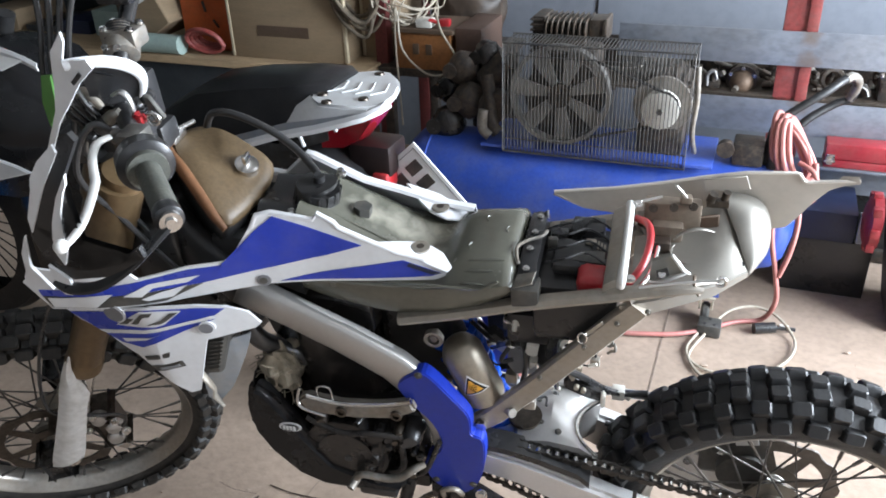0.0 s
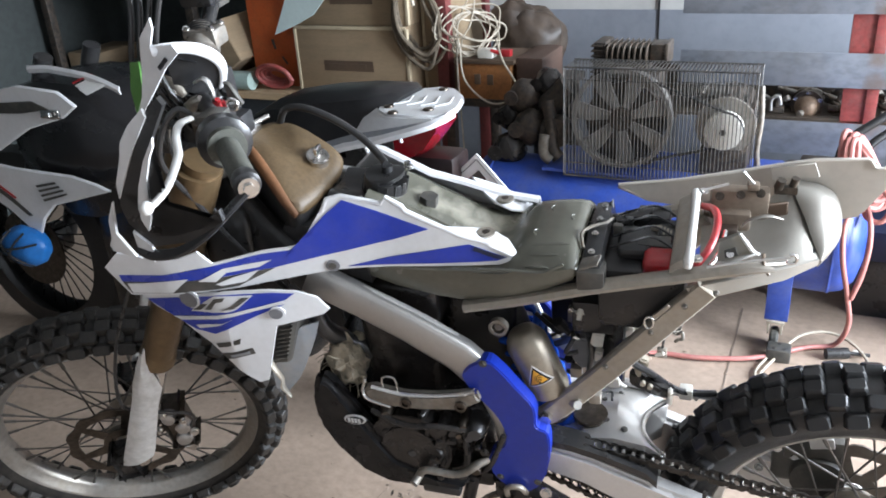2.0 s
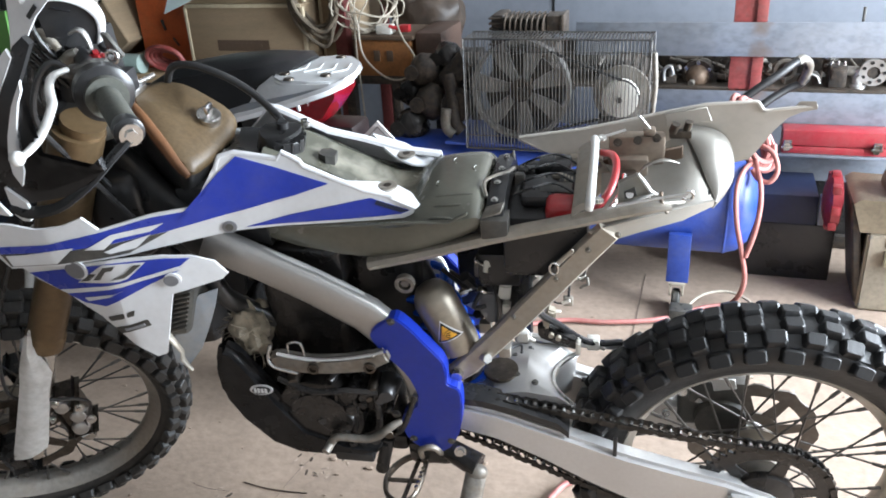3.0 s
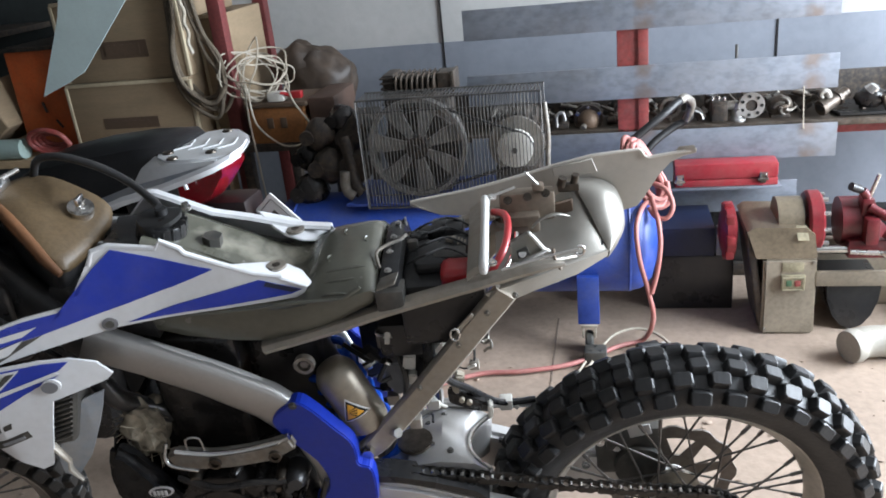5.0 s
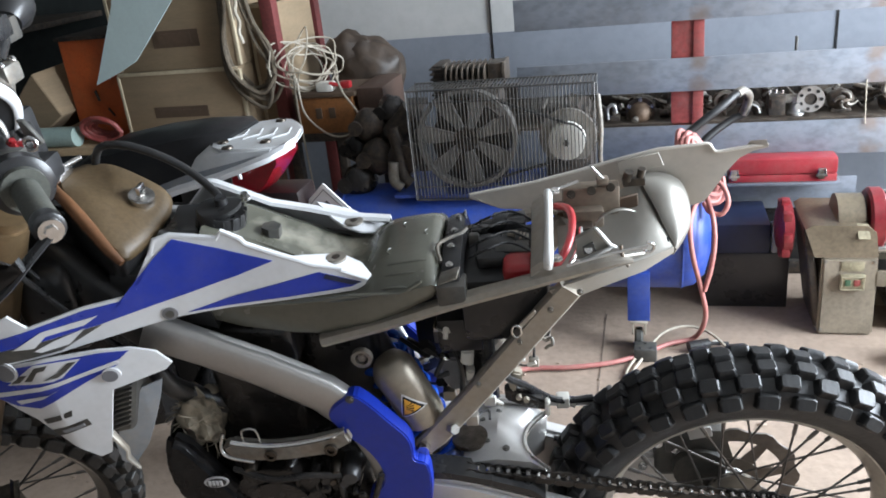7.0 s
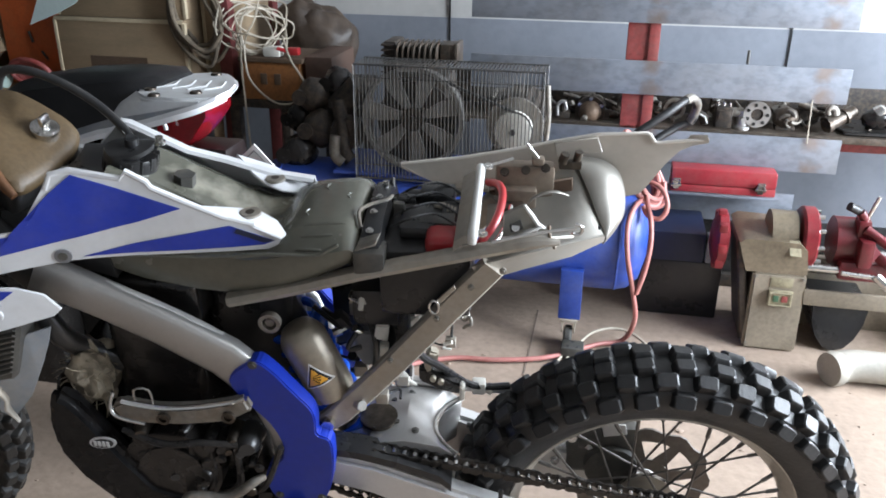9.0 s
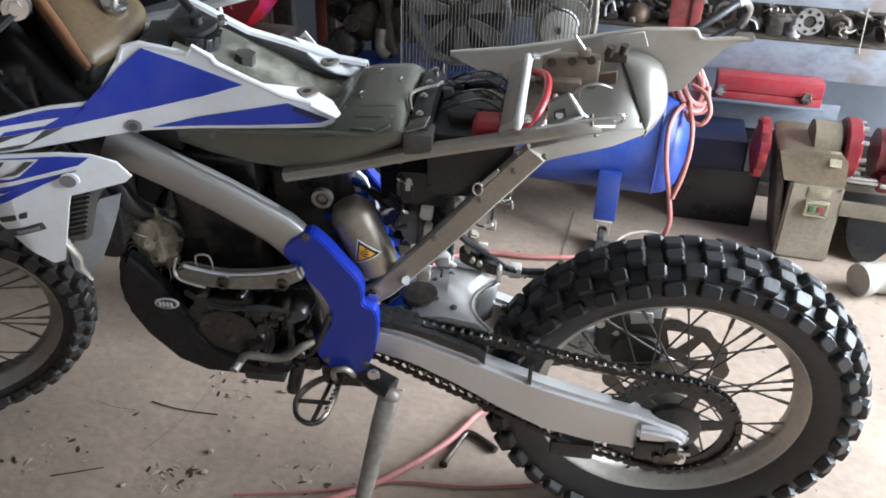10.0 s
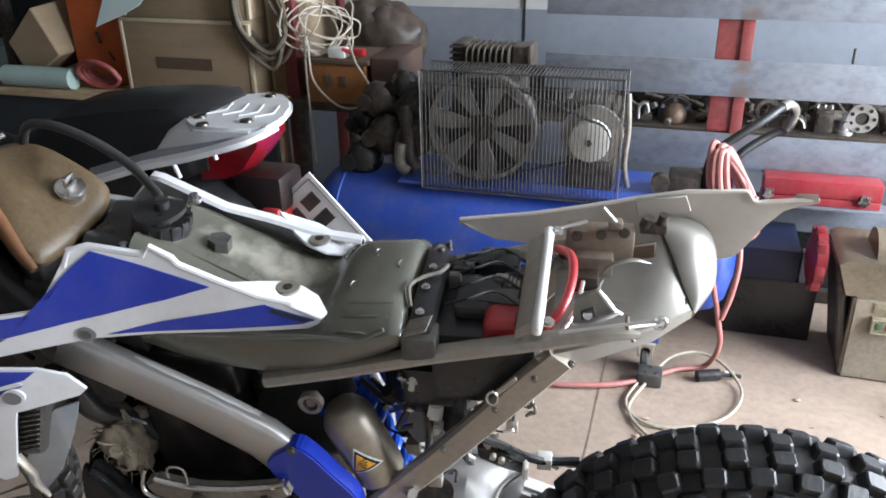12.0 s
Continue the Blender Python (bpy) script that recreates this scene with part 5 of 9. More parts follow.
for sg in (1, -1):
    lp = part("lower_panel", skin(LOWER, lower_depth, sg, 0.0, 0.004), M_WHITE, bike, "white lower side panel with blue graphics")
    for name, material, lift, o in (
            ("blue_field", M_BLUE, 0.0012, [(-1.140, 0.833), (-0.996, 0.861), (-0.912, 0.8615), (-0.878, 0.8565), (-0.893, 0.846), (-0.952, 0.832), (-0.983, 0.816), (-1.091, 0.803), (-1.122, 0.823)]),
            ("white_shape", M_WHITE, 0.0024, [(-1.056, 0.824), (-1.003, 0.860), (-0.940, 0.859), (-0.972, 0.833), (-0.985, 0.829)]),
            ("graphic_bar", M_DARK, 0.0036, [(-1.050, 0.827), (-1.030, 0.842), (-1.018, 0.843), (-1.034, 0.830)]),
            ("graphic_bar", M_DARK, 0.0036, [(-1.026, 0.832), (-1.002, 0.856), (-0.984, 0.857), (-0.990, 0.850), (-1.0, 0.849), (-1.014, 0.833)]),
            ("graphic_bar", M_DARK, 0.0036, [(-0.997, 0.833), (-0.975, 0.842), (-0.958, 0.856), (-0.946, 0.856), (-0.966, 0.841), (-0.976, 0.835)]),
            ("white_shape", M_WHITE, 0.0024, [(-1.095, 0.806), (-0.980, 0.826), (-0.900, 0.845), (-0.894, 0.842), (-0.983, 0.819), (-1.081, 0.801)]),
            ("blue_field", M_BLUE, 0.0012, [(-1.085, 0.799), (-1.02, 0.811), (-0.896, 0.838), (-0.945, 0.818), (-1.023, 0.781), (-1.058, 0.785)]),
            ("white_shape", M_WHITE, 0.0024, [(-1.055, 0.795), (-1.0, 0.806), (-0.985, 0.812), (-1.01, 0.800), (-1.05, 0.789)]),
            ("graphic_bar", M_DARK, 0.0012, [(-1.030, 0.757), (-0.981, 0.772), (-0.985, 0.761), (-1.028, 0.748)]),
            ("graphic_bar", M_DARK, 0.0012, [(-1.026, 0.734), (-0.968, 0.751), (-0.966, 0.738), (-1.020, 0.722)]),
            ("white_shape", M_RAD, 0.0024, [(-1.010, 0.734), (-0.975, 0.744), (-0.974, 0.739), (-1.008, 0.729)])):
        part(name, skin(o, lower_depth, sg, lift, 0.001), material, lp)
    for u, w, r in ((-1.050, 0.849, 0.019), (-0.909, 0.824, 0.0125)):
        circle = [(math.cos(x), math.sin(x)) for x in np.linspace(0, 2 * math.pi, 29)[:-1]]
        part("panel_recess", skin([(u + r * x, w + r * 0.92 * y) for x, y in circle], lower_depth, sg, 0.0040, 0.003, 0.010), M_WHITE, lp, "moulded screw recess in the panel")
        part("recess_floor", skin([(u - 0.0015 + r * 0.86 * x, w - 0.001 + r * 0.76 * y) for x, y in circle], lower_depth, sg, 0.0052, 0.003, 0.010), M_RECESS, lp)


# radiators and their louvres
for sg in (1, -1):
    core = plate([K(-0.972, sg * 0.09, 0.690), K(-0.930, sg * 0.09, 0.800), K(-0.885, sg * 0.09, 0.812), K(-0.925, sg * 0.09, 0.700)], K(0, sg * 0.068, 0), 0.005)
    rad = part("radiator", core, M_DARK, bike, "dark radiator")
    for k in range(11):
        f = k / 10
        a, b = V(-0.966, 0, 0.700).lerp(V(-0.930, 0, 0.796), f), V(-0.922, 0, 0.716).lerp(V(-0.892, 0, 0.806), f)
        part("louvre", plate([K(a.x, sg * 0.160, a.z), K(b.x, sg * 0.160, b.z), K(b.x, sg * 0.165, b.z + 0.004), K(a.x, sg * 0.165, a.z + 0.004)], V(0, 0, 0.0025)), M_DARK, rad)
    part("radiator_wing", skin([(-0.872, 0.771), (-0.880, 0.745), (-0.891, 0.718), (-0.905, 0.688), (-0.920, 0.659), (-0.950, 0.624), (-0.965, 0.638), (-0.964, 0.672), (-0.944, 0.709), (-0.915, 0.745), (-0.899, 0.767)], lambda u, w: 0.140 + 0.25 * max(0.0, -0.90 - u) - 0.5 * max(0.0, u + 0.90), sg, 0.0, 0.003), M_WING if sg > 0 else M_RAD, rad, "pale blue-grey radiator wing")
    part("hose_clip", ring_tube([K(-0.966, sg * 0.165, 0.717), K(-0.955, sg * 0.167, 0.705), K(-0.940, sg * 0.167, 0.672), K(-0.945, sg * 0.166, 0.655), K(-0.934, sg * 0.165, 0.630)], [0.006, 0.007, 0.005, 0.006, 0.003], 8, flat=0.5), M_ALU_DULL, bike, "grey bent bracket under the panel")

# engine
eng = part("engine_case", join(block(K(-0.86, 0.105, 0.42), K(-0.60, -0.105, 0.60), 0.03, 3), rod(K(-0.74, 0.10, 0.52), K(-0.74, 0.138, 0.52), 0.075, 36), rod(K(-0.74, 0.136, 0.52), K(-0.74, 0.144, 0.52), 0.05, 36)), M_GREASE, bike, "black greasy engine case")
rnd = random.Random(91)
for i in range(26):
    u, w = rnd.uniform(-0.81, -0.60), rnd.uniform(0.455, 0.60)
    r = rnd.uniform(0.006, 0.017)
    part("case_boss", ring_tube([K(u, 0.10, w), K(u, 0.135, w), K(u + rnd.uniform(-0.004, 0.004), 0.139 + rnd.uniform(0, 0.008), w)], [r * 1.25, r, r * 0.7], 10), (M_GREASE, M_BLACK, M_GREASE, M_CHAIN, M_GREASE)[i % 5], eng)
for i in range(5):
    u = -0.79 + 0.04 * i
    part("case_web", ring_tube([K(u, 0.128, 0.455 + rnd.uniform(0, 0.03)), K(u + 0.03, 0.138, 0.50), K(u + rnd.uniform(0.02, 0.06), 0.134, 0.575)], rnd.uniform(0.004, 0.008), 8, 4), M_GREASE, eng)
part("oil_pipe", ring_tube([K(-0.80, 0.14, 0.60), K(-0.74, 0.150, 0.585), K(-0.68, 0.148, 0.59), K(-0.625, 0.135, 0.575)], 0.0055, 8, 5), M_GREASE, bike, "oily steel pipe on the engine")
part("cylinder", block(K(-0.825, 0.075, 0.59), K(-0.69, -0.075, 0.79), 0.015, 3), M_GREASE, bike, "dark greasy cylinder")
part("head_cover", block(K(-0.85, 0.075, 0.74), K(-0.68, -0.075, 0.82), 0.018, 3), M_GREASE, bike, "dark cylinder head cover")
sk = [(-0.890, 0.672), (-0.907, 0.624), (-0.911, 0.580), (-0.909, 0.552), (-0.886, 0.502), (-0.841, 0.447), (-0.792, 0.424), (-0.690, 0.424), (-0.640, 0.440), (-0.625, 0.462), (-0.70, 0.468), (-0.765, 0.495), (-0.80, 0.55), (-0.835, 0.615), (-0.862, 0.660)]
skid = part("skid_plate", join(plate([K(u, 0.115, w) for u, w in sk], K(0, 0.035, 0), 0.013, 3), plate([K(u, -0.15, w) for u, w in sk], K(0, 0.035, 0), 0.013, 3), loft([[K(u, v, w) for v in (-0.12, -0.04, 0.04, 0.12)] + [K(u * 0.995, v, w + 0.008) for v in (0.12, 0.04, -0.04, -0.12)] for u, w in sk[:8]])), M_SKID, bike, "black plastic skid plate round the engine")
ov = K(-0.829, 0.1515, 0.583)
part("oval_badge", lathe([(0.0, 0.0), (0.0155, 0.0), (0.0155, -0.001), (0.0, -0.001)], 28, ov), M_WHITE, skid, "small white oval badge").matrix_basis = Matrix.Translation(ov) @ Matrix.Rotation(radians(-8), 4, "Y") @ Matrix.Diagonal((1.35, 1, 0.72, 1)) @ Matrix.Translation(-ov)
part("badge_core", lathe([(0.0, 0.0), (0.0125, 0.0), (0.0125, -0.001), (0.0, -0.001)], 28, ov + V(0, -0.0018, 0)), M_BLACK, skid).matrix_basis = Matrix.Translation(ov) @ Matrix.Rotation(radians(-8), 4, "Y") @ Matrix.Diagonal((1.35, 1, 0.66, 1)) @ Matrix.Translation(-ov)
for i in range(4):
    part("badge_bar", block(ov + V(-0.012 + i * 0.0062, -0.0045, -0.004), ov + V(-0.008 + i * 0.0062, -0.0030, 0.005)), M_WHITE, skid)
BOW_T = [(-0.808, 0.646), (-0.792, 0.655), (-0.770, 0.650), (-0.733, 0.646), (-0.685, 0.651), (-0.637, 0.662), (-0.610, 0.673)]
BOW_B = [(-0.602, 0.650), (-0.642, 0.625), (-0.71, 0.614), (-0.767, 0.613), (-0.799, 0.622), (-0.808, 0.636)]
part("silver_bow", plate([K(u, 0.122, w) for u, w in BOW_T + BOW_B], K(0, 0.020, 0), 0.006, 2), M_CAST, bike, "dull grey bow along the engine")
part("silver_bow_edge", ring_tube([K(u, 0.139, w - 0.001) for u, w in BOW_T[1:]], 0.0042, 8, 5), M_CHROME, bike, "bright edge of the bow")
part("wire_hook", ring_tube([K(-0.800, 0.140, 0.672), K(-0.805, 0.148, 0.650), K(-0.795, 0.152, 0.636), K(-0.756, 0.154, 0.627)], 0.0028, 8, 4), M_STEEL, bike, "bent wire along the bow")
part("wire_clip", ring_tube([K(-0.772, 0.135, 0.642), K(-0.772, 0.135, 0.672), K(-0.750, 0.135, 0.674), K(-0.748, 0.135, 0.643)], 0.0018, 8, 3), M_STEEL, bike, "bent wire clip")
for u, w in ((-0.733, 0.630), (-0.637, 0.639)):
    part("bow_screw", join(lathe([(0.006, 0.0), (0.010, 0.0), (0.010, -0.006), (0.006, -0.006)], 20, K(u, 0.141, w), closed=True), rod(K(u, 0.140, w), K(u, 0.144, w), 0.005, 6)), M_CHAIN, bike, "screw of the bow")
part("muddy_wrap", ball(K(-0.856, 0.08, 0.655), 0.042, 40, (0.85, 0.8, 1.25), 0.38, 3), M_MUD, bike, "pale fibrous wrap caked with mud")
rnd = random.Random(8)
fib = []
for i in range(60):
    d = V(rnd.gauss(0, 1), -abs(rnd.gauss(0, 1)) * 0.9, rnd.gauss(0, 1)).normalized()
    c = K(-0.856, 0.08, 0.655)
    a = c + V(d.x * 0.034, d.y * 0.033, d.z * 0.052)
    s = V(rnd.uniform(-1, 1), rnd.uniform(-1, 0.2), rnd.uniform(-1, 1)) * 0.012
    fib.append(ring_tube([a, a + s + d * 0.004, a + s * 1.8 + d * 0.002], [0.0011, 0.0009, 0.0004], 5))
part("fibre_fuzz", join(*fib), M_MUD, bike, "loose pale fibres of the wrap", kind="stuff")
part("coolant_hose", ring_tube([K(-0.90, 0.10, 0.80), K(-0.88, 0.10, 0.74), K(-0.86, 0.08, 0.70), K(-0.82, 0.06, 0.66)], 0.016, 12, 5), M_BLACK, bike, "black coolant hose")
part("gear_lever", ring_tube([K(-0.600, 0.140, 0.520), K(-0.616, 0.152, 0.517), K(-0.637, 0.158, 0.501), K(-0.663, 0.160, 0.492), K(-0.708, 0.160, 0.492), K(-0.723, 0.160, 0.477)], [0.006, 0.007, 0.0075, 0.007, 0.0065, 0.007], 10, 4), M_CAST, bike, "worn aluminium gear lever")
part("lever_tip", rod(K(-0.720, 0.150, 0.478), K(-0.728, 0.178, 0.472), 0.0075, 12), M_CAST, bike, "worn lever tip")
part("skid_foot", block(K(-0.725, 0.152, 0.424), K(-0.655, 0.11, 0.444), 0.006), M_BLACK, bike, "dark block under the engine")
part("engine_hanger", join(rod(K(-0.635, 0.12, 0.455), K(-0.65, 0.135, 0.39), 0.012), block(K(-0.66, 0.12, 0.425), K(-0.60, 0.03, 0.46), 0.01)), M_GREASE, bike, "greasy bracket under the engine")
for u, w in ((-0.78, 0.585), (-0.70, 0.582), (-0.69, 0.46), (-0.79, 0.46), (-0.66, 0.555), (-0.605, 0.54)):
    part("case_bolt", bolt(K(u, 0.143, w), K(0, 1, 0), 0.005, 0.005), M_GREASE, eng)

# shock absorber
part("shock_body", join(rod(K(-0.597, 0.0, 0.79), K(-0.496, 0.0, 0.49), 0.021, 20), rod(K(-0.600, -0.03, 0.80), K(-0.600, 0.03, 0.80), 0.022, 20)), M_DARK, bike, "shock absorber body")
spring_a, spring_b = K(-0.572, 0.0, 0.715), K(-0.498, 0.0, 0.495)
spring_d = (spring_b - spring_a).normalized()
hel = []
for i in range(8 * 16 + 1):
    a = 2 * math.pi * i / 16
    hel.append(spring_a.lerp(spring_b, i / 128) + (V(0, 1, 0) * math.cos(a) + spring_d.cross(V(0, 1, 0)) * math.sin(a)) * 0.037)
part("shock_spring", ring_tube(hel, 0.0072, 8), M_SPRING, bike, "blue enamelled spring")
RES_V, RES_R = 0.070, 0.0340
ra, rb = K(-0.543, RES_V, 0.740), K(-0.502, RES_V, 0.634)
rd = (rb - ra).normalized()
res = part("shock_reservoir", ring_tube([ra - rd * 0.012, ra - rd * 0.008, ra + rd * 0.004, ra + rd * 0.012, rb - rd * 0.012, rb, rb + rd * 0.006], [0.016, 0.024, 0.031, RES_R, RES_R, 0.032, 0.022], 32), M_TITAN, bike, "warm grey cylindrical reservoir")


def reservoir_depth(u, w):
    off = (u - ra.x) * -rd.z + (w - ra.z) * rd.x
    return RES_V + math.sqrt(max(1e-6, RES_R ** 2 - off * off))


TRI = [(-0.525, 0.709), (-0.491, 0.679), (-0.532, 0.660)]
for f, lift, material, name, label in ((1.0, 0.0004, M_WHITE, "sticker_rim", "pale rim of a warning triangle"), (0.87, 0.0010, M_BLACK, "sticker_line", "black line of a warning triangle"), (0.64, 0.0016, M_ORANGE_STICKER, "sticker_face", "orange warning triangle")):
    cu, cw = sum(p[0] for p in TRI) / 3, sum(p[1] for p in TRI) / 3
    part(name, skin([(cu + (u - cu) * f, cw + (w - cw) * f) for u, w in TRI], reservoir_depth, 1, lift, 0.0006, 0.004), material, res, label)
for k in range(4):
    a = -0.5 + 0.33 * k
    part("sticker_ray", skin([(-0.525 + 0.004 * math.cos(a), 0.684 + 0.004 * math.sin(a)), (-0.525 + 0.016 * math.cos(a - 0.07), 0.684 + 0.016 * math.sin(a - 0.07)), (-0.525 + 0.016 * math.cos(a + 0.07), 0.684 + 0.016 * math.sin(a + 0.07))], reservoir_depth, 1, 0.0022, 0.0006, 0.004), M_BLACK, res)
part("air_boot", block(K(-0.69, 0.03, 0.60), K(-0.565, -0.07, 0.815), 0.02, 3), M_BLACK, bike, "black rubber air boot")
part("frame_bolt", join(lathe([(0.010, 0.0), (0.0155, 0.0), (0.0155, -0.010), (0.010, -0.010)], 26, K(-0.578, 0.081, 0.766), closed=True), rod(K(-0.578, 0.07, 0.766), K(-0.578, 0.088, 0.766), 0.007, 6)), M_CAST, bike, "ringed frame bolt")
part("linkage", block(K(-0.50, 0.05, 0.46), K(-0.41, -0.05, 0.52), 0.012), M_ALU, bike, "aluminium linkage")
part("strut_nut", rod(K(-0.505, 0.098, 0.600), K(-0.505, 0.112, 0.600), 0.010, 6), M_STEEL, bike, "bright strut nut")
part("strut_nut", rod(K(-0.462, 0.096, 0.632), K(-0.452, 0.108, 0.640), 0.008, 6), M_STEEL, bike, "bright strut nut")
part("inner_fender", sheet([[K(-0.44 + 0.05 * abs(v) / 0.07, v, w) for v in (-0.075, -0.04, 0, 0.04, 0.075)] for w in (0.67, 0.70, 0.74, 0.80, 0.86)], 0.004), M_BLACK, bike, "black inner mudguard")

# foot peg and side stand
peg = part("peg_bracket", join(block(K(-0.60, 0.13, 0.405), K(-0.52, 0.085, 0.455), 0.014, 2), block(K(-0.595, 0.125, 0.40), K(-0.555, 0.095, 0.43), 0.008), ring_tube([K(-0.54, 0.11, 0.435), K(-0.51, 0.125, 0.432), K(-0.475, 0.14, 0.425)], [0.018, 0.020, 0.022], 12, 3)), M_GREASE, bike, "dark peg bracket")
part("bracket_loop", ring_tube([K(-0.575, 0.13, 0.425), K(-0.572, 0.14, 0.455), K(-0.55, 0.14, 0.462), K(-0.54, 0.132, 0.44)], 0.005, 8, 4), M_ALU_DULL, bike, "worn steel spring clip at the peg")
part("bracket_bolt", bolt(K(-0.505, 0.135, 0.452), K(0, 1, 0.3), 0.007, 0.007), M_STEEL, bike, "bright bracket bolt")
loop = [K(-0.582, 0.112, 0.412), K(-0.612, 0.130, 0.410), K(-0.632, 0.160, 0.404), K(-0.627, 0.193, 0.400), K(-0.604, 0.208, 0.398), K(-0.582, 0.199, 0.399), K(-0.572, 0.165, 0.404), K(-0.569, 0.120, 0.411)]
peg_loop = part("foot_peg", ring_tube(loop, 0.0045, 8, 4, flat=1.7), M_CHAIN, bike, "toothed steel foot peg")
part("peg_bar", rod(K(-0.582, 0.115, 0.411), K(-0.596, 0.202, 0.399), 0.004, 8), M_CHAIN, peg_loop)
part("peg_bar", rod(K(-0.630, 0.168, 0.404), K(-0.573, 0.166, 0.404), 0.004, 8), M_CHAIN, peg_loop)
for i in range(7):
    part("peg_tooth", rod(K(-0.569 - 0.001 * i, 0.128 + 0.010 * i, 0.408), K(-0.569 - 0.001 * i, 0.128 + 0.010 * i, 0.418), 0.0032, 6), M_STEEL, peg_loop)
# the stand reaches the floor on the left of the leaning machine
foot = bike.matrix_world.inverted() @ V(-0.552, -0.33, 0.012)
hinge = K(-0.478, 0.148, 0.418)
part("side_stand", join(ring_tube([hinge, hinge.lerp(foot, 0.10) + V(0, -0.010, 0), hinge.lerp(foot, 0.5) + V(0, -0.006, 0), foot], [0.018, 0.0185, 0.013, 0.0095], 14, 3, flat=0.55, up=V(0, 1, 0)), ball(hinge, 0.018, 16, (1.1, 0.8, 0.9))), M_CAST, bike, "worn flat steel side stand on the floor")
part("stand_foot", ring_tube([foot + V(0, 0, 0.006), foot + V(0, 0, -0.006)], [0.024, 0.026], 14), M_CHAIN, bike, "foot of the stand")


# open tail: boxes, straps, tray and fender
br = part("air_box_bracket", sheet([[K(-0.450, v, w - 0.014), K(-0.445, v, w), K(-0.432, v, w + 0.004), K(-0.420, v, w + 0.002), K(-0.417, v, w - 0.016)] for v, w in ((0.094, 0.890), (0.078, 0.902), (0.05, 0.908), (0.0, 0.911), (-0.05, 0.910), (-0.080, 0.903), (-0.094, 0.892))], 0.004), M_BLACK, bike, "dark bracket behind the tank cover")
for u, v, w in ((-0.434, 0.030, 0.915), (-0.432, -0.010, 0.916), (-0.430, -0.055, 0.914), (-0.434, 0.070, 0.909)):
    part("bracket_rivet", bolt(K(u, v, w), V(0, 0, 1), 0.0035, 0.004), M_STEEL, br)
part("bracket_box", join(block(K(-0.452, 0.103, 0.862), K(-0.412, 0.068, 0.895), 0.004)), M_DARK, bike, "small dark box on the near rail")
part("box_lid", plate([K(-0.449, 0.103, 0.897), K(-0.4215, 0.103, 0.9065), K(-0.418, 0.075, 0.908), K(-0.446, 0.075, 0.899)], V(0, 0, 0.003), 0.001), M_CAST, bike, "satin lid of the small box")
part("bracket_flag", plate([K(-0.4413, -0.072, 0.8955), K(-0.4215, -0.072, 0.9135), K(-0.4235, -0.072, 0.880), K(-0.4465, -0.072, 0.870)], V(0, 0.003, 0), 0.001), M_DARK, bike, "dark upright flag of the bracket")
part("bracket_clip", ring_tube([K(-0.4201, -0.070, 0.9165), K(-0.4215, -0.069, 0.895), K(-0.426, -0.068, 0.889), K(-0.431, -0.066, 0.878)], [0.0012, 0.0024, 0.0022, 0.0022], 8, 3), M_BRIGHT, bike, "bright edge of the bracket flag")
part("bracket_hook", ring_tube([K(-0.447, 0.060, 0.908), K(-0.453, 0.036, 0.918), K(-0.444, 0.020, 0.919), K(-0.432, 0.010, 0.919), K(-0.421, 0.003, 0.919), K(-0.415, -0.010, 0.918), K(-0.416, -0.022, 0.912)], 0.0026, 8, 5), M_CAST, bike, "bent bright wire hook")
part("air_box", join(block(K(-0.425, 0.078, 0.78), K(-0.30, -0.078, 0.885), 0.012), block(K(-0.40, 0.05, 0.885), K(-0.345, -0.02, 0.905), 0.008), block(K(-0.38, -0.03, 0.88), K(-0.33, -0.07, 0.912), 0.006)), M_BLACK, bike, "black air box")
rnd = random.Random(9)
for i in range(9):
    u, v, w = rnd.uniform(-0.405, -0.325), rnd.uniform(-0.065, 0.055), rnd.uniform(0.885, 0.905)
    s = rnd.uniform(0.007, 0.015)
    part("tail_connector", block(K(u - s, v + s * 0.7, w - 0.008), K(u + s, v - s * 0.7, w + 0.010), 0.003), (M_BLACK, M_DARK, M_BLACK, M_ALU_DULL)[i % 4], bike, "small electrical connector")
for i in range(4):
    v0 = -0.05 + 0.03 * i
    part("tail_wire", ring_tube([K(-0.41, v0, 0.90), K(-0.38, v0 + 0.02, 0.925), K(-0.35, v0 - 0.01, 0.915), K(-0.31, v0 + 0.015, 0.905)], 0.0019, 6, 5), M_BLACK, bike, "black wire")
part("red_pouch", block(K(-0.362, 0.078, 0.878), K(-0.318, 0.035, 0.905), 0.009, 3), M_RED, bike, "red pouch in the tail")
part("battery_strap", plate([K(-0.372, 0.016, 0.907), K(-0.326, 0.014, 0.907), K(-0.326, 0.040, 0.904), K(-0.372, 0.036, 0.904)], V(0, 0, 0.002)), M_DARK, bike, "grey rubber strap in the tail")
fuse = part("fuse_box", block(K(-0.346, 0.014, 0.894), K(-0.322, -0.024, 0.907), 0.003), M_BLACK, bike, "small black fuse box")
for k in range(3):
    part("fuse_bar", block(K(-0.3385 + 0.0048 * k, 0.009, 0.9075), K(-0.3355 + 0.0048 * k, -0.012 + 0.004 * k, 0.9085)), M_CABLE, fuse)
band = [K(-0.300, 0.097, 0.913), K(-0.299, 0.094, 0.924), K(-0.298, 0.075, 0.929), K(-0.297, 0.03, 0.933), K(-0.296, -0.03, 0.935), K(-0.296, -0.070, 0.934), K(-0.296, -0.084, 0.928), K(-0.296, -0.092, 0.912)]
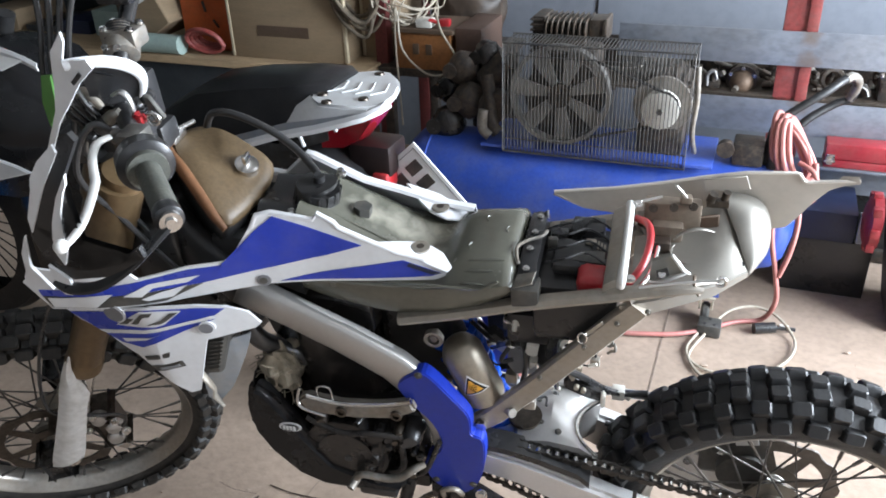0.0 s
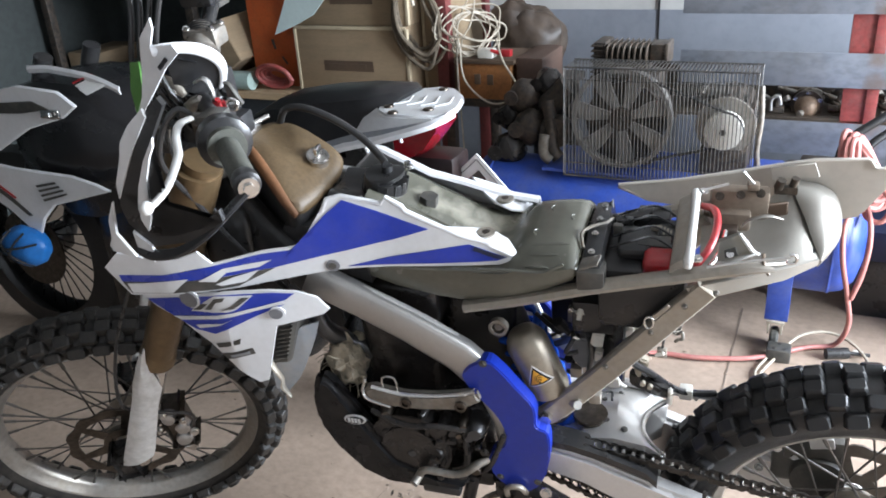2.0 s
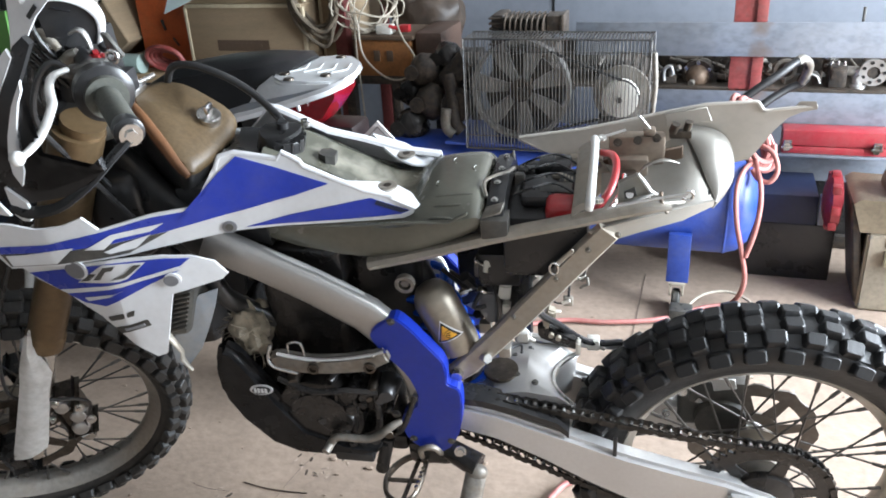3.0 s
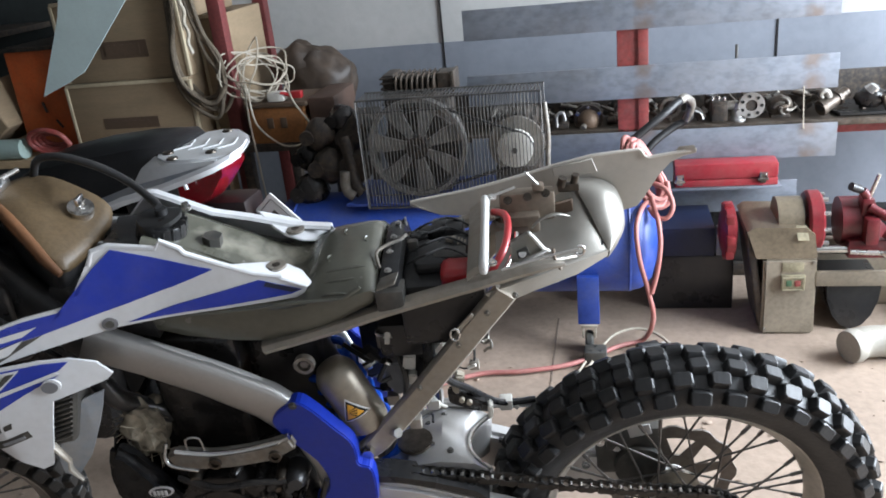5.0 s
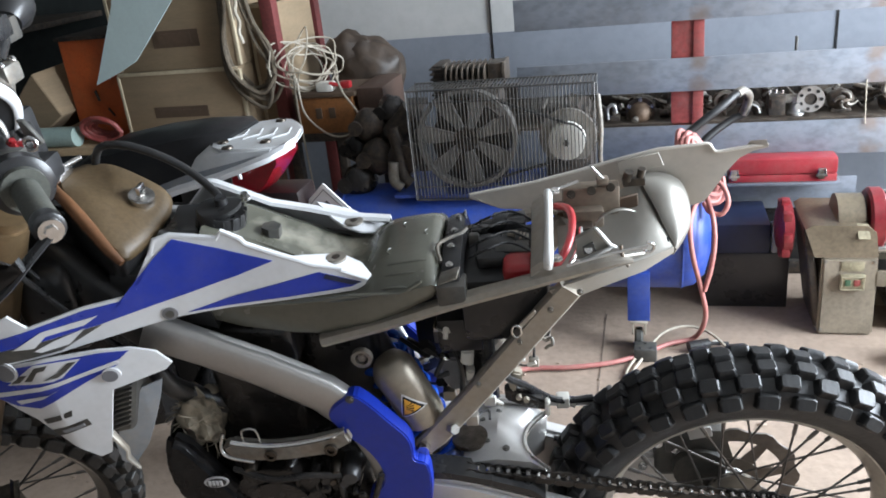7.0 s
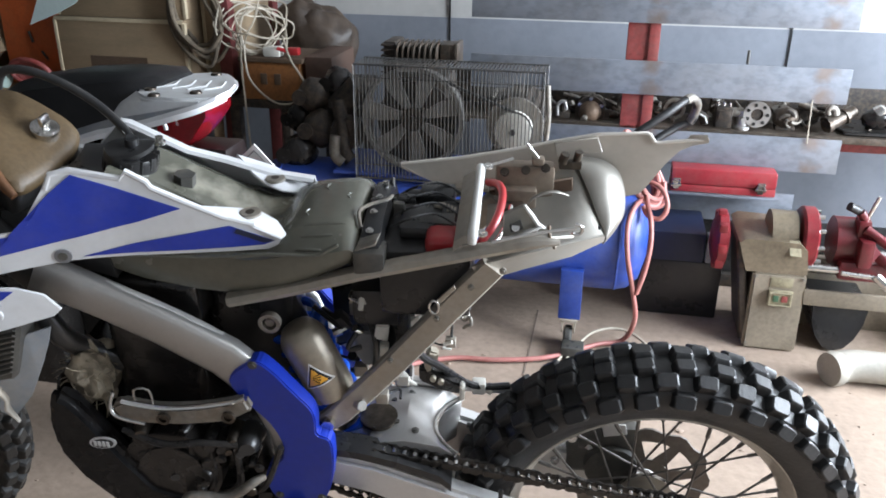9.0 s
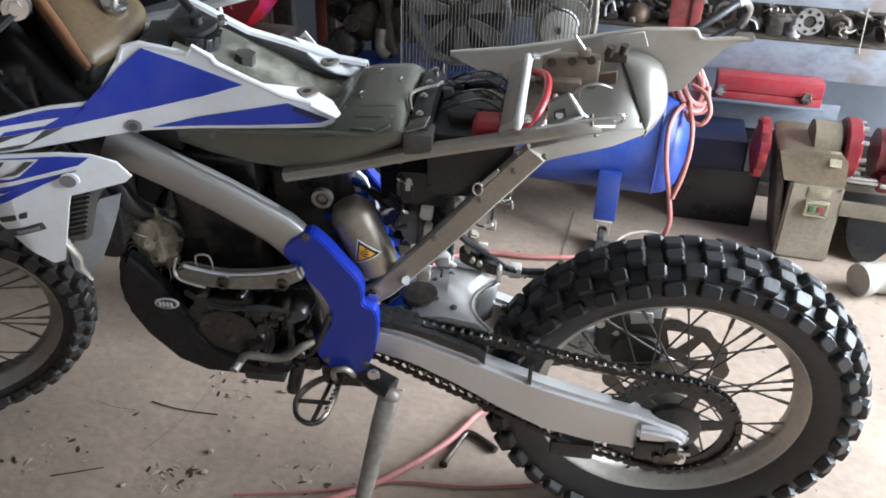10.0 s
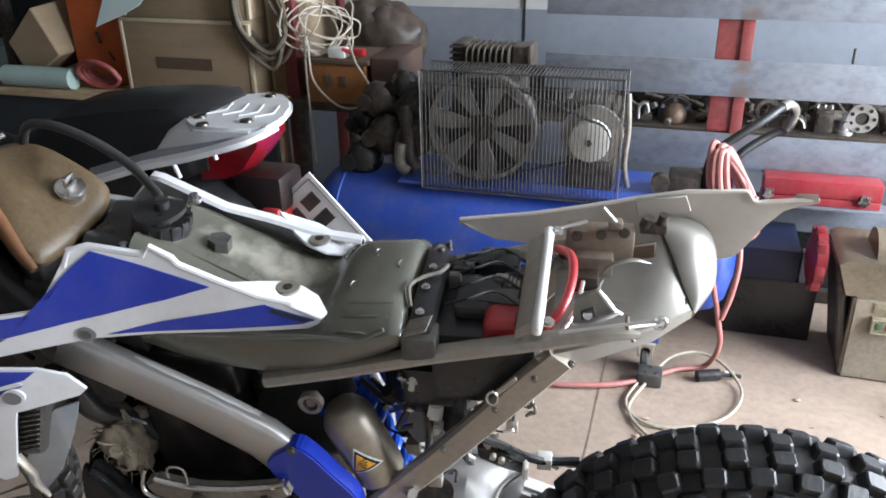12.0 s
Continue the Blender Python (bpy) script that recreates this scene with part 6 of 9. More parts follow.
part("cross_strap", sheet([[p, p + V(-0.012, 0, -0.003), p + V(-0.024, 0, -0.012), p + V(-0.026, 0, -0.026)] for p in band], 0.004), M_ALU_DULL, bike, "dull metal strap across the tail")
part("strap_edge", ring_tube(band, [0.0055, 0.007, 0.0065, 0.006, 0.006, 0.0065, 0.0075, 0.006], 12, 4), M_STRAP, bike, "bright rounded edge of the strap")
for c in (K(-0.288, 0.090, 0.922), K(-0.286, -0.076, 0.934)):
    part("strap_bolt", bolt(c, V(0, 0, 1), 0.005, 0.006), M_STEEL, bike, "strap bolt")
part("red_hoop", ring_tube([K(-0.292, 0.072, 0.895), K(-0.272, 0.045, 0.915), K(-0.264, 0.0, 0.924), K(-0.268, -0.04, 0.925), K(-0.285, -0.068, 0.915)], 0.0056, 10, 5), M_RED, bike, "curved red rubber band")
part("hoop_rim", ring_tube([K(-0.278, 0.078, 0.893), K(-0.26, 0.048, 0.908), K(-0.252, 0.0, 0.915)], 0.003, 8, 5), M_STEEL, bike, "thin steel rim")
TRAY = [((-0.285, 0.085, 0.884), (-0.285, 0.03, 0.866), (-0.285, -0.05, 0.856), (-0.285, -0.095, 0.880), (-0.285, -0.11, 0.900)),
        ((-0.23, 0.075, 0.893), (-0.235, 0.02, 0.876), (-0.235, -0.05, 0.864), (-0.235, -0.097, 0.886), (-0.235, -0.112, 0.904)),
        ((-0.165, 0.040, 0.889), (-0.175, 0.0, 0.880), (-0.185, -0.055, 0.867), (-0.185, -0.098, 0.890), (-0.188, -0.114, 0.908)),
        ((-0.115, -0.05, 0.842), (-0.127, -0.064, 0.862), (-0.138, -0.080, 0.885), (-0.149, -0.1, 0.903), (-0.164, -0.118, 0.929)),
        ((-0.112, -0.056, 0.838), (-0.112, -0.078, 0.852), (-0.118, -0.098, 0.870), (-0.130, -0.115, 0.886), (-0.142, -0.132, 0.908))]


def fine_grid(rows, m):
    """The same surface with m steps between the given points."""
    g = np.array(rows)
    for axis in (0, 1):
        k = g.shape[axis]
        at = np.linspace(0, k - 1, (k - 1) * m + 1)
        g = np.apply_along_axis(lambda c: np.interp(at, range(k), c), axis, g)
        ends = (g.take([0], axis), g.take([-1], axis))
        inner = (g.take(range(0, len(at) - 2), axis) + 2 * g.take(range(1, len(at) - 1), axis) + g.take(range(2, len(at)), axis)) / 4
        g = np.concatenate((ends[0], inner, ends[1]), axis)
    return [[K(*p) for p in r] for r in g]


part("tail_tray", sheet(fine_grid(TRAY, 3), 0.004), M_FENDER, bike, "grey plastic tail tray")
part("tail_skirt", sheet([[K(-0.30, 0.098, 0.878), K(-0.24, 0.090, 0.893), K(-0.165, 0.043, 0.888), K(-0.115, -0.047, 0.846)], [K(-0.285, 0.095, 0.855), K(-0.235, 0.075, 0.862), K(-0.168, 0.030, 0.857), K(-0.116, -0.046, 0.837)]], 0.004), M_FENDER, bike, "left skirt of the tail")
part("tray_ring", lathe([(0.026, -0.003), (0.0275, 0.0012), (0.0295, 0.0012), (0.031, -0.003)], 32, K(-0.203, -0.050, 0.8715), "Z", closed=True), M_FENDER, bike, "round ridge pressed into the tray")
for u, v, w in ((-0.163, -0.098, 0.889), (-0.140, -0.070, 0.863), (-0.127, -0.056, 0.851)):
    part("tray_hole", rod(K(u, v, w), K(u, v + 0.002, w + 0.005), 0.0055, 14), M_BLACK, bike)
part("tray_strip", plate([K(-0.290, -0.094, 0.885), K(-0.163, -0.094, 0.914), K(-0.162, -0.092, 0.892), K(-0.280, -0.092, 0.862)], V(0, 0.006, 0), 0.002), M_CARD_D, bike, "brown strip along the far side of the tray")
part("strip_block", block(K(-0.268, -0.050, 0.855), K(-0.232, -0.078, 0.885), 0.004), M_BAG, bike, "brown holder in the tail")
part("pressed_bow", ring_tube([K(-0.228, -0.060, 0.886), K(-0.218, -0.066, 0.895), K(-0.200, -0.070, 0.901), K(-0.184, -0.074, 0.900), K(-0.168, -0.082, 0.891)], [0.0015, 0.003, 0.0035, 0.003, 0.0015], 10, 4, flat=0.5), M_FENDER, bike, "pressed bow in the tray")
latch_o = [K(-0.262, 0.066, 0.938), K(-0.236, 0.066, 0.9515), K(-0.217, 0.060, 0.921), K(-0.217, 0.060, 0.908), K(-0.262, 0.066, 0.902)]
part("tray_latch", plate(latch_o, V(0, 0.006, 0.002), 0.0015), M_FENDER, bike, "small pressed latch on the tray")
for dv, dw in ((0.004, 0.004), (0.014, -0.008)):
    part("latch_ridge", ring_tube([K(-0.264, 0.066 + dv, 0.902 + dw), K(-0.25, 0.070 + dv, 0.906 + dw), K(-0.23, 0.066 + dv, 0.913 + dw), K(-0.212, 0.058 + dv, 0.916 + dw)], [0.002, 0.005, 0.005, 0.002], 10, 3, flat=0.6), M_ALU, bike, "satin ridge beside the latch")
part("latch_edge", ring_tube([K(-0.236, 0.066, 0.953), K(-0.2265, 0.063, 0.938), K(-0.217, 0.060, 0.922), K(-0.208, 0.058, 0.916)], [0.002, 0.003, 0.003, 0.002], 8), M_STRAP, bike, "bright edge of the latch")
part("latch_window", plate([K(-0.254, 0.0745, 0.930), K(-0.240, 0.0745, 0.937), K(-0.236, 0.0745, 0.924), K(-0.252, 0.0745, 0.919)], V(0, -0.002, 0)), M_DARK, bike)
part("latch_bolt", bolt(K(-0.246, 0.076, 0.926), K(0, 1, 0.4), 0.0035, 0.004), M_STEEL, bike, "small latch bolt")
part("latch_rod", ring_tube([K(-0.275, 0.098, 0.916), K(-0.235, 0.099, 0.928), K(-0.20, 0.100, 0.937), K(-0.172, 0.100, 0.942)], 0.0017, 8, 4), M_BRIGHT, bike, "rod along the near edge of the tray")
part("rod_end", ring_tube([K(-0.172 + 0.007 * math.cos(x), 0.100, 0.940 + 0.007 * math.sin(x)) for x in np.linspace(-2.4, 1.9, 9)], 0.0022, 8), M_STEEL, bike, "bright bent end of the rod")
part("rod_post", ring_tube([K(-0.205, 0.088, 0.938), K(-0.203, 0.090, 0.922), K(-0.196, 0.094, 0.908)], 0.0022, 8, 3), M_BRACKET, bike, "short post that carries the rod")
part("near_plate", plate([K(-0.205, 0.082, 0.912), K(-0.170, 0.056, 0.900), K(-0.168, 0.040, 0.896), K(-0.205, 0.062, 0.905)], V(0, 0, 0.005), 0.0015), M_FENDER, bike, "small bracket plate")
part("far_latch", block(K(-0.224, -0.085, 0.934), K(-0.206, -0.100, 0.946), 0.004), M_BRACKET, bike, "dusty clip of the far rail")
part("far_clip", ring_tube([K(-0.233, -0.075, 0.974), K(-0.216, -0.086, 0.948)], 0.0035, 8, flat=0.6), M_BRIGHT, bike, "bright pin of the far rail")
part("far_knob", join(rod(K(-0.180, -0.098, 0.936), K(-0.176, -0.096, 0.950), 0.007, 12), rod(K(-0.160, -0.102, 0.935), K(-0.157, -0.100, 0.952), 0.006, 12), block(K(-0.185, -0.095, 0.925), K(-0.152, -0.107, 0.938), 0.003)), M_CHAIN, bike, "dark knob of the far rail")
part("far_rod", ring_tube([K(-0.29, -0.088, 0.930), K(-0.25, -0.092, 0.942)], 0.0022, 8), M_BRIGHT, bike, "bright rod of the far rail")
dome = []
INNER = [(-0.162, -0.118, 0.932), (-0.147, -0.100, 0.906), (-0.136, -0.080, 0.888), (-0.125, -0.065, 0.864), (-0.113, -0.050, 0.842)]
OUTER = [(-0.150, -0.147, 0.924), (-0.114, -0.150, 0.918), (-0.090, -0.150, 0.902), (-0.080, -0.140, 0.875), (-0.079, -0.115, 0.852), (-0.088, -0.090, 0.844), (-0.111, -0.052, 0.840)]
for s in np.linspace(0, 1, 21):
    a, b = ([float(np.interp(s, np.linspace(0, 1, len(side_p)), [p[i] for p in side_p])) for i in range(3)] for side_p in (INNER, OUTER))
    k = math.sin(math.pi * min(max(s, 0.0), 1.0)) ** 0.6
    row = [K(*[p + (q - p) * x for p, q in zip(a, b)]) + V(0.006, -0.010, 0.014) * math.sin(math.pi * x) ** 0.8 * k for x in (0, 0.03, 0.1, 0.2, 0.32, 0.45, 0.58, 0.7, 0.8, 0.88, 0.95, 1.0)]
    dome.append(row + [row[-1] + V(-0.004, 0.004, -0.014)])
for turn in range(2):
    dome = [dome[0]] + [[(p + 2 * q + r) / 4 for p, q, r in zip(dome[i - 1], dome[i], dome[i + 1])] for i in range(1, len(dome) - 1)] + [dome[-1]]
part("tail_dome", sheet(dome, 0.004), M_FENDER, bike, "smooth satin grey rounded tail end")
flare = []
for u, wt, wl, vt, vl in ((-0.420, 0.901, 0.899, -0.148, -0.146), (-0.400, 0.904, 0.888, -0.148, -0.146), (-0.372, 0.907, 0.873, -0.150, -0.147), (-0.324, 0.914, 0.866, -0.150, -0.150), (-0.25, 0.930, 0.864, -0.150, -0.155), (-0.18, 0.946, 0.873, -0.152, -0.158), (-0.132, 0.957, 0.872, -0.150, -0.160), (-0.127, 0.958, 0.870, -0.150, -0.160), (-0.092, 0.960, 0.850, -0.150, -0.154), (-0.056, 0.962, 0.861, -0.150, -0.152), (-0.052, 0.960, 0.866, -0.150, -0.152), (-0.045, 0.949, 0.876, -0.150, -0.152), (-0.038, 0.947, 0.888, -0.150, -0.152), (-0.024, 0.949, 0.912, -0.150, -0.152), (-0.006, 0.951, 0.934, -0.150, -0.152), (0.012, 0.953, 0.944, -0.150, -0.151), (0.033, 0.954, 0.950, -0.150, -0.150)):
    flare.append([K(u, vt + (vl - vt) * q ** 0.8, wt + (wl - wt) * q - 0.003 * math.sin(math.pi * q)) for q in (0, 0.2, 0.4, 0.6, 0.8, 1)])
part("tail_flare", sheet(flare, 0.004), M_BEIGE, bike, "beige inner face of the far tail panel")
part("flare_edge", ring_tube([r[0] for r in flare], 0.0028, 8, 1), M_EDGE, bike, "pale rim of the far tail panel")
part("flare_fold", plate([K(-0.190, -0.144, 0.944), K(-0.128, -0.140, 0.957), K(-0.119, -0.140, 0.934), K(-0.185, -0.144, 0.922)], V(0, 0.004, 0), 0.001), M_BEIGE, bike, "folded inner lip of the far tail panel")
holder = part("tail_holder", join(block(K(-0.275, -0.088, 0.880), K(-0.190, -0.112, 0.932), 0.006), block(K(-0.262, -0.070, 0.868), K(-0.215, -0.092, 0.902), 0.005)), M_BRACKET, bike, "dusty brown bracket at the far side of the tray")
for u, w in ((-0.262, 0.922), (-0.232, 0.926), (-0.204, 0.930)):
    part("holder_bolt", bolt(K(u, -0.088, w), K(0, 1, 0.6), 0.0045, 0.007), M_CHAIN, holder)
# filler cap of the main tank with its vent hose
filler = part("filler_cap", ring_tube([K(-0.772, 0.0, 0.955), K(-0.767, 0.0, 0.976), K(-0.766, 0.0, 0.980), K(-0.7655, 0.0, 0.9815), K(-0.765, 0, 0.9755), K(-0.7645, 0, 0.976), K(-0.763, 0, 0.998)], [0.036, 0.0355, 0.034, 0.031, 0.029, 0.010, 0.009], 30), M_BLACK, bike, "black round filler cap with a raised rim")
for a in np.linspace(0, 2 * math.pi, 17)[:-1]:
    part("cap_rib", rod(K(-0.772 + 0.0362 * math.cos(a), 0.0362 * math.sin(a), 0.957), K(-0.767 + 0.0357 * math.cos(a), 0.0357 * math.sin(a), 0.975), 0.0016, 6), M_BLACK, filler)
part("vent_hose", ring_tube([K(-0.764, 0.0, 1.0), K(-0.776, -0.012, 1.006), K(-0.812, -0.03, 1.030), K(-0.853, -0.035, 1.056), K(-0.905, -0.04, 1.074), K(-0.945, -0.045, 1.070), K(-0.965, -0.05, 1.04)], 0.0060, 12, 6), M_BLACK, bike, "black vent hose")
part("rubber_apron", join(block(K(-0.86, 0.06, 0.90), K(-0.775, -0.06, 0.955), 0.012), block(K(-0.93, 0.085, 0.86), K(-0.83, -0.085, 0.93), 0.02)), M_BLACK, bike, "black rubber apron under the filler")
for c in (K(-0.792, 0.055, 0.958), K(-0.75, -0.055, 0.965)):
    part("apron_bolt", bolt(c, V(0, 0, 1), 0.0055, 0.012), M_STEEL, bike, "upright bolt")
part("fork_shroud", block(K(-1.08, 0.10, 0.80), K(-0.98, -0.10, 0.95), 0.03, 3), M_BLACK, bike, "black cables and covers behind the fork")
# wiring behind the shock
part("mud_flap", plate([K(u, -0.045, w) for u, w in ((-0.52, 0.81), (-0.30, 0.86), (-0.345, 0.785), (-0.42, 0.70), (-0.46, 0.65), (-0.52, 0.62))], V(0, 0.006, 0), 0.002), M_BLACK, bike, "black mud flap behind the shock")
rnd = random.Random(77)
for i in range(26):
    f = rnd.random()
    u = -0.50 + 0.15 * f + rnd.uniform(-0.015, 0.015)
    w = rnd.uniform(0.635 + 0.10 * f, 0.79)
    v = rnd.uniform(-0.03, 0.05)
    s = rnd.uniform(0.005, 0.012)
    d = V(rnd.uniform(-1, 1), rnd.uniform(-0.5, 0.5), rnd.uniform(-1, 1)).normalized()
    c = K(u, v, w)
    part("plug_end", ring_tube([c - d * s * 1.6, c - d * s * 0.4, c - d * s * 0.35, c + d * s * 1.4], [s * 0.55, s * 0.55, s, s * 0.9], 8), (M_BLACK, M_STEEL, M_DARK, M_WIRE_WHITE, M_ALU_DULL, M_BLACK, M_CHAIN)[i % 7], bike, "small plug or fitting")
    e = c + V(rnd.uniform(-0.05, 0.05), rnd.uniform(-0.01, 0.02), rnd.uniform(-0.05, 0.06))
    part("thin_hose", ring_tube([c, c.lerp(e, 0.5) + V(rnd.uniform(-0.02, 0.02), -0.01, rnd.uniform(-0.02, 0.02)), e], rnd.choice((0.002, 0.003, 0.004)), 6, 5), (M_BLACK, M_BLACK, M_CHAIN, M_STEEL)[i % 4], bike, "thin hose")
rnd = random.Random(4)
for i in range(16):
    u, v, w = rnd.uniform(-0.475, -0.30), rnd.uniform(-0.03, 0.06), rnd.uniform(0.60, 0.74)
    if u > -0.42 and w < 0.62 + (u + 0.42):
        w = 0.66 + (u + 0.42)
    s = rnd.uniform(0.006, 0.013)
    part("wiring_plug", block(K(u - s, v + s * 0.8, w - s), K(u + s, v - s * 0.8, w + s), 0.002), (M_WIRE_WHITE, M_BLACK, M_ALU_DULL, M_DARK)[i % 4], bike, "electrical plug")
    b = K(min(-0.35, u + rnd.uniform(-0.05, 0.05)), v, w + rnd.uniform(-0.04, 0.05))
    part("wire", ring_tube([K(u, v, w), K(u, v, w).lerp(b, 0.5) + V(0.01, rnd.uniform(-0.02, 0.02), rnd.uniform(-0.03, 0.03)), b], 0.0022, 6, 4), (M_BLACK, M_ALU_DULL, M_BLACK)[i % 3], bike, "loose wire")
PLUGS = (
    ("wiring_plug", M_WIRE_WHITE, "white electrical plug", 0.050, ((-0.436, 0.741), (-0.4175, 0.7405), (-0.4215, 0.710), (-0.441, 0.715))),
    ("wiring_plug", M_WIRE_WHITE, "white electrical plug", 0.046, ((-0.434, 0.700), (-0.421, 0.699), (-0.422, 0.687), (-0.435, 0.676))),
    ("wiring_plug", M_WIRE_WHITE, "white electrical plug", 0.050, ((-0.394, 0.739), (-0.389, 0.752), (-0.377, 0.765), (-0.3705, 0.7645), (-0.371, 0.752), (-0.379, 0.740), (-0.388, 0.733))),
    ("overflow_bottle", M_RECESS, "cloudy grey plastic bottle", 0.030, ((-0.472, 0.711), (-0.428, 0.712), (-0.424, 0.668), (-0.432, 0.650), (-0.462, 0.648), (-0.474, 0.668))),
    ("wiring_plug", M_CABLE, "yellowed electrical plug", 0.006, ((-0.366, 0.661), (-0.351, 0.657), (-0.353, 0.640), (-0.361, 0.636), (-0.365, 0.617), (-0.372, 0.622), (-0.375, 0.640))),
    ("bracket_arm", M_GREASE, "dark drilled bracket arm", 0.0, ((-0.383, 0.620), (-0.366, 0.622), (-0.333, 0.598), (-0.316, 0.592), (-0.316, 0.572), (-0.345, 0.578), (-0.382, 0.596))),
    ("hose_end", M_WIRE_WHITE, "short pale hose end", 0.010, ((-0.3185, 0.597), (-0.310, 0.597), (-0.311, 0.566), (-0.319, 0.566))))
for name, material, label, v, o in PLUGS:
    part(name, plate([K(u, v, w) for u, w in o], V(0, 0.016, 0.003), 0.003, 2), material, bike, label)
for u, w in ((-0.360, 0.608), (-0.348, 0.602)):
    part("arm_hole", rod(K(u, 0.008, w), K(u, 0.001, w), 0.0045, 12), M_CABLE, bike, "bright hole in the bracket arm")
part("strut_clip", ring_tube([K(-0.348 + 0.0065 * math.cos(x), 0.104, 0.817 + 0.010 * math.sin(x)) for x in np.linspace(0, 2 * math.pi, 13)[:-1]], 0.0018, 8, closed=True), M_STEEL, bike, "bright clip on the strut")
part("clip_tongue", plate([K(-0.345, 0.103, 0.827), K(-0.322, 0.103, 0.852), K(-0.319, 0.103, 0.846), K(-0.341, 0.103, 0.820)], V(0, 0.003, 0), 0.001), M_ALU_DULL, bike, "thin tongue of the clip")
part("loose_clip", ring_tube([K(-0.3145, 0.066, 0.774), K(-0.308, 0.066, 0.770), K(-0.302, 0.066, 0.775), K(-0.300, 0.066, 0.762), K(-0.306, 0.066, 0.760), K(-0.311, 0.066, 0.755)], 0.0024, 8, 3), M_CAST, bike, "bent wire clip behind the strut")
part("clip_stay", rod(K(-0.3145, 0.066, 0.774), K(-0.335, 0.085, 0.792), 0.0012, 6), M_DARK, bike)
part("wire_tip", rod(K(-0.338, 0.070, 0.728), K(-0.326, 0.070, 0.733), 0.0028, 8), M_WIRE_WHITE, bike, "bare white wire tip")
part("tip_wire", ring_tube([K(-0.338, 0.070, 0.728), K(-0.350, 0.065, 0.726), K(-0.375, 0.045, 0.735)], 0.0014, 6, 3), M_BLACK, bike, "thin black wire")
for u, v, w, s, mt in ((-0.29, -0.05, 0.55, 0.011, M_WIRE_WHITE), (-0.41, -0.02, 0.585, 0.010, M_WIRE_WHITE)):
    part("wiring_plug", join(block(K(u - s, v + 0.01, w - s), K(u + s, v - 0.01, w + s), 0.003), rod(K(u, v, w), K(u + 0.02, v, w - 0.014), 0.004)), mt, bike, "pale electrical plug")
part("wire_loom", join(ring_tube([K(-0.42, 0.02, 0.75), K(-0.38, 0.03, 0.68), K(-0.35, 0.0, 0.63), K(-0.30, -0.04, 0.56), K(-0.24, -0.06, 0.545)], 0.006, 8, 5), ring_tube([K(-0.46, 0.03, 0.78), K(-0.44, 0.04, 0.70), K(-0.45, 0.03, 0.62)], 0.005, 8, 5)), M_BLACK, bike, "black wire loom")
for u, w in ((-0.345, 0.795), (-0.30, 0.848), (-0.26, 0.875), (-0.41, 0.72)):
    part("strut_bolt", bolt(K(u, 0.098, w), K(0, 1, 0), 0.003, 0.006), M_CAST, bike)
part("coil_box", block(K(-0.47, 0.05, 0.74), K(-0.40, -0.03, 0.80), 0.008), M_BLACK, bike, "black electrical box")


# ---- second motorcycle behind ----
def w_thing(name, label, category, group=""):
    return thing(name, label, category, WALL, group)


trail = w_thing("second_motorcycle", "black and white trail motorcycle parked behind, with a white tail rack", "motorcycle")
rings = []
for a, hw, zt, zb in ((-1.52, 0.09, 0.79, 0.74), (-1.44, 0.12, 0.872, 0.77), (-1.34, 0.13, 0.925, 0.80), (-1.22, 0.125, 0.945, 0.815), (-1.11, 0.115, 0.955, 0.85), (-1.03, 0.10, 0.952, 0.90), (-1.01, 0.08, 0.94, 0.915)):
    rings.append([V(a, 0.36 + hw * x, zb + (zt - zb) * z) for x, z in ((-1, 0.0), (-1.02, 0.5), (-0.85, 0.88), (-0.4, 1.0), (0.4, 1.0), (0.85, 0.88), (1.02, 0.5), (1, 0.0))])
part("seat", loft(rings), M_SEAT, trail, "black vinyl seat")
RZ = 0.918
rack_out = [(-1.094, 0.454), (-1.060, 0.460), (-1.023, 0.442), (-1.000, 0.454), (-0.972, 0.470), (-0.932, 0.457), (-0.895, 0.412), (-0.872, 0.365), (-0.855, 0.302), (-0.855, 0.240), (-0.875, 0.212), (-0.932, 0.202), (-0.995, 0.202), (-1.030, 0.235), (-1.062, 0.31)]
rack = part("tail_rack", plate([V(a, d, RZ) for a, d in rack_out], V(0, 0, 0.014), 0.006, 2), M_RACK, trail, "white plastic tail rack with ribs and bolts")
part("rack_side", sheet([[V(a, d, z + 0.010), V(a, d - 0.010, z + 0.002), V(a, d - 0.006, z - 0.009)] for a, d, z in ((-1.42, 0.215, 0.745), (-1.25, 0.206, 0.800), (-1.10, 0.198, 0.852), (-1.005, 0.196, 0.876), (-0.936, 0.196, 0.897), (-0.880, 0.200, 0.915), (-0.852, 0.225, 0.926), (-0.845, 0.262, 0.930))], 0.006), M_WHITE, trail, "white side rail of the tail")
part("rack_wing", sheet([[V(-1.075, 0.200, 0.880), V(-1.072, 0.24, 0.905), V(-1.085, 0.33, 0.928)], [V(-1.030, 0.199, 0.888), V(-1.030, 0.205, 0.920), V(-1.035, 0.25, 0.930)], [V(-0.960, 0.199, 0.904), V(-0.960, 0.202, 0.924), V(-0.960, 0.23, 0.931)], [V(-0.880, 0.204, 0.924), V(-0.880, 0.206, 0.928), V(-0.880, 0.23, 0.931)]], 0.005), M_RACK, trail, "white flank of the rack")
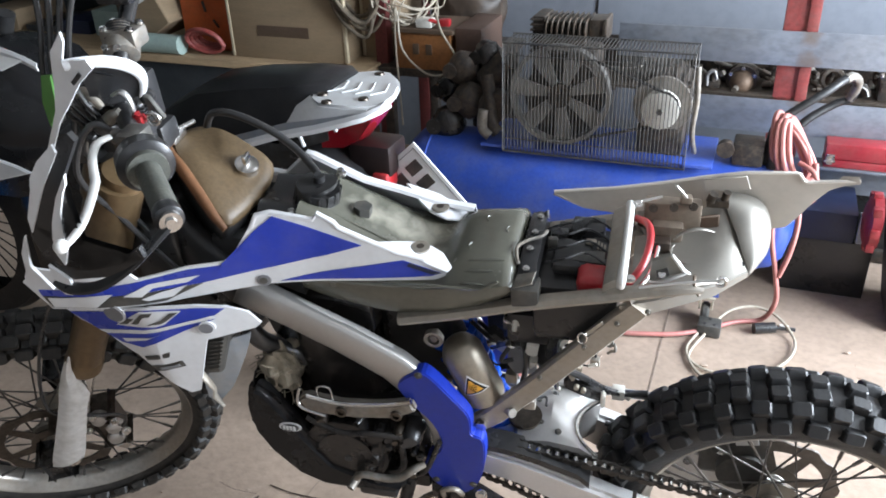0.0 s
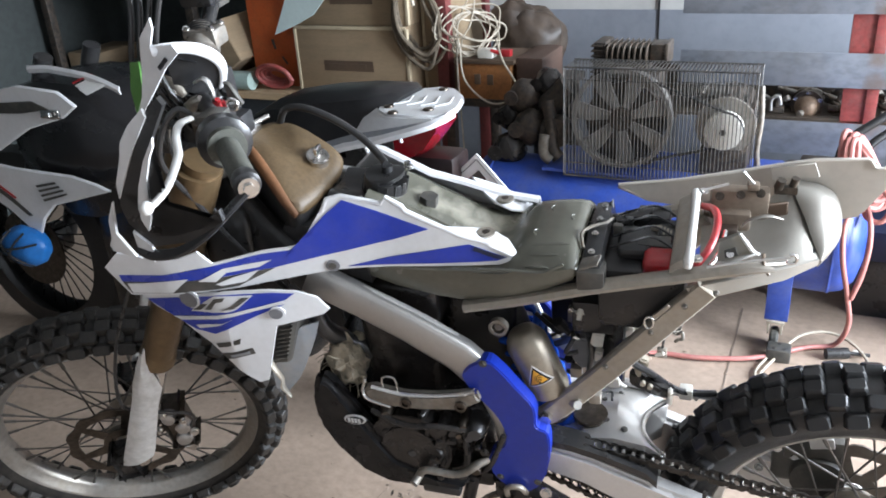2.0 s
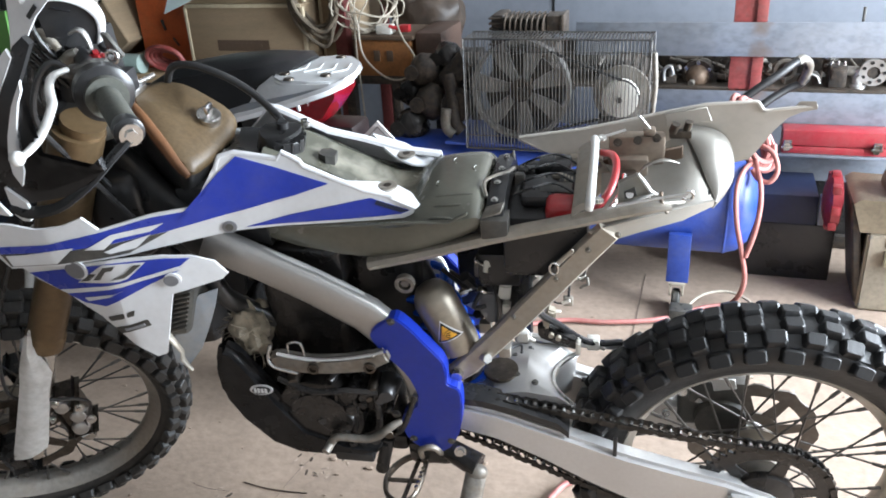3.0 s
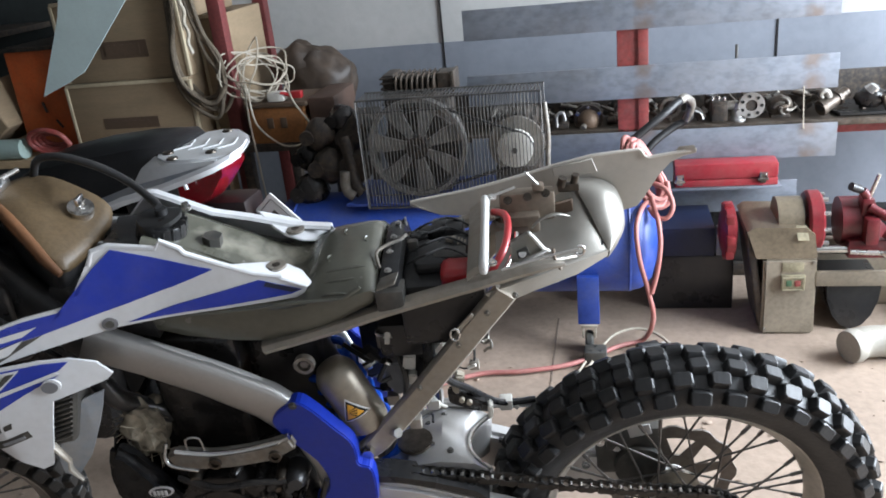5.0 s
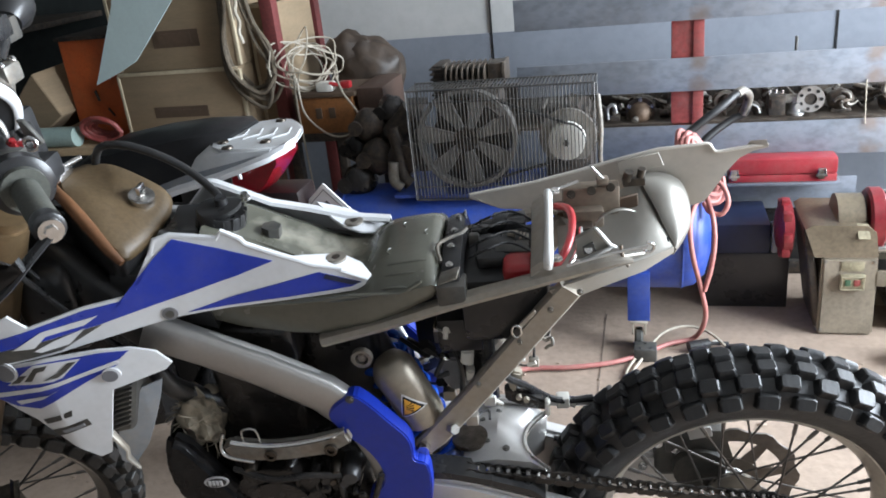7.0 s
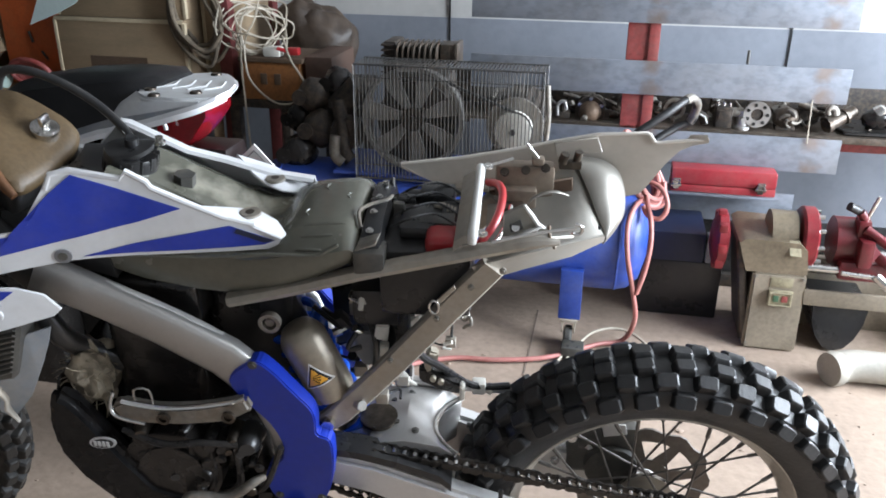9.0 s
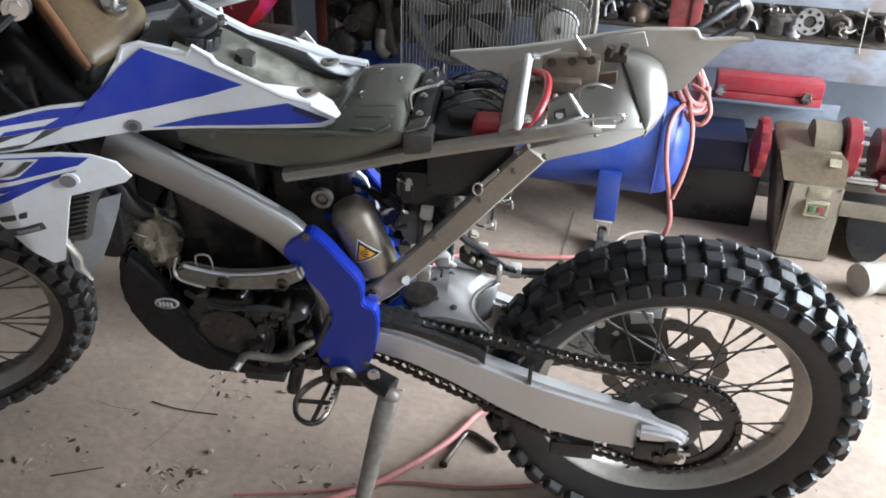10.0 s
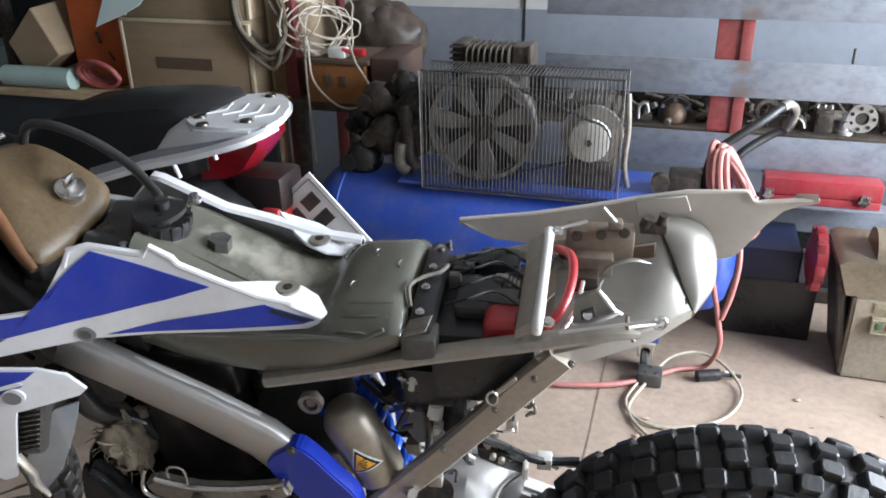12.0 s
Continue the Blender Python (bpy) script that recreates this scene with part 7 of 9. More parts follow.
part("rack_gap", sheet([[V(-1.24, 0.204, 0.806), V(-1.24, 0.208, 0.830)], [V(-1.08, 0.196, 0.862), V(-1.08, 0.199, 0.882)], [V(-0.96, 0.196, 0.894), V(-0.96, 0.199, 0.907)], [V(-0.88, 0.202, 0.916), V(-0.88, 0.205, 0.925)]], 0.003), M_RAD, trail, "grey strip along the tail")
for a, d in ((-1.012, 0.262), (-1.040, 0.425), (-0.956, 0.436), (-0.911, 0.256), (-0.978, 0.216)):
    part("rack_bolt", join(lathe([(0.007, 0.0), (0.011, 0.004), (0.0125, 0.0)], 20, (a, d, RZ + 0.014), "Z", closed=True), rod(V(a, d, RZ + 0.012), V(a, d, RZ + 0.018), 0.0065, 6)), M_CHAIN, rack, "dark bolt in a raised cup")
for i in range(4):
    a = -1.00 + 0.034 * i
    part("rack_rib", ring_tube([V(a - 0.012, 0.285, RZ + 0.0145), V(a + 0.012, 0.315, RZ + 0.0155), V(a - 0.004, 0.37, RZ + 0.0145)], 0.0019, 6), M_RACK, rack)
part("tail_light", loft([[V(a, d, z) for d, z in ((0.265, z0), (0.265, z1), (0.32, z1 + 0.004), (0.38, z1), (0.38, z0), (0.32, z0 - 0.01))] for a, z0, z1 in ((-1.03, 0.806, 0.866), (-0.975, 0.812, 0.884), (-0.935, 0.835, 0.897), (-0.900, 0.882, 0.910))]), M_LENS, trail, "red tail light")
part("light_pin", rod(V(-0.985, 0.245, 0.895), V(-0.978, 0.245, 0.857), 0.004), M_WHITE, trail, "pale fastening pin")
part("light_pin", rod(V(-1.07, 0.24, 0.842), V(-1.06, 0.24, 0.815), 0.0045), M_WHITE, trail, "pale fastening pin")
part("light_housing", loft([[V(a, d, z) for d, z in ((0.262, z0), (0.262, z1), (0.32, z1 + 0.004), (0.385, z1), (0.385, z0), (0.32, z0 - 0.01))] for a, z0, z1 in ((-1.14, 0.785, 0.835), (-1.08, 0.80, 0.856), (-1.01, 0.826, 0.874))]), M_BLACK, trail, "dark housing of the tail light")
part("plate_holder", block(V(-0.985, 0.30, 0.73), V(-0.880, 0.40, 0.808), 0.015), M_HOLDER, trail, "dark plate holder under the tail light")
part("rear_mudguard", loft([[V(a, 0.27, z), V(a, 0.33, z + 0.025), V(a, 0.40, z), V(a, 0.40, z - 0.02), V(a, 0.27, z - 0.02)] for a, z in ((-1.12, 0.79), (-1.02, 0.775), (-0.95, 0.74), (-0.91, 0.68), (-0.88, 0.60))]), M_BLACK, trail, "dark rear mudguard")
part("red_reflector", block(V(-0.925, 0.29, 0.70), V(-0.885, 0.36, 0.745), 0.01), M_RED, trail, "red reflector")
plate_m = Matrix.Translation(V(-0.838, 0.342, 0.811)) @ Matrix.Rotation(radians(47), 4, "Y") @ Matrix.Rotation(radians(4), 4, "X")
np_board = part("number_plate", block(V(0, 0, -0.20), V(0.20, 0.004, 0), 0.0015), M_PLATE, trail, "white number plate hanging askew, with a dark rim")
np_board.matrix_basis = plate_m
part("plate_rim", ring_tube([V(0.010, -0.001, -0.010), V(0.19, -0.001, -0.010), V(0.19, -0.001, -0.19), V(0.010, -0.001, -0.19)], 0.0012, 6, closed=True), M_DARK, np_board, "dark rim line")
for x, z, sx, sz in ((0.045, -0.045, 0.014, 0.020), (0.088, -0.048, 0.014, 0.022), (0.050, -0.105, 0.016, 0.024)):
    part("plate_bar", block(V(x - sx, -0.002, z - sz), V(x + sx, -0.0005, z + sz)), M_DARK, np_board)
part("trail_frame", join(ring_tube([V(-1.9, 0.34, 0.80), V(-1.5, 0.32, 0.74), V(-1.2, 0.31, 0.72), V(-1.0, 0.33, 0.80)], 0.016, 10, 4), block(V(-2.08, 0.29, 0.16), V(-1.35, 0.56, 0.70), 0.05), block(V(-1.5, 0.28, 0.62), V(-1.1, 0.44, 0.80), 0.03)), M_GREASE, trail, "dark frame and engine")
part("trail_rear_wheel", lathe([(0.22, 0.36), (0.24, 0.38), (0.30, 0.375), (0.315, 0.42), (0.30, 0.465), (0.24, 0.46), (0.22, 0.48)], 40, (-1.05, 0, 0.315)), M_RUBBER, trail, "rear tyre")
tfw = part("trail_front_wheel", lathe([(0.25, 0.37), (0.27, 0.38), (0.33, 0.38), (0.345, 0.42), (0.33, 0.46), (0.27, 0.46), (0.25, 0.47)], 40, (-2.48, 0, 0.345)), M_RUBBER, trail, "front tyre")
part("trail_brake_disc", lathe([(0.05, 0.362), (0.135, 0.362), (0.135, 0.367), (0.05, 0.367)], 40, (-2.48, 0, 0.345), closed=True), M_CHAIN, tfw, "dark front brake disc")
part("trail_hub", lathe([(0.0, 0.36), (0.055, 0.36), (0.06, 0.42), (0.055, 0.48), (0.0, 0.48)], 24, (-2.48, 0, 0.345)), M_GREASE, tfw, "dark hub")
for k in range(28):
    x = 2 * math.pi * k / 28
    part("trail_spoke", rod(V(-2.48 + 0.05 * math.cos(x + 0.6), 0.40, 0.345 + 0.05 * math.sin(x + 0.6)), V(-2.48 + 0.252 * math.cos(x), 0.42, 0.345 + 0.252 * math.sin(x)), 0.0025, 6), M_GREASE, tfw)
part("trail_fork", join(rod(V(-2.48, 0.33, 0.345), V(-2.16, 0.33, 1.0), 0.026, 16), rod(V(-2.48, 0.51, 0.345), V(-2.16, 0.51, 1.0), 0.026, 16)), M_BLACK, trail, "black fork")
rings = []
for a, hw, zt, zb in ((-2.36, 0.10, 0.86, 0.70), (-2.28, 0.16, 0.925, 0.62), (-2.15, 0.18, 0.955, 0.54), (-2.04, 0.18, 0.950, 0.54), (-1.95, 0.165, 0.925, 0.56), (-1.89, 0.14, 0.885, 0.60), (-1.80, 0.11, 0.80, 0.66), (-1.62, 0.09, 0.77, 0.70), (-1.48, 0.09, 0.77, 0.72)):
    rings.append([V(a, 0.42 + hw * x, zb + (zt - zb) * z) for x, z in ((-0.8, 0.0), (-1.0, 0.4), (-0.97, 0.80), (-0.75, 0.965), (0, 1.0), (0.75, 0.965), (0.97, 0.80), (1.0, 0.4), (0.8, 0.0))])
part("trail_tank", loft(rings), M_TANK, trail, "glossy black tank")
part("tank_label", sheet([[V(-2.022, 0.292, 0.930), V(-1.963, 0.308, 0.955)], [V(-1.996, 0.286, 0.920), V(-1.933, 0.302, 0.946)], [V(-1.969, 0.280, 0.910), V(-1.903, 0.296, 0.937)]], 0.003), M_PLATE, trail, "white warning label on the tank")
part("label_stripe", ring_tube([V(-2.024, 0.292, 0.937), V(-1.995, 0.298, 0.949), V(-1.960, 0.306, 0.9605)], 0.003, 6, 2), M_RED, trail, "red stripe on the label")
part("tank_trim", sheet([[V(a, 0.300, z), V(a, 0.296, z - 0.010), V(a, 0.300, z - 0.022)] for a, z in ((-2.20, 0.980), (-2.12, 0.984), (-2.03, 0.975), (-1.98, 0.969), (-1.94, 0.960), (-1.90, 0.948), (-1.862, 0.933))], 0.004), M_WHITE, trail, "white trim line along the tank")
wing = [(-2.42, 0.715), (-2.25, 0.70), (-2.02, 0.695), (-1.93, 0.678), (-1.88, 0.662), (-2.0, 0.628), (-2.12, 0.595), (-2.18, 0.545), (-2.22, 0.48), (-2.32, 0.56), (-2.44, 0.62)]
wg = part("trail_shroud", plate([V(a, 0.205, z) for a, z in wing], V(0, 0.012, 0), 0.004), M_WHITE, trail, "white side shroud with dark slots")
part("shroud_line", plate([V(-2.40, 0.203, 0.672), V(-2.28, 0.203, 0.600), V(-2.22, 0.203, 0.555), V(-2.235, 0.203, 0.552), V(-2.29, 0.203, 0.590), V(-2.40, 0.203, 0.655)], V(0, -0.003, 0)), M_DARK, wg, "dark line on the shroud")
part("shroud_line", plate([V(-2.40, 0.203, 0.682), V(-2.27, 0.203, 0.607), V(-2.275, 0.203, 0.603), V(-2.40, 0.203, 0.676)], V(0, -0.003, 0)), M_RED, wg, "thin red line on the shroud")
for i in range(4):
    part("shroud_slot", plate([V(-2.17 + 0.005 * i, 0.203, 0.655 - 0.014 * i), V(-2.09 + 0.012 * i, 0.203, 0.672 - 0.010 * i), V(-2.085 + 0.012 * i, 0.203, 0.667 - 0.010 * i), V(-2.165 + 0.005 * i, 0.203, 0.649 - 0.014 * i)], V(0, -0.003, 0)), M_DARK, wg)
wing2 = [(-2.40, 0.90), (-2.15, 0.945), (-2.0, 0.935), (-1.94, 0.897), (-2.0, 0.86), (-2.15, 0.82), (-2.30, 0.745), (-2.40, 0.75)]
wh = part("trail_upper_shroud", plate([V(a, 0.21, z) for a, z in wing2], V(0, 0.012, 0), 0.004), M_WHITE, trail, "white upper shroud")
part("shroud_wedge", plate([V(-2.4, 0.207, 0.88), V(-2.1, 0.207, 0.905), V(-2.04, 0.207, 0.885), V(-2.15, 0.207, 0.868), V(-2.4, 0.207, 0.855)], V(0, -0.003, 0)), M_DARK, wh)
part("trail_buckle", join(block(V(-2.07, 0.20, 0.86), V(-2.0, 0.21, 0.885), 0.004), rod(V(-2.05, 0.19, 0.87), V(-2.02, 0.19, 0.875), 0.006)), M_STEEL, trail, "steel buckle on a black strap")
bag = w_thing("blue_bag", "bright blue bag under crossed black cords, strapped to the second motorcycle", "bag")
part("bag_body", ball((-2.27, 0.19, 0.455), 0.085, 28, (1.05, 0.6, 0.75), 0.10, 2), M_CYAN, bag)
for a0, z0, a1, z1 in ((-2.345, 0.500, -2.225, 0.405), (-2.315, 0.405, -2.235, 0.510), (-2.350, 0.455, -2.190, 0.480), (-2.340, 0.425, -2.290, 0.515)):
    part("cord", ring_tube([V(a0, 0.165, z0), V(a0 * 0.7 + a1 * 0.3, 0.136, z0 * 0.7 + z1 * 0.3), V(a0 * 0.3 + a1 * 0.7, 0.136, z0 * 0.3 + z1 * 0.7), V(a1, 0.165, z1)], 0.0035, 6, 4), M_BLACK, bag, "black cord")

# ---- steel rack with sheet boards along the wall ----
shelf = w_thing("steel_rack", "rack of grey-blue steel sheets welded to red posts", "rack")
for z0, z1, a0, a1 in ((0.925, 1.030, -0.60, 0.63), (0.690, 0.803, -0.60, 0.637), (0.455, 0.572, -0.60, 0.647), (0.262, 0.374, -0.35, 0.53)):
    part("sheet_board", block(V(a0, 1.62, z0), V(a1, 1.626, z1), 0.0015), M_SHEET, shelf, "grey-blue steel sheet with heat stains")
for a in (-0.025, 1.25):
    part("post", join(block(V(a - 0.05, 1.64, 0.0), V(a + 0.055, 1.69, 1.9), 0.003), block(V(a + 0.02, 1.632, 0.0), V(a + 0.055, 1.64, 1.9), 0.002)), M_REDOX, shelf, "red oxide steel post")
part("shelf_board", block(V(-0.75, 1.64, 0.555), V(1.5, 2.1, 0.578), 0.002), M_PART, shelf, "greasy steel shelf")
# added dark backing: gives the shelf its shadowed depth behind the parts
part("shelf_shade_back", block(V(-0.75, 1.86, 0.58), V(1.5, 1.865, 0.70), 0.001), M_CAST_D, shelf, "dark sheet added for the shade behind the shelf parts")
part("shelf_edge", block(V(0.66, 1.75, 0.50), V(1.5, 1.76, 0.53), 0.002), M_REDOX, shelf, "red shelf edge")
part("shelf_pin", rod(V(0.32, 1.66, 0.80), V(0.32, 1.66, 0.845), 0.005), M_DARK, shelf, "small upright pin")
part("floor_angle", block(V(-0.75, 1.64, 0.0), V(1.5, 1.74, 0.05), 0.004), M_CAST_D, shelf, "dark floor angle of the rack")
# black sheet stands in for the shadow between the lowest board and floor
part("under_rack_shade", block(V(-0.75, 1.66, 0.05), V(1.5, 1.668, 0.265), 0.002), M_BLACK, shelf, "black panel added for the shade low under the rack")

# metal parts lying on the shelf
def engine_part(i, a, d, s):
    rnd = random.Random(100 + i)
    t = w_thing("metal_part", "dirty cast metal engine part lying on the shelf", "engine part", "parts on the shelf")
    z = 0.578
    k = i % 4
    body_m = (M_PART, M_CAST_D, M_PART, M_CAST)[k]
    for j in range(5):
        p = V(a + rnd.uniform(-1.1, 1.1) * s, d - s * rnd.uniform(0.3, 0.8), z + s * rnd.uniform(0.15, 1.25))
        q = V(rnd.uniform(-1, 1), rnd.uniform(-0.7, 0.2), rnd.uniform(-0.7, 0.7)).normalized() * s * rnd.uniform(0.25, 0.6)
        r = s * rnd.uniform(0.08, 0.2)
        part("lug", ring_tube([p - q, p - q * 0.3, p - q * 0.2, p + q], [r * 0.7, r * 0.7, r, r * 0.9], 10), (M_CAST, M_CAST_D, M_PART, M_CAST, M_CAST_D)[(i + j) % 5], t)
    if k == 0:
        part("body", join(block(V(a - s, d - s * 0.5, z), V(a + s * 0.5, d + s * 0.5, z + s * 1.2), s * 0.15), rod(V(a, d - s * 0.5, z + s * 0.7), V(a, d - s * 0.75, z + s * 0.7), s * 0.42, 18)), body_m, t)
        part("flange", join(lathe([(s * 0.25, 0), (s * 0.55, 0), (s * 0.55, s * 0.15), (s * 0.25, s * 0.15)], 20, (a + s * 0.6, d - s * 0.6, z + s * 0.6), "Y", closed=True), *[rod(V(a + s * 0.6 + s * 0.42 * math.cos(x), d - s * 0.66, z + s * 0.6 + s * 0.42 * math.sin(x)), V(a + s * 0.6 + s * 0.42 * math.cos(x), d - s * 0.58, z + s * 0.6 + s * 0.42 * math.sin(x)), s * 0.07, 8) for x in (0.5, 2.1, 3.7, 5.2)]), M_CAST, t)
    elif k == 1:
        part("body", join(ball((a, d, z + s * 0.6), s * 0.75, 16, (1.2, 0.8, 0.85), 0.35, i), rod(V(a - s, d, z + s * 0.5), V(a + s * 1.1, d - s * 0.2, z + s * 0.8), s * 0.22, 12)), body_m, t)
        part("neck", ring_tube([V(a + s * 0.3, d - s * 0.4, z + s * 0.5), V(a + s * 0.8, d - s * 0.6, z + s * 0.9), V(a + s * 1.3, d - s * 0.4, z + s * 0.5)], s * 0.16, 10, 5), M_PART, t)
    elif k == 2:
        part("body", join(*[rod(V(a, d - s * 0.6, z + s * (0.55)), V(a, d - s * 0.6 + s * 0.25 * (j + 1), z + s * 0.55), s * (0.55 - 0.1 * j), 20) for j in range(3)]), body_m, t)
        part("ring", lathe([(s * 0.42, 0), (s * 0.6, 0), (s * 0.6, s * 0.2), (s * 0.42, s * 0.2)], 24, (a + s * 0.2, d - s * 0.7, z + s * 0.62), "Y", closed=True), M_CAST, t)
    else:
        part("body", join(block(V(a - s * 0.7, d - s * 0.4, z), V(a + s * 0.7, d + s * 0.4, z + s * 0.35), s * 0.1), rod(V(a - s * 0.3, d, z + s * 0.3), V(a - s * 0.3, d, z + s * 1.2), s * 0.3, 16), rod(V(a + s * 0.4, d, z + s * 0.3), V(a + s * 0.4, d, z + s * 0.9), s * 0.2, 14)), M_PART, t)
        part("cap", rod(V(a - s * 0.3, d, z + s * 1.2), V(a - s * 0.3, d, z + s * 1.35), s * 0.36, 8), M_STEEL, t)


for i, (a, d, s) in enumerate(((-0.20, 1.80, 0.045), (-0.06, 1.78, 0.045), (0.10, 1.80, 0.045), (0.27, 1.80, 0.042), (0.42, 1.80, 0.042), (0.56, 1.80, 0.040), (0.85, 1.72, 0.050), (-0.36, 1.74, 0.050), (-0.46, 1.72, 0.050), (1.0, 1.72, 0.050))):
    engine_part(i, a, d, s * 1.4)
rnd = random.Random(61)
for i in range(18):
    a, s = -0.42 + 0.068 * i + rnd.uniform(-0.02, 0.02), rnd.uniform(0.014, 0.026)
    d, x = rnd.uniform(1.70, 1.75), rnd.uniform(0, 3.14)
    t = w_thing("small_fitting", "small oily steel fitting among the parts", "fitting", "fittings on the shelf")
    ax = V(math.cos(x), 0.25 * math.sin(x * 3), 0.0)
    c = V(a, d, 0.580 + s * 0.55)
    part("shank", ring_tube([c - ax * s, c - ax * s * 0.2, c - ax * s * 0.15, c + ax * s * 0.9], [s * 0.3, s * 0.3, s * 0.52, s * 0.5], 14), (M_CAST, M_CAST_D, M_PART)[i % 3], t)
    part("bore", rod(c + ax * s * 0.88, c + ax * s * 0.92, s * 0.33, 14), M_BLACK, t, "dark bore")
Z = 0.578
carb = w_thing("carburettor", "dirty pale alloy carburettor with a drilled flange on the shelf", "carburettor", "parts on the shelf")
part("body", join(block(V(0.245, 1.67, Z), V(0.300, 1.74, 0.650), 0.006), block(V(0.252, 1.664, 0.605), V(0.292, 1.672, 0.640), 0.003)), M_CAST_D, carb, "dark cast body")
part("barrel", ring_tube([V(0.285, 1.69, 0.632), V(0.292, 1.69, 0.632), V(0.294, 1.69, 0.632), V(0.335, 1.69, 0.632)], [0.020, 0.020, 0.016, 0.016], 20), M_CAST, carb, "pale barrel")
part("float_bowl", join(ring_tube([V(0.335, 1.69, Z), V(0.335, 1.69, 0.586), V(0.335, 1.69, 0.592), V(0.335, 1.69, 0.640)], [0.028, 0.028, 0.021, 0.019], 22), rod(V(0.335, 1.67, 0.612), V(0.335, 1.655, 0.612), 0.010, 12)), M_ALU, carb, "pale float bowl")
flange = part("flange", lathe([(0.020, -0.005), (0.044, -0.005), (0.044, 0.006), (0.020, 0.006)], 32, (0.377, 1.672, 0.632), "Y", closed=True), M_ALU, carb, "pale drilled flange")
for x in np.linspace(0, 2 * math.pi, 8)[:-1]:
    part("flange_hole", rod(V(0.377 + 0.033 * math.cos(x), 1.664, 0.632 + 0.033 * math.sin(x)), V(0.377 + 0.033 * math.cos(x), 1.6665, 0.632 + 0.033 * math.sin(x)), 0.006, 12), M_BLACK, flange)
part("throat", rod(V(0.377, 1.672, 0.632), V(0.377, 1.72, 0.632), 0.023, 24), M_CAST_D, carb, "dark throat")
for x, z in ((0.250, 0.652), (0.270, 0.653), (0.290, 0.651)):
    part("stud", rod(V(x, 1.69, z), V(x, 1.69, z + 0.012), 0.005, 8), M_STEEL, carb)
tee = w_thing("pipe_tee", "dull brown-grey pipe tee with an open end on the shelf", "pipe fitting", "parts on the shelf")
part("run", ring_tube([V(0.598, 1.672, 0.608), V(0.600, 1.673, 0.6085), V(0.612, 1.678, 0.613), V(0.614, 1.679, 0.614), V(0.655, 1.70, 0.634), V(0.690, 1.72, 0.650)], [0.024, 0.028, 0.028, 0.024, 0.023, 0.021], 24), M_PART, tee, "open pipe run")
part("bore", rod(V(0.5968, 1.6710, 0.6075), V(0.5985, 1.6718, 0.6083), 0.017, 20), M_BLACK, tee, "dark open bore")
part("branch", ring_tube([V(0.630, 1.69, 0.625), V(0.626, 1.688, 0.648), V(0.618, 1.684, 0.664), V(0.604, 1.680, 0.664), V(0.600, 1.679, 0.650), V(0.608, 1.680, 0.642)], [0.016, 0.015, 0.011, 0.010, 0.009, 0.006], 14, 4), M_CAST, tee, "curled branch of the tee")
part("collar", ring_tube([V(0.656, 1.700, 0.634), V(0.664, 1.704, 0.638)], 0.029, 8), M_PART, tee, "hexagonal collar")
rotor = w_thing("pump_rotor", "worn pale pump housing with swirled ribs on the shelf", "pump housing", "parts on the shelf")
part("shell", ball((0.476, 1.71, 0.618), 0.042, 28, (1.0, 0.8, 0.9), 0.10, 4), M_PART, rotor, "brownish shell")
part("foot", block(V(0.445, 1.69, Z), V(0.51, 1.74, 0.592), 0.005), M_CAST_D, rotor, "dark foot")
for k in range(4):
    x0 = 0.6 + 1.4 * k
    part("swirl", ring_tube([V(0.488 + (0.012 + 0.008 * j) * math.cos(x0 + 0.45 * j), 1.672 + 0.003 * j, 0.622 + (0.010 + 0.007 * j) * math.sin(x0 + 0.45 * j)) for j in range(4)], [0.006, 0.006, 0.005, 0.003], 10, 3), M_CAST, rotor, "pale swirled rib")
valve = w_thing("valve_body", "small greasy valve with a bright fork on the shelf", "valve", "parts on the shelf")
part("body", join(block(V(-0.300, 1.68, Z), V(-0.250, 1.73, 0.600), 0.005), rod(V(-0.275, 1.70, 0.60), V(-0.275, 1.70, 0.640), 0.013, 14)), M_CAST_D, valve, "dark valve body")
part("fork", ring_tube([V(-0.292, 1.672, 0.590), V(-0.294, 1.670, 0.625), V(-0.282, 1.670, 0.640), V(-0.268, 1.670, 0.638), V(-0.262, 1.672, 0.612)], 0.006, 10, 3), M_ALU, valve, "bright fork")
part("knob", rod(V(-0.252, 1.675, 0.632), V(-0.240, 1.67, 0.640), 0.009, 12), M_CAST, valve, "pale knob")
bell = w_thing("bell_casting", "rusty brown half-round casting with a flange on the shelf", "casting", "parts on the shelf")
part("dome", ring_tube([V(-0.180, 1.74, 0.600), V(-0.180, 1.72, 0.600), V(-0.180, 1.69, 0.600), V(-0.180, 1.675, 0.600), V(-0.180, 1.668, 0.600)], [0.040, 0.042, 0.038, 0.026, 0.010], 28), M_RUST, bell, "domed face")
part("flange", lathe([(0.036, -0.006), (0.052, -0.006), (0.052, 0.006), (0.036, 0.006)], 32, (-0.180, 1.715, 0.603), "Y", closed=True), M_PART, bell, "worn flange")
for x in (0.5, 1.57, 2.6):
    part("flange_bolt", bolt(V(-0.180 + 0.044 * math.cos(x), 1.708, 0.603 + 0.044 * math.sin(x)), V(0, -1, 0), 0.005, 0.006), M_STEEL, bell)
part("stub", rod(V(-0.195, 1.672, 0.588), V(-0.200, 1.655, 0.584), 0.011, 14), M_CAST, bell, "pale stub")
arch = w_thing("brake_shoe", "dark curved brake shoe with a bright edge on the shelf", "brake shoe", "parts on the shelf")
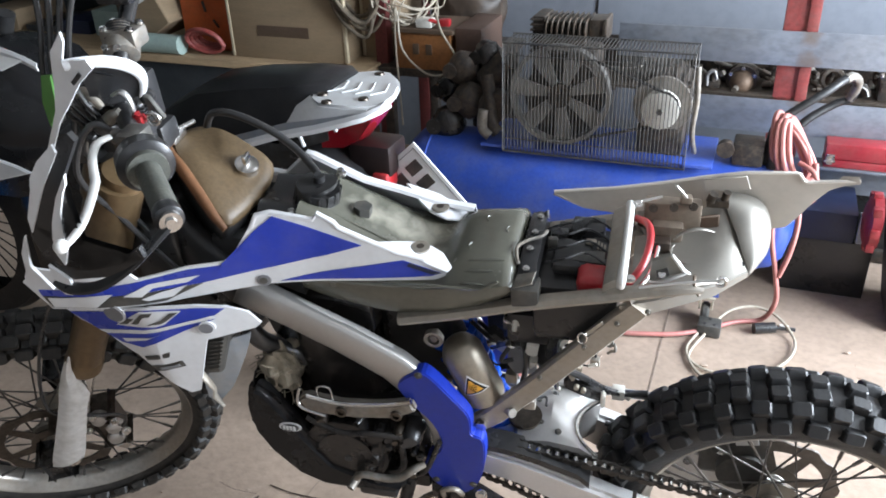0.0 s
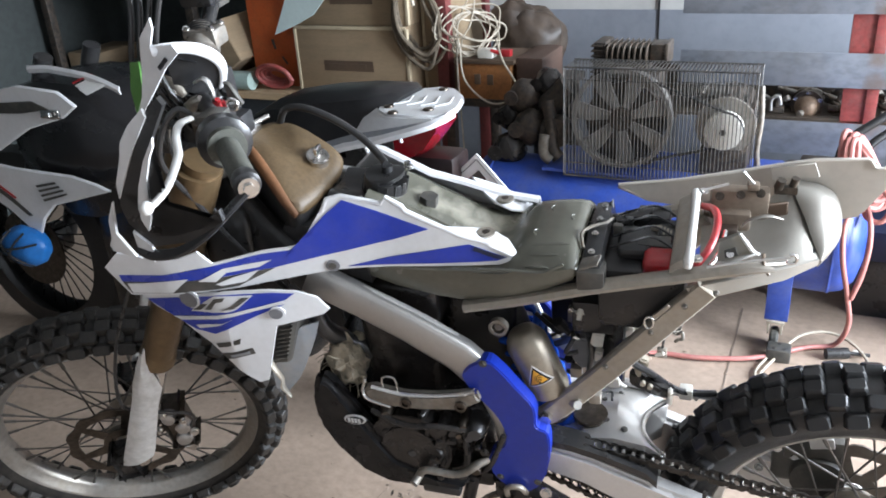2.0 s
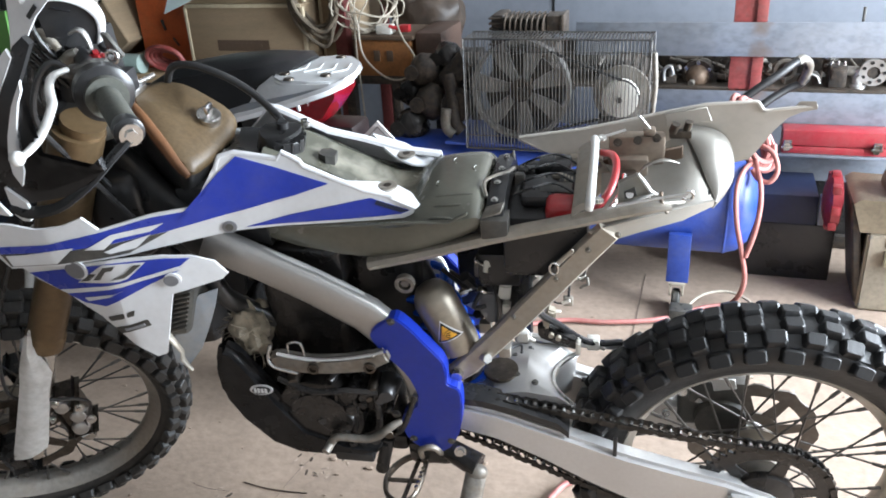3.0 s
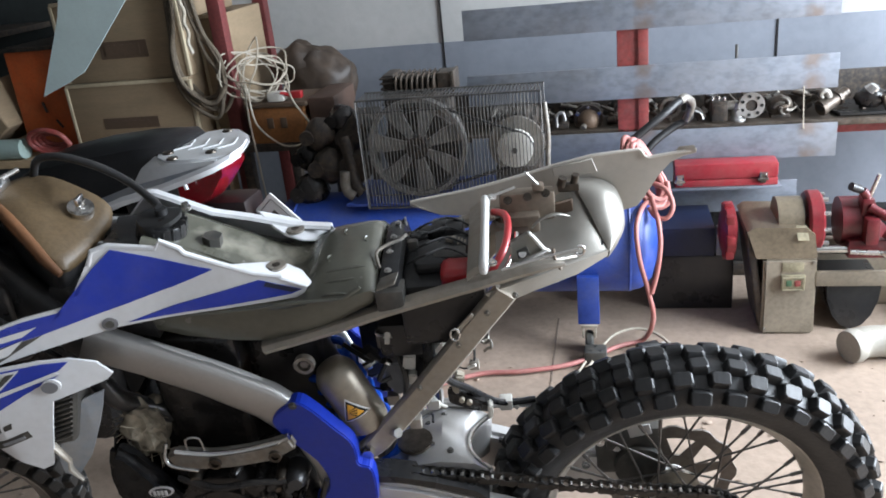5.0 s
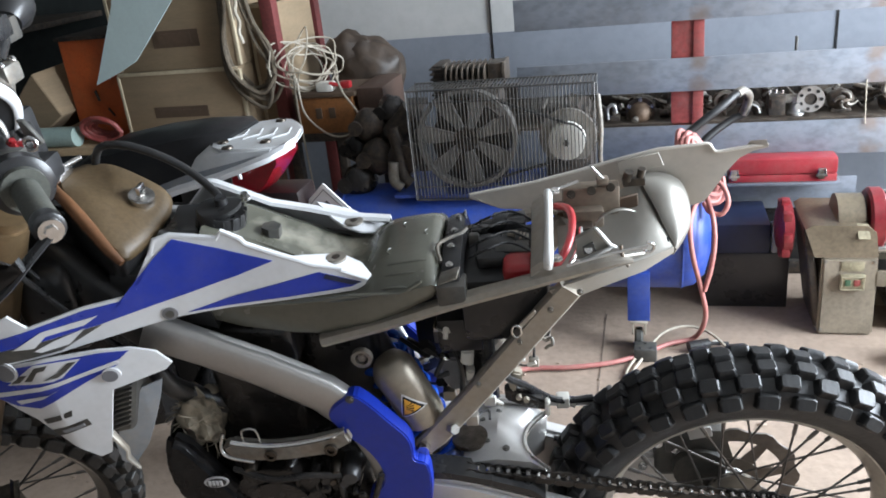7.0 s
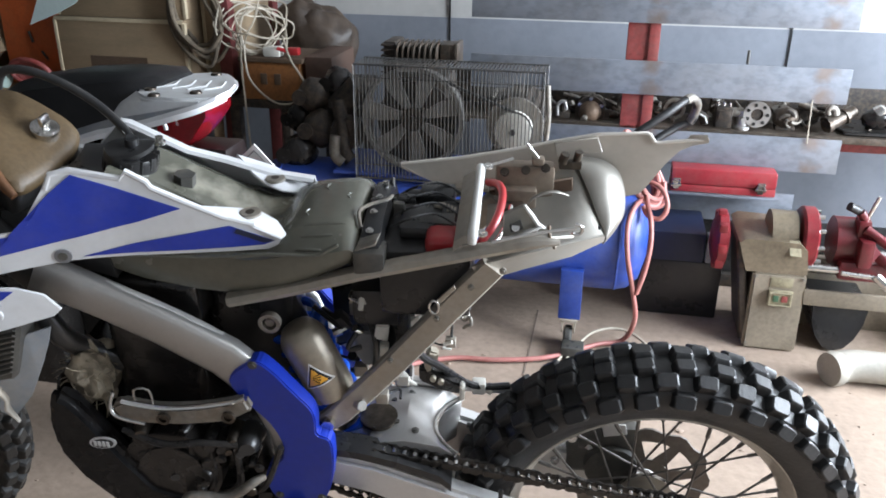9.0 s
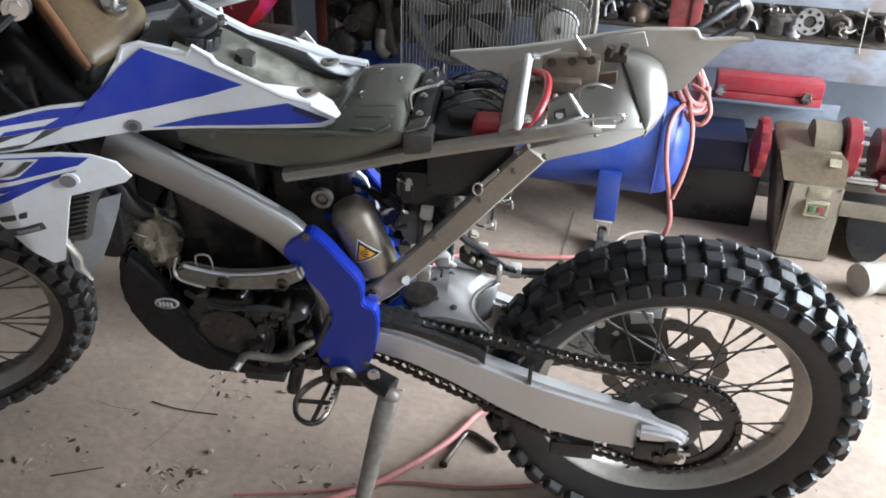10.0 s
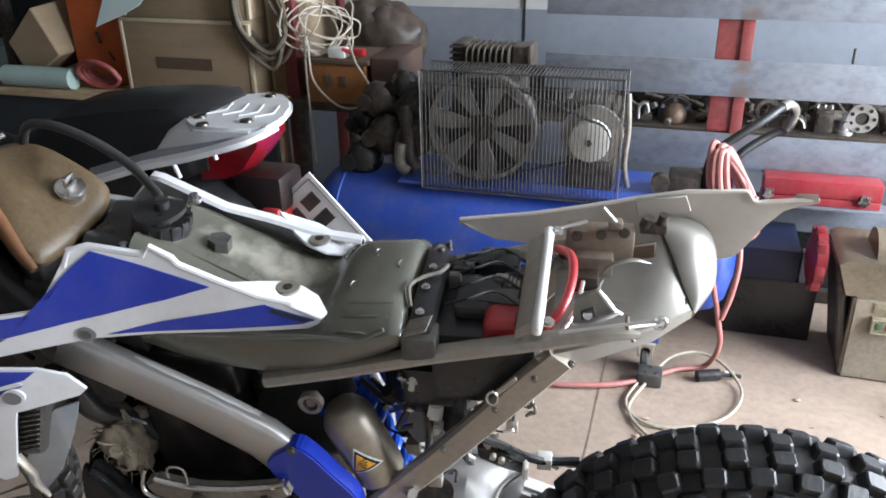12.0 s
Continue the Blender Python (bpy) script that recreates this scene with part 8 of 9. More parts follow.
part("shoe", ring_tube([V(0.160, 1.69, 0.586), V(0.168, 1.69, 0.608), V(0.188, 1.69, 0.618), V(0.207, 1.69, 0.608), V(0.214, 1.69, 0.586)], 0.010, 10, 4, flat=1.6), M_CAST_D, arch, "dark lining")
part("rim", ring_tube([V(0.190, 1.675, 0.622), V(0.210, 1.675, 0.612), V(0.219, 1.675, 0.590)], 0.0035, 8, 4), M_ALU, arch, "bright worn edge")
part("board_tie", ring_tube([V(0.532, 1.617, 0.700), V(0.531, 1.614, 0.690), V(0.534, 1.614, 0.62), V(0.537, 1.614, 0.565), V(0.540, 1.617, 0.557)], 0.0022, 8, 4), M_CABLE, shelf, "pale wire tied between two sheets")
lump = w_thing("motor_end", "black lump with a bright top lying on the tray", "engine part", "parts on the shelf")
part("body", ball((0.765, 1.70, 0.632), 0.045, 24, (1.2, 0.9, 0.8), 0.15, 9), M_GREASE, lump, "black greasy lump")
part("cap", ring_tube([V(0.760, 1.69, 0.655), V(0.772, 1.685, 0.672), V(0.775, 1.684, 0.676)], [0.026, 0.018, 0.008], 18), M_STEEL, lump, "bright top")
solo("metal_tray", plate([V(0.66, 1.66, 0.58), V(1.1, 1.66, 0.58), V(1.1, 1.85, 0.58), V(0.62, 1.85, 0.58)], V(0, 0, 0.012), 0.003), M_BLACK, "flat black metal tray on the shelf", "tray", WALL)

# red toolbox on the low board
tb = w_thing("toolbox", "long red enamelled steel toolbox with two clasps", "toolbox")
part("toolbox_body", block(V(0.112, 1.535, 0.386), V(0.452, 1.615, 0.412), 0.005), M_TOOLBOX, tb)
part("toolbox_lid", block(V(0.112, 1.533, 0.413), V(0.452, 1.617, 0.468), 0.009, 2), M_TOOLBOX, tb, "red lid with rounded edges")
part("toolbox_ledge", block(V(0.08, 1.527, 0.376), V(0.462, 1.619, 0.385), 0.001), M_SHEET, tb, "steel ledge")
for a in (0.130, 0.402):
    part("clasp", join(block(V(a - 0.010, 1.526, 0.396), V(a + 0.010, 1.533, 0.430), 0.002), block(V(a - 0.018, 1.524, 0.405), V(a + 0.018, 1.531, 0.414), 0.002), ring_tube([V(a - 0.012, 1.524, 0.415), V(a - 0.010, 1.519, 0.436), V(a + 0.010, 1.519, 0.436), V(a + 0.012, 1.524, 0.415)], 0.003, 6)), M_STEEL, tb, "steel clasp")

# ---- air compressor ----
comp = w_thing("air_compressor", "blue piston air compressor with a wire belt guard, on castors", "air compressor")
TD, TZ, TR = 1.265, 0.318, 0.178
prof = [(0.0, -1.26), (0.07, -1.255), (0.13, -1.235), (0.165, -1.20), (TR, -1.16), (TR, -0.05), (0.168, -0.012), (0.135, 0.02), (0.07, 0.038), (0.0, 0.042)]
part("air_tank", lathe(prof, 48, (0, TD, TZ), "X"), M_COMP_BLUE, comp, "blue enamelled air tank")
for x in (-0.05, -1.15):
    part("tank_weld", lathe([(TR, x - 0.005), (TR + 0.003, x), (TR, x + 0.005)], 48, (0, TD, TZ), "X"), M_COMP_BLUE, comp, "weld bead")
for a, d in ((-0.18, 1.085), (-1.05, 1.085), (-0.18, 1.44), (-1.05, 1.44)):
    lg = part("leg", block(V(a - 0.034, d - 0.012, 0.095), V(a + 0.034, d + 0.012, 0.26), 0.003), M_COMP_BLUE, comp, "blue leg bracket")
    part("castor_fork", join(block(V(a - 0.022, d - 0.020, 0.05), V(a - 0.016, d + 0.020, 0.095), 0.002), block(V(a + 0.016, d - 0.02, 0.05), V(a + 0.022, d + 0.02, 0.095), 0.002), block(V(a - 0.026, d - 0.022, 0.088), V(a + 0.026, d + 0.022, 0.096), 0.002)), M_CABLE, comp, "zinc castor fork")
    part("castor_wheel", lathe([(0.0, -0.011), (0.012, -0.013), (0.026, -0.013), (0.034, -0.007), (0.034, 0.007), (0.026, 0.013), (0.012, 0.013), (0.0, 0.011)], 24, (a, d - 0.004, 0.034), "X"), M_DARK, comp, "castor wheel")
part("deck", block(V(-0.95, 1.14, 0.492), V(-0.22, 1.40, 0.502), 0.003), M_COMP_BLUE, comp, "blue deck on the tank")
GA0, GA1, GZ0, GZ1, GD = -0.872, -0.300, 0.487, 0.838, 1.135
gd = part("belt_guard", join(*[ring_tube([V(GA0, d, GZ0), V(GA1, d, GZ0), V(GA1, d, GZ1), V(GA0, d, GZ1)], 0.0035, 6, closed=True) for d in (GD, GD + 0.12)]), M_GUARD, comp, "wire cage round the belt drive")
wire = mesh_of("guard_wire", join(rod(V(0, 0, 0), V(0, 0, GZ1 - GZ0), 0.0016, 6), rod(V(0, 0, GZ1 - GZ0), V(0, 0.12, GZ1 - GZ0), 0.0016, 6), rod(V(0, 0.12, GZ1 - GZ0), V(0, 0.12, 0.22), 0.0016, 6)), M_GUARD)
for i in range(52):
    shared("guard_wire", wire, gd, Matrix.Translation(V(GA0 + (GA1 - GA0) * (i + 0.5) / 52, GD, GZ0)))
for z in (0.53, 0.80):
    part("guard_bar", rod(V(GA0, GD + 0.003, z), V(GA1, GD + 0.003, z), 0.002, 6), M_GUARD, gd)
FA, FZ, FD = -0.700, 0.672, 1.185
fw = part("flywheel", lathe([(0.146, -0.018), (0.158, -0.018), (0.158, 0.018), (0.146, 0.018)], 56, (FA, FD, FZ), "Y", closed=True), M_FAN, comp, "spoked fan flywheel")
for k in range(7):
    a = k * 2 * math.pi / 7 + 0.25
    d, s = V(math.cos(a), 0, math.sin(a)), V(-math.sin(a), 0, math.cos(a))
    c = V(FA, FD, FZ)
    b1 = plate([c + d * 0.03 + s * 0.012, c + d * 0.10 + s * 0.034, c + d * 0.148 + s * 0.038, c + d * 0.148 - s * 0.020, c + d * 0.09 - s * 0.014, c + d * 0.03 - s * 0.010], V(0, 0.010, 0), 0.002)
    part("blade", b1, M_FAN, fw)
part("flywheel_hub", join(rod(V(FA, FD - 0.022, FZ), V(FA, FD + 0.05, FZ), 0.036, 24), rod(V(FA, FD - 0.034, FZ), V(FA, FD - 0.02, FZ), 0.014, 6)), M_CAST_D, fw, "dark flywheel hub")
PA, PZ = -0.389, 0.656
pu = part("motor_pulley", lathe([(0.0, -0.024), (0.050, -0.024), (0.056, -0.020), (0.048, 0.0), (0.056, 0.020), (0.0, 0.024)], 36, (PA, FD - 0.01, PZ)), M_WIRE_WHITE, comp, "pale motor pulley")
part("pulley_nut", rod(V(PA, FD - 0.042, PZ), V(PA, FD - 0.034, PZ), 0.010, 6), M_DARK, pu)
belt = [V(FA + 0.155 * math.cos(x), FD - 0.006, FZ + 0.155 * math.sin(x)) for x in np.linspace(1.55, 4.75, 20)] + [V(PA + 0.052 * math.cos(x), FD - 0.006, PZ + 0.052 * math.sin(x)) for x in np.linspace(-1.5, 1.5, 10)]
part("drive_belt", ring_tube(belt, 0.005, 8, closed=True), M_BLACK, comp, "black drive belt")
motor = part("motor", join(rod(V(-0.389, FD + 0.03, 0.66), V(-0.389, 1.42, 0.66), 0.085, 28), block(V(-0.46, 1.20, 0.50), V(-0.32, 1.40, 0.59), 0.01)), M_CAST_D, comp, "dark ribbed electric motor")
for x in np.linspace(0, 2 * math.pi, 21)[:-1]:
    part("motor_rib", block(V(-0.389 + 0.088 * math.cos(x) - 0.004, FD + 0.05, 0.66 + 0.088 * math.sin(x) - 0.004), V(-0.389 + 0.088 * math.cos(x) + 0.004, 1.40, 0.66 + 0.088 * math.sin(x) + 0.004)), M_CAST_D, motor)
part("motor_cap", rod(V(-0.389, FD + 0.02, 0.66), V(-0.389, FD + 0.032, 0.66), 0.088, 28), M_CAST, comp, "motor end plate")
part("pump_block", block(V(-0.81, 1.24, 0.50), V(-0.61, 1.42, 0.79), 0.02), M_CAST_D, comp, "cast iron pump block")
head = part("pump_head", block(V(-0.800, 1.32, 0.790), V(-0.655, 1.47, 0.812), 0.003), M_PART, comp, "finned dirty alloy pump head")
for i in range(8):
    a = -0.786 + 0.018 * i
    part("fin", join(block(V(a - 0.003, 1.325, 0.812), V(a + 0.003, 1.47, 0.868), 0.002), ring_tube([V(a, 1.325, 0.815), V(a, 1.318, 0.84), V(a + 0.003, 1.324, 0.866), V(a + 0.006, 1.34, 0.876)], 0.004, 8, 3)), M_PART, head)
part("head_core", block(V(-0.79, 1.34, 0.81), V(-0.66, 1.46, 0.862), 0.003), M_CAST_D, head)
cyl = part("pump_cylinder", block(V(-0.835, 1.34, 0.74), V(-0.795, 1.46, 0.875), 0.006), M_CAST_D, comp, "dark finned cylinder end")
for i in range(7):
    part("cylinder_fin", block(V(-0.842, 1.332, 0.760 + 0.017 * i), V(-0.796, 1.468, 0.766 + 0.017 * i), 0.002), M_CAST_D, cyl)
part("crankcase", rod(V(FA, 1.225, FZ - 0.02), V(FA, 1.38, FZ - 0.02), 0.125, 28), M_CAST_D, comp, "dark crankcase behind the flywheel")
part("head_outlet", join(block(V(-0.652, 1.345, 0.812), V(-0.600, 1.44, 0.872), 0.008), block(V(-0.607, 1.338, 0.808), V(-0.594, 1.44, 0.876), 0.004)), M_PART, comp, "grey outlet box on the head")
part("intake_filter", join(lathe([(0.0, -0.03), (0.05, -0.03), (0.058, 0.0), (0.05, 0.03), (0.0, 0.03)], 24, (-0.93, 1.24, 0.60), "Y"), ring_tube([V(-0.96, 1.24, 0.70), V(-0.94, 1.22, 0.62), V(-0.93, 1.20, 0.55), V(-0.91, 1.20, 0.52)], 0.022, 14, 5), rod(V(-0.98, 1.3, 0.66), V(-0.90, 1.3, 0.74), 0.045, 18)), M_CAST_D, comp, "dark intake filter and pipes")
part("intake_elbow", ring_tube([V(-0.955, 1.19, 0.60), V(-0.955, 1.18, 0.54), V(-0.93, 1.18, 0.515)], 0.018, 14, 5), M_CAST, comp, "bright intake elbow")
part("guard_tube", ring_tube([V(-0.292, 1.15, 0.80), V(-0.285, 1.15, 0.70), V(-0.29, 1.16, 0.60), V(-0.28, 1.2, 0.52)], 0.008, 10, 5), M_CAST, comp, "bent air pipe")
part("handle", ring_tube([V(-0.075, 1.24, 0.49), V(-0.062, 1.25, 0.600), V(-0.03, 1.265, 0.642), V(0.06, 1.30, 0.706), V(0.118, 1.36, 0.736), V(0.150, 1.41, 0.712), V(0.146, 1.445, 0.652), V(0.10, 1.44, 0.628), V(0.02, 1.40, 0.573), V(-0.02, 1.38, 0.49)], 0.0125, 14, 6), M_RUBBER, comp, "black padded handle")
part("handle_grip", ring_tube([V(0.112, 1.352, 0.735), V(0.130, 1.375, 0.738), V(0.152, 1.41, 0.714), V(0.150, 1.435, 0.675), V(0.143, 1.447, 0.650)], 0.0142, 14, 5), M_CAST, comp, "worn grey end of the handle")
part("pressure_switch", join(block(V(-0.17, 1.20, 0.49), V(-0.08, 1.30, 0.56), 0.01), rod(V(-0.05, 1.22, 0.49), V(-0.05, 1.22, 0.56), 0.02, 16), rod(V(-0.19, 1.22, 0.54), V(-0.19, 1.19, 0.54), 0.026, 20)), M_CAST_D, comp, "pressure switch and gauge")
part("tank_plug", rod(V(0.03, TD, TZ + 0.03), V(0.055, TD, TZ + 0.03), 0.024, 6), M_CAST, comp, "end plug")
# pinkish red hose: wound on the handle, hanging over the end, then along the floor
rnd = random.Random(12)
wind = []
for i in range(6 * 16):
    x = 2 * math.pi * i / 16
    turn = i / 16
    wide, tall = (0.036 + 0.010 * math.sin(turn * 2.1)) * (1 - 0.45 * math.sin(x)), 0.100 + 0.012 * math.sin(turn * 1.7 + 1)
    wind.append(V(-0.018 + 0.006 * turn + wide * math.cos(x) - 0.36 * tall * math.sin(x), 1.225 + 0.026 * math.cos(x) + 0.010 * math.sin(turn * 4), 0.540 + tall * math.sin(x) + 0.010 * math.sin(turn * 2.6)))
hang = [V(0.015, 1.21, 0.46), V(-0.012, 1.15, 0.455), V(-0.030, 1.10, 0.41), V(-0.022, 1.070, 0.32), V(0.002, 1.06, 0.22), V(0.018, 1.065, 0.12), V(-0.01, 1.11, 0.022), V(-0.09, 1.08, 0.013), V(-0.23, 0.97, 0.013), V(-0.38, 0.92, 0.013), V(-0.525, 0.897, 0.013), V(-0.66, 0.78, 0.013), V(-0.62, 0.50, 0.013), V(-0.42, 0.30, 0.013), V(-0.35, 0.20, 0.013), V(-0.378, 0.150, 0.013), V(-0.419, 0.048, 0.013), V(-0.491, -0.064, 0.013), V(-0.58, -0.16, 0.013), V(-0.75, -0.30, 0.013)]
hose = w_thing("air_hose", "pinkish red rubber air hose wound on the compressor", "hose")
part("wound_coil", ring_tube(wind, 0.0085, 8, 3), M_HOSE, hose)
part("hanging_run", ring_tube(hang, 0.0078, 10, 8), M_HOSE, hose)
part("hanging_loop", ring_tube([V(0.012, 1.058, 0.21), V(0.030, 1.066, 0.28), V(0.040, 1.085, 0.36), V(0.036, 1.12, 0.42), V(0.025, 1.17, 0.45), V(0.02, 1.20, 0.47)], 0.0078, 10, 8), M_HOSE, hose)
part("small_loop", ring_tube([V(0.02, 1.20, 0.52), V(0.062, 1.17, 0.505), V(0.080, 1.15, 0.46), V(0.062, 1.14, 0.425), V(0.028, 1.15, 0.428), V(0.012, 1.17, 0.45)], 0.0078, 10, 8), M_HOSE, hose)
solo("thin_cable", ring_tube([V(-0.10, 0.05, 0.006), V(-0.204, -0.01, 0.006), V(-0.35, -0.062, 0.006), V(-0.496, -0.091, 0.006), V(-0.615, -0.151, 0.006), V(-0.8, -0.22, 0.006)], 0.003, 8, 6), M_HOSE, "thin reddish cable lying on the floor", "cable", WALL)
solo("hose_hook", ring_tube([V(-0.411, -0.017, 0.008), V(-0.409, 0.0, 0.008), V(-0.399, 0.039, 0.008), V(-0.389, 0.088, 0.008), V(-0.376, 0.096, 0.008), V(-0.355, 0.0875, 0.008), V(-0.311, 0.060, 0.008)], [0.010, 0.008, 0.006, 0.007, 0.007, 0.007, 0.008], 10, 4), M_CHAIN, "bent dark steel hook lying on the floor", "hook", WALL)
# extension socket with its pale cord
ext = w_thing("extension_socket", "dark grey socket block with a pale looped cord on the floor", "extension cord")
part("socket_block", block(V(-0.195, 0.985, 0.0), V(-0.125, 1.045, 0.042), 0.008), M_DARK, ext, "dark socket block")
for a, d in ((-0.175, 1.0), (-0.145, 1.0), (-0.16, 1.03)):
    part("socket_hole", rod(V(a, d, 0.0415), V(a, d, 0.0435), 0.005, 12), M_BLACK, ext)
part("cord", ring_tube([V(-0.19, 0.99, 0.01), V(-0.215, 0.90, 0.008), V(-0.19, 0.83, 0.008), V(-0.12, 0.80, 0.008), V(0.0, 0.84, 0.01), V(0.07, 0.92, 0.012), V(0.09, 1.03, 0.012), V(0.04, 1.12, 0.03), V(-0.03, 1.15, 0.04), V(-0.10, 1.11, 0.04), V(-0.14, 1.05, 0.03)], 0.0045, 8, 6), M_CABLE, ext, "pale cord")
part("cord_end", ring_tube([V(-0.17, 0.985, 0.012), V(-0.205, 0.86, 0.008), V(-0.15, 0.76, 0.008), V(-0.05, 0.70, 0.008), V(0.05, 0.72, 0.008)], 0.0045, 8, 6), M_CABLE, ext, "second strand of the cord")
part("plug", join(rod(V(0.03, 1.08, 0.018), V(-0.03, 1.055, 0.018), 0.017, 14), rod(V(0.09, 1.095, 0.012), V(0.03, 1.08, 0.018), 0.006)), M_BLACK, ext, "black plug")

# ---- threading machine ----
mach = w_thing("threading_machine", "khaki pipe threading machine with red chucks and a carriage on rails", "machine")
MD = 1.185
part("base", plate([V(0.357, MD, 0.0), V(0.357, MD, 0.262), V(0.512, MD, 0.262), V(0.516, MD, 0.0)], V(0, 0.26, 0), 0.008, 2), M_KHAKI_L, mach, "pale khaki base box")
part("hood", loft([[V(a, d, z) for a, z in ((0.335, 0.262), (0.305, 0.352), (0.325, 0.366), (0.475, 0.362), (0.50, 0.34), (0.512, 0.262))] for d in (MD + 0.004, MD + 0.02, MD + 0.22, MD + 0.25)]), M_KHAKI, mach, "khaki gear hood")
# left side takes a dark material for its shade, not the hood's khaki
part("hood_shaded_side", plate([V(0.350, MD + 0.01, 0.02), V(0.298, MD + 0.02, 0.352), V(0.298, MD + 0.20, 0.352), V(0.350, MD + 0.22, 0.02)], V(0.026, 0, 0), 0.006), M_CAST_D, mach, "left side plate of the hood, coloured dark as shade")
part("hood_hump", rod(V(0.40, MD + 0.11, 0.345), V(0.475, MD + 0.11, 0.345), 0.080, 32), M_KHAKI, mach, "rounded bearing hump")
ck = part("front_chuck", lathe([(0.0, -0.03), (0.03, -0.03), (0.06, -0.024), (0.085, -0.012), (0.085, 0.014), (0.05, 0.022), (0.0, 0.022)], 32, (0.262, MD + 0.10, 0.322), "X"), M_CHUCK, mach, "red hammer chuck wheel")
for k in range(8):
    x = 2 * math.pi * k / 8
    part("chuck_lug", block(V(0.245, MD + 0.10 + 0.083 * math.cos(x) - 0.014, 0.322 + 0.083 * math.sin(x) - 0.014), V(0.272, MD + 0.10 + 0.083 * math.cos(x) + 0.014, 0.322 + 0.083 * math.sin(x) + 0.014), 0.006), M_CHUCK, ck)
rk = part("rear_chuck", lathe([(0.0, -0.014), (0.090, -0.014), (0.097, -0.006), (0.097, 0.026), (0.086, 0.034), (0.0, 0.034)], 40, (0.50, MD + 0.11, 0.345), "X"), M_CHUCK, mach, "large red chuck ring")
for k in range(10):
    x = 2 * math.pi * k / 10
    part("chuck_stud", rod(V(0.53, MD + 0.11 + 0.085 * math.cos(x), 0.345 + 0.082 * math.sin(x)), V(0.548, MD + 0.11 + 0.085 * math.cos(x), 0.345 + 0.082 * math.sin(x)), 0.007, 8), M_STEEL, rk)
for d in (MD + 0.04, MD + 0.19):
    part("rail", rod(V(0.51, d, 0.275), V(1.15, d, 0.275), 0.014, 18), M_STEEL, mach, "steel guide rail")
part("bed", join(block(V(0.512, MD + 0.005, 0.165), V(1.15, MD + 0.02, 0.215), 0.004), block(V(1.0, MD, 0.0), V(1.15, MD + 0.26, 0.26), 0.01), block(V(0.512, MD + 0.21, 0.0), V(1.15, MD + 0.25, 0.24), 0.004)), M_KHAKI_L, mach, "pale bed of the machine")
part("oil_pan", loft([[V(0.55 + 0.16 * (1 + math.cos(x)) / 2 * 1.0, d, 0.165 - 0.16 * math.sin(x)) for x in np.linspace(0, math.pi, 9)] + [V(0.55, d, 0.17), V(0.71, d, 0.17)] for d in (MD + 0.03, MD + 0.2)]), M_BLACK, mach, "dark oil pan")
car = part("carriage", join(block(V(0.60, MD + 0.02, 0.25), V(0.74, MD + 0.22, 0.31), 0.01), rod(V(0.585, MD + 0.11, 0.345), V(0.68, MD + 0.11, 0.345), 0.074, 32), block(V(0.64, MD + 0.0, 0.30), V(0.68, MD + 0.06, 0.385), 0.01)), M_CHUCK_D, mach, "dark red die head carriage")
part("carriage_clamp", join(rod(V(0.655, MD + 0.04, 0.41), V(0.745, MD + 0.0, 0.36), 0.014, 14), block(V(0.635, MD + 0.04, 0.38), V(0.67, MD + 0.10, 0.435), 0.008), rod(V(0.70, MD + 0.03, 0.33), V(0.76, MD - 0.01, 0.30), 0.015, 14)), M_CHUCK_D, car, "red clamp levers")
part("carriage_arm", ring_tube([V(0.65, MD + 0.06, 0.41), V(0.648, MD + 0.058, 0.44), V(0.635, MD + 0.056, 0.458)], 0.013, 12, 3), M_CHUCK_D, car, "red carriage arm")
part("carriage_lever", rod(V(0.655, MD + 0.06, 0.425), V(0.675, MD + 0.05, 0.51), 0.006, 10), M_STEEL, car, "small steel lever")
part("carriage_knob", join(rod(V(0.63, MD + 0.06, 0.46), V(0.60, MD + 0.05, 0.475), 0.013, 12)), M_BLACK, car, "black knob")
part("bed_lever", join(rod(V(0.60, MD - 0.005, 0.285), V(0.70, MD - 0.01, 0.28), 0.008, 10), rod(V(0.69, MD - 0.02, 0.29), V(0.73, MD - 0.04, 0.26), 0.014, 12)), M_STEEL, car, "steel lever")
sw = part("switch_box", block(V(0.408, MD - 0.014, 0.160), V(0.478, MD, 0.211), 0.004), M_CREAM, mach, "cream switch box")
part("stop_button", block(V(0.446, MD - 0.017, 0.176), V(0.464, MD - 0.012, 0.196), 0.003), M_REDOX, sw, "dull red button")
part("start_button", block(V(0.421, MD - 0.017, 0.176), V(0.438, MD - 0.012, 0.196), 0.003), paint("dull_green_plastic", (0.05, 0.11, 0.06), 0.4, var=0.2), sw, "dark green button")
part("switch_frame", ring_tube([V(0.412, MD - 0.018, 0.165), V(0.474, MD - 0.018, 0.165), V(0.474, MD - 0.018, 0.206), V(0.412, MD - 0.018, 0.206)], 0.0025, 6, closed=True), M_CREAM, sw, "yellowed rim")
part("type_plate", block(V(0.410, MD - 0.003, 0.220), V(0.474, MD + 0.001, 0.250), 0.001), M_CREAM, mach, "torn cream type plate")
part("hood_label", plate([V(0.445, MD + 0.015, 0.366), V(0.476, MD + 0.015, 0.364), V(0.483, MD - 0.002, 0.322), V(0.45, MD - 0.002, 0.324)], V(0.0, -0.003, 0.002)), M_CREAM, mach, "yellowed label")
for a, z in ((0.366, 0.25), (0.503, 0.25), (0.366, 0.02)):
    part("base_screw", bolt(V(a, MD - 0.001, z), V(0, -1, 0), 0.004, 0.004), M_CAST, mach)
trunk = w_thing("footlocker", "dark blue metal footlocker in the shade under the rack", "footlocker")
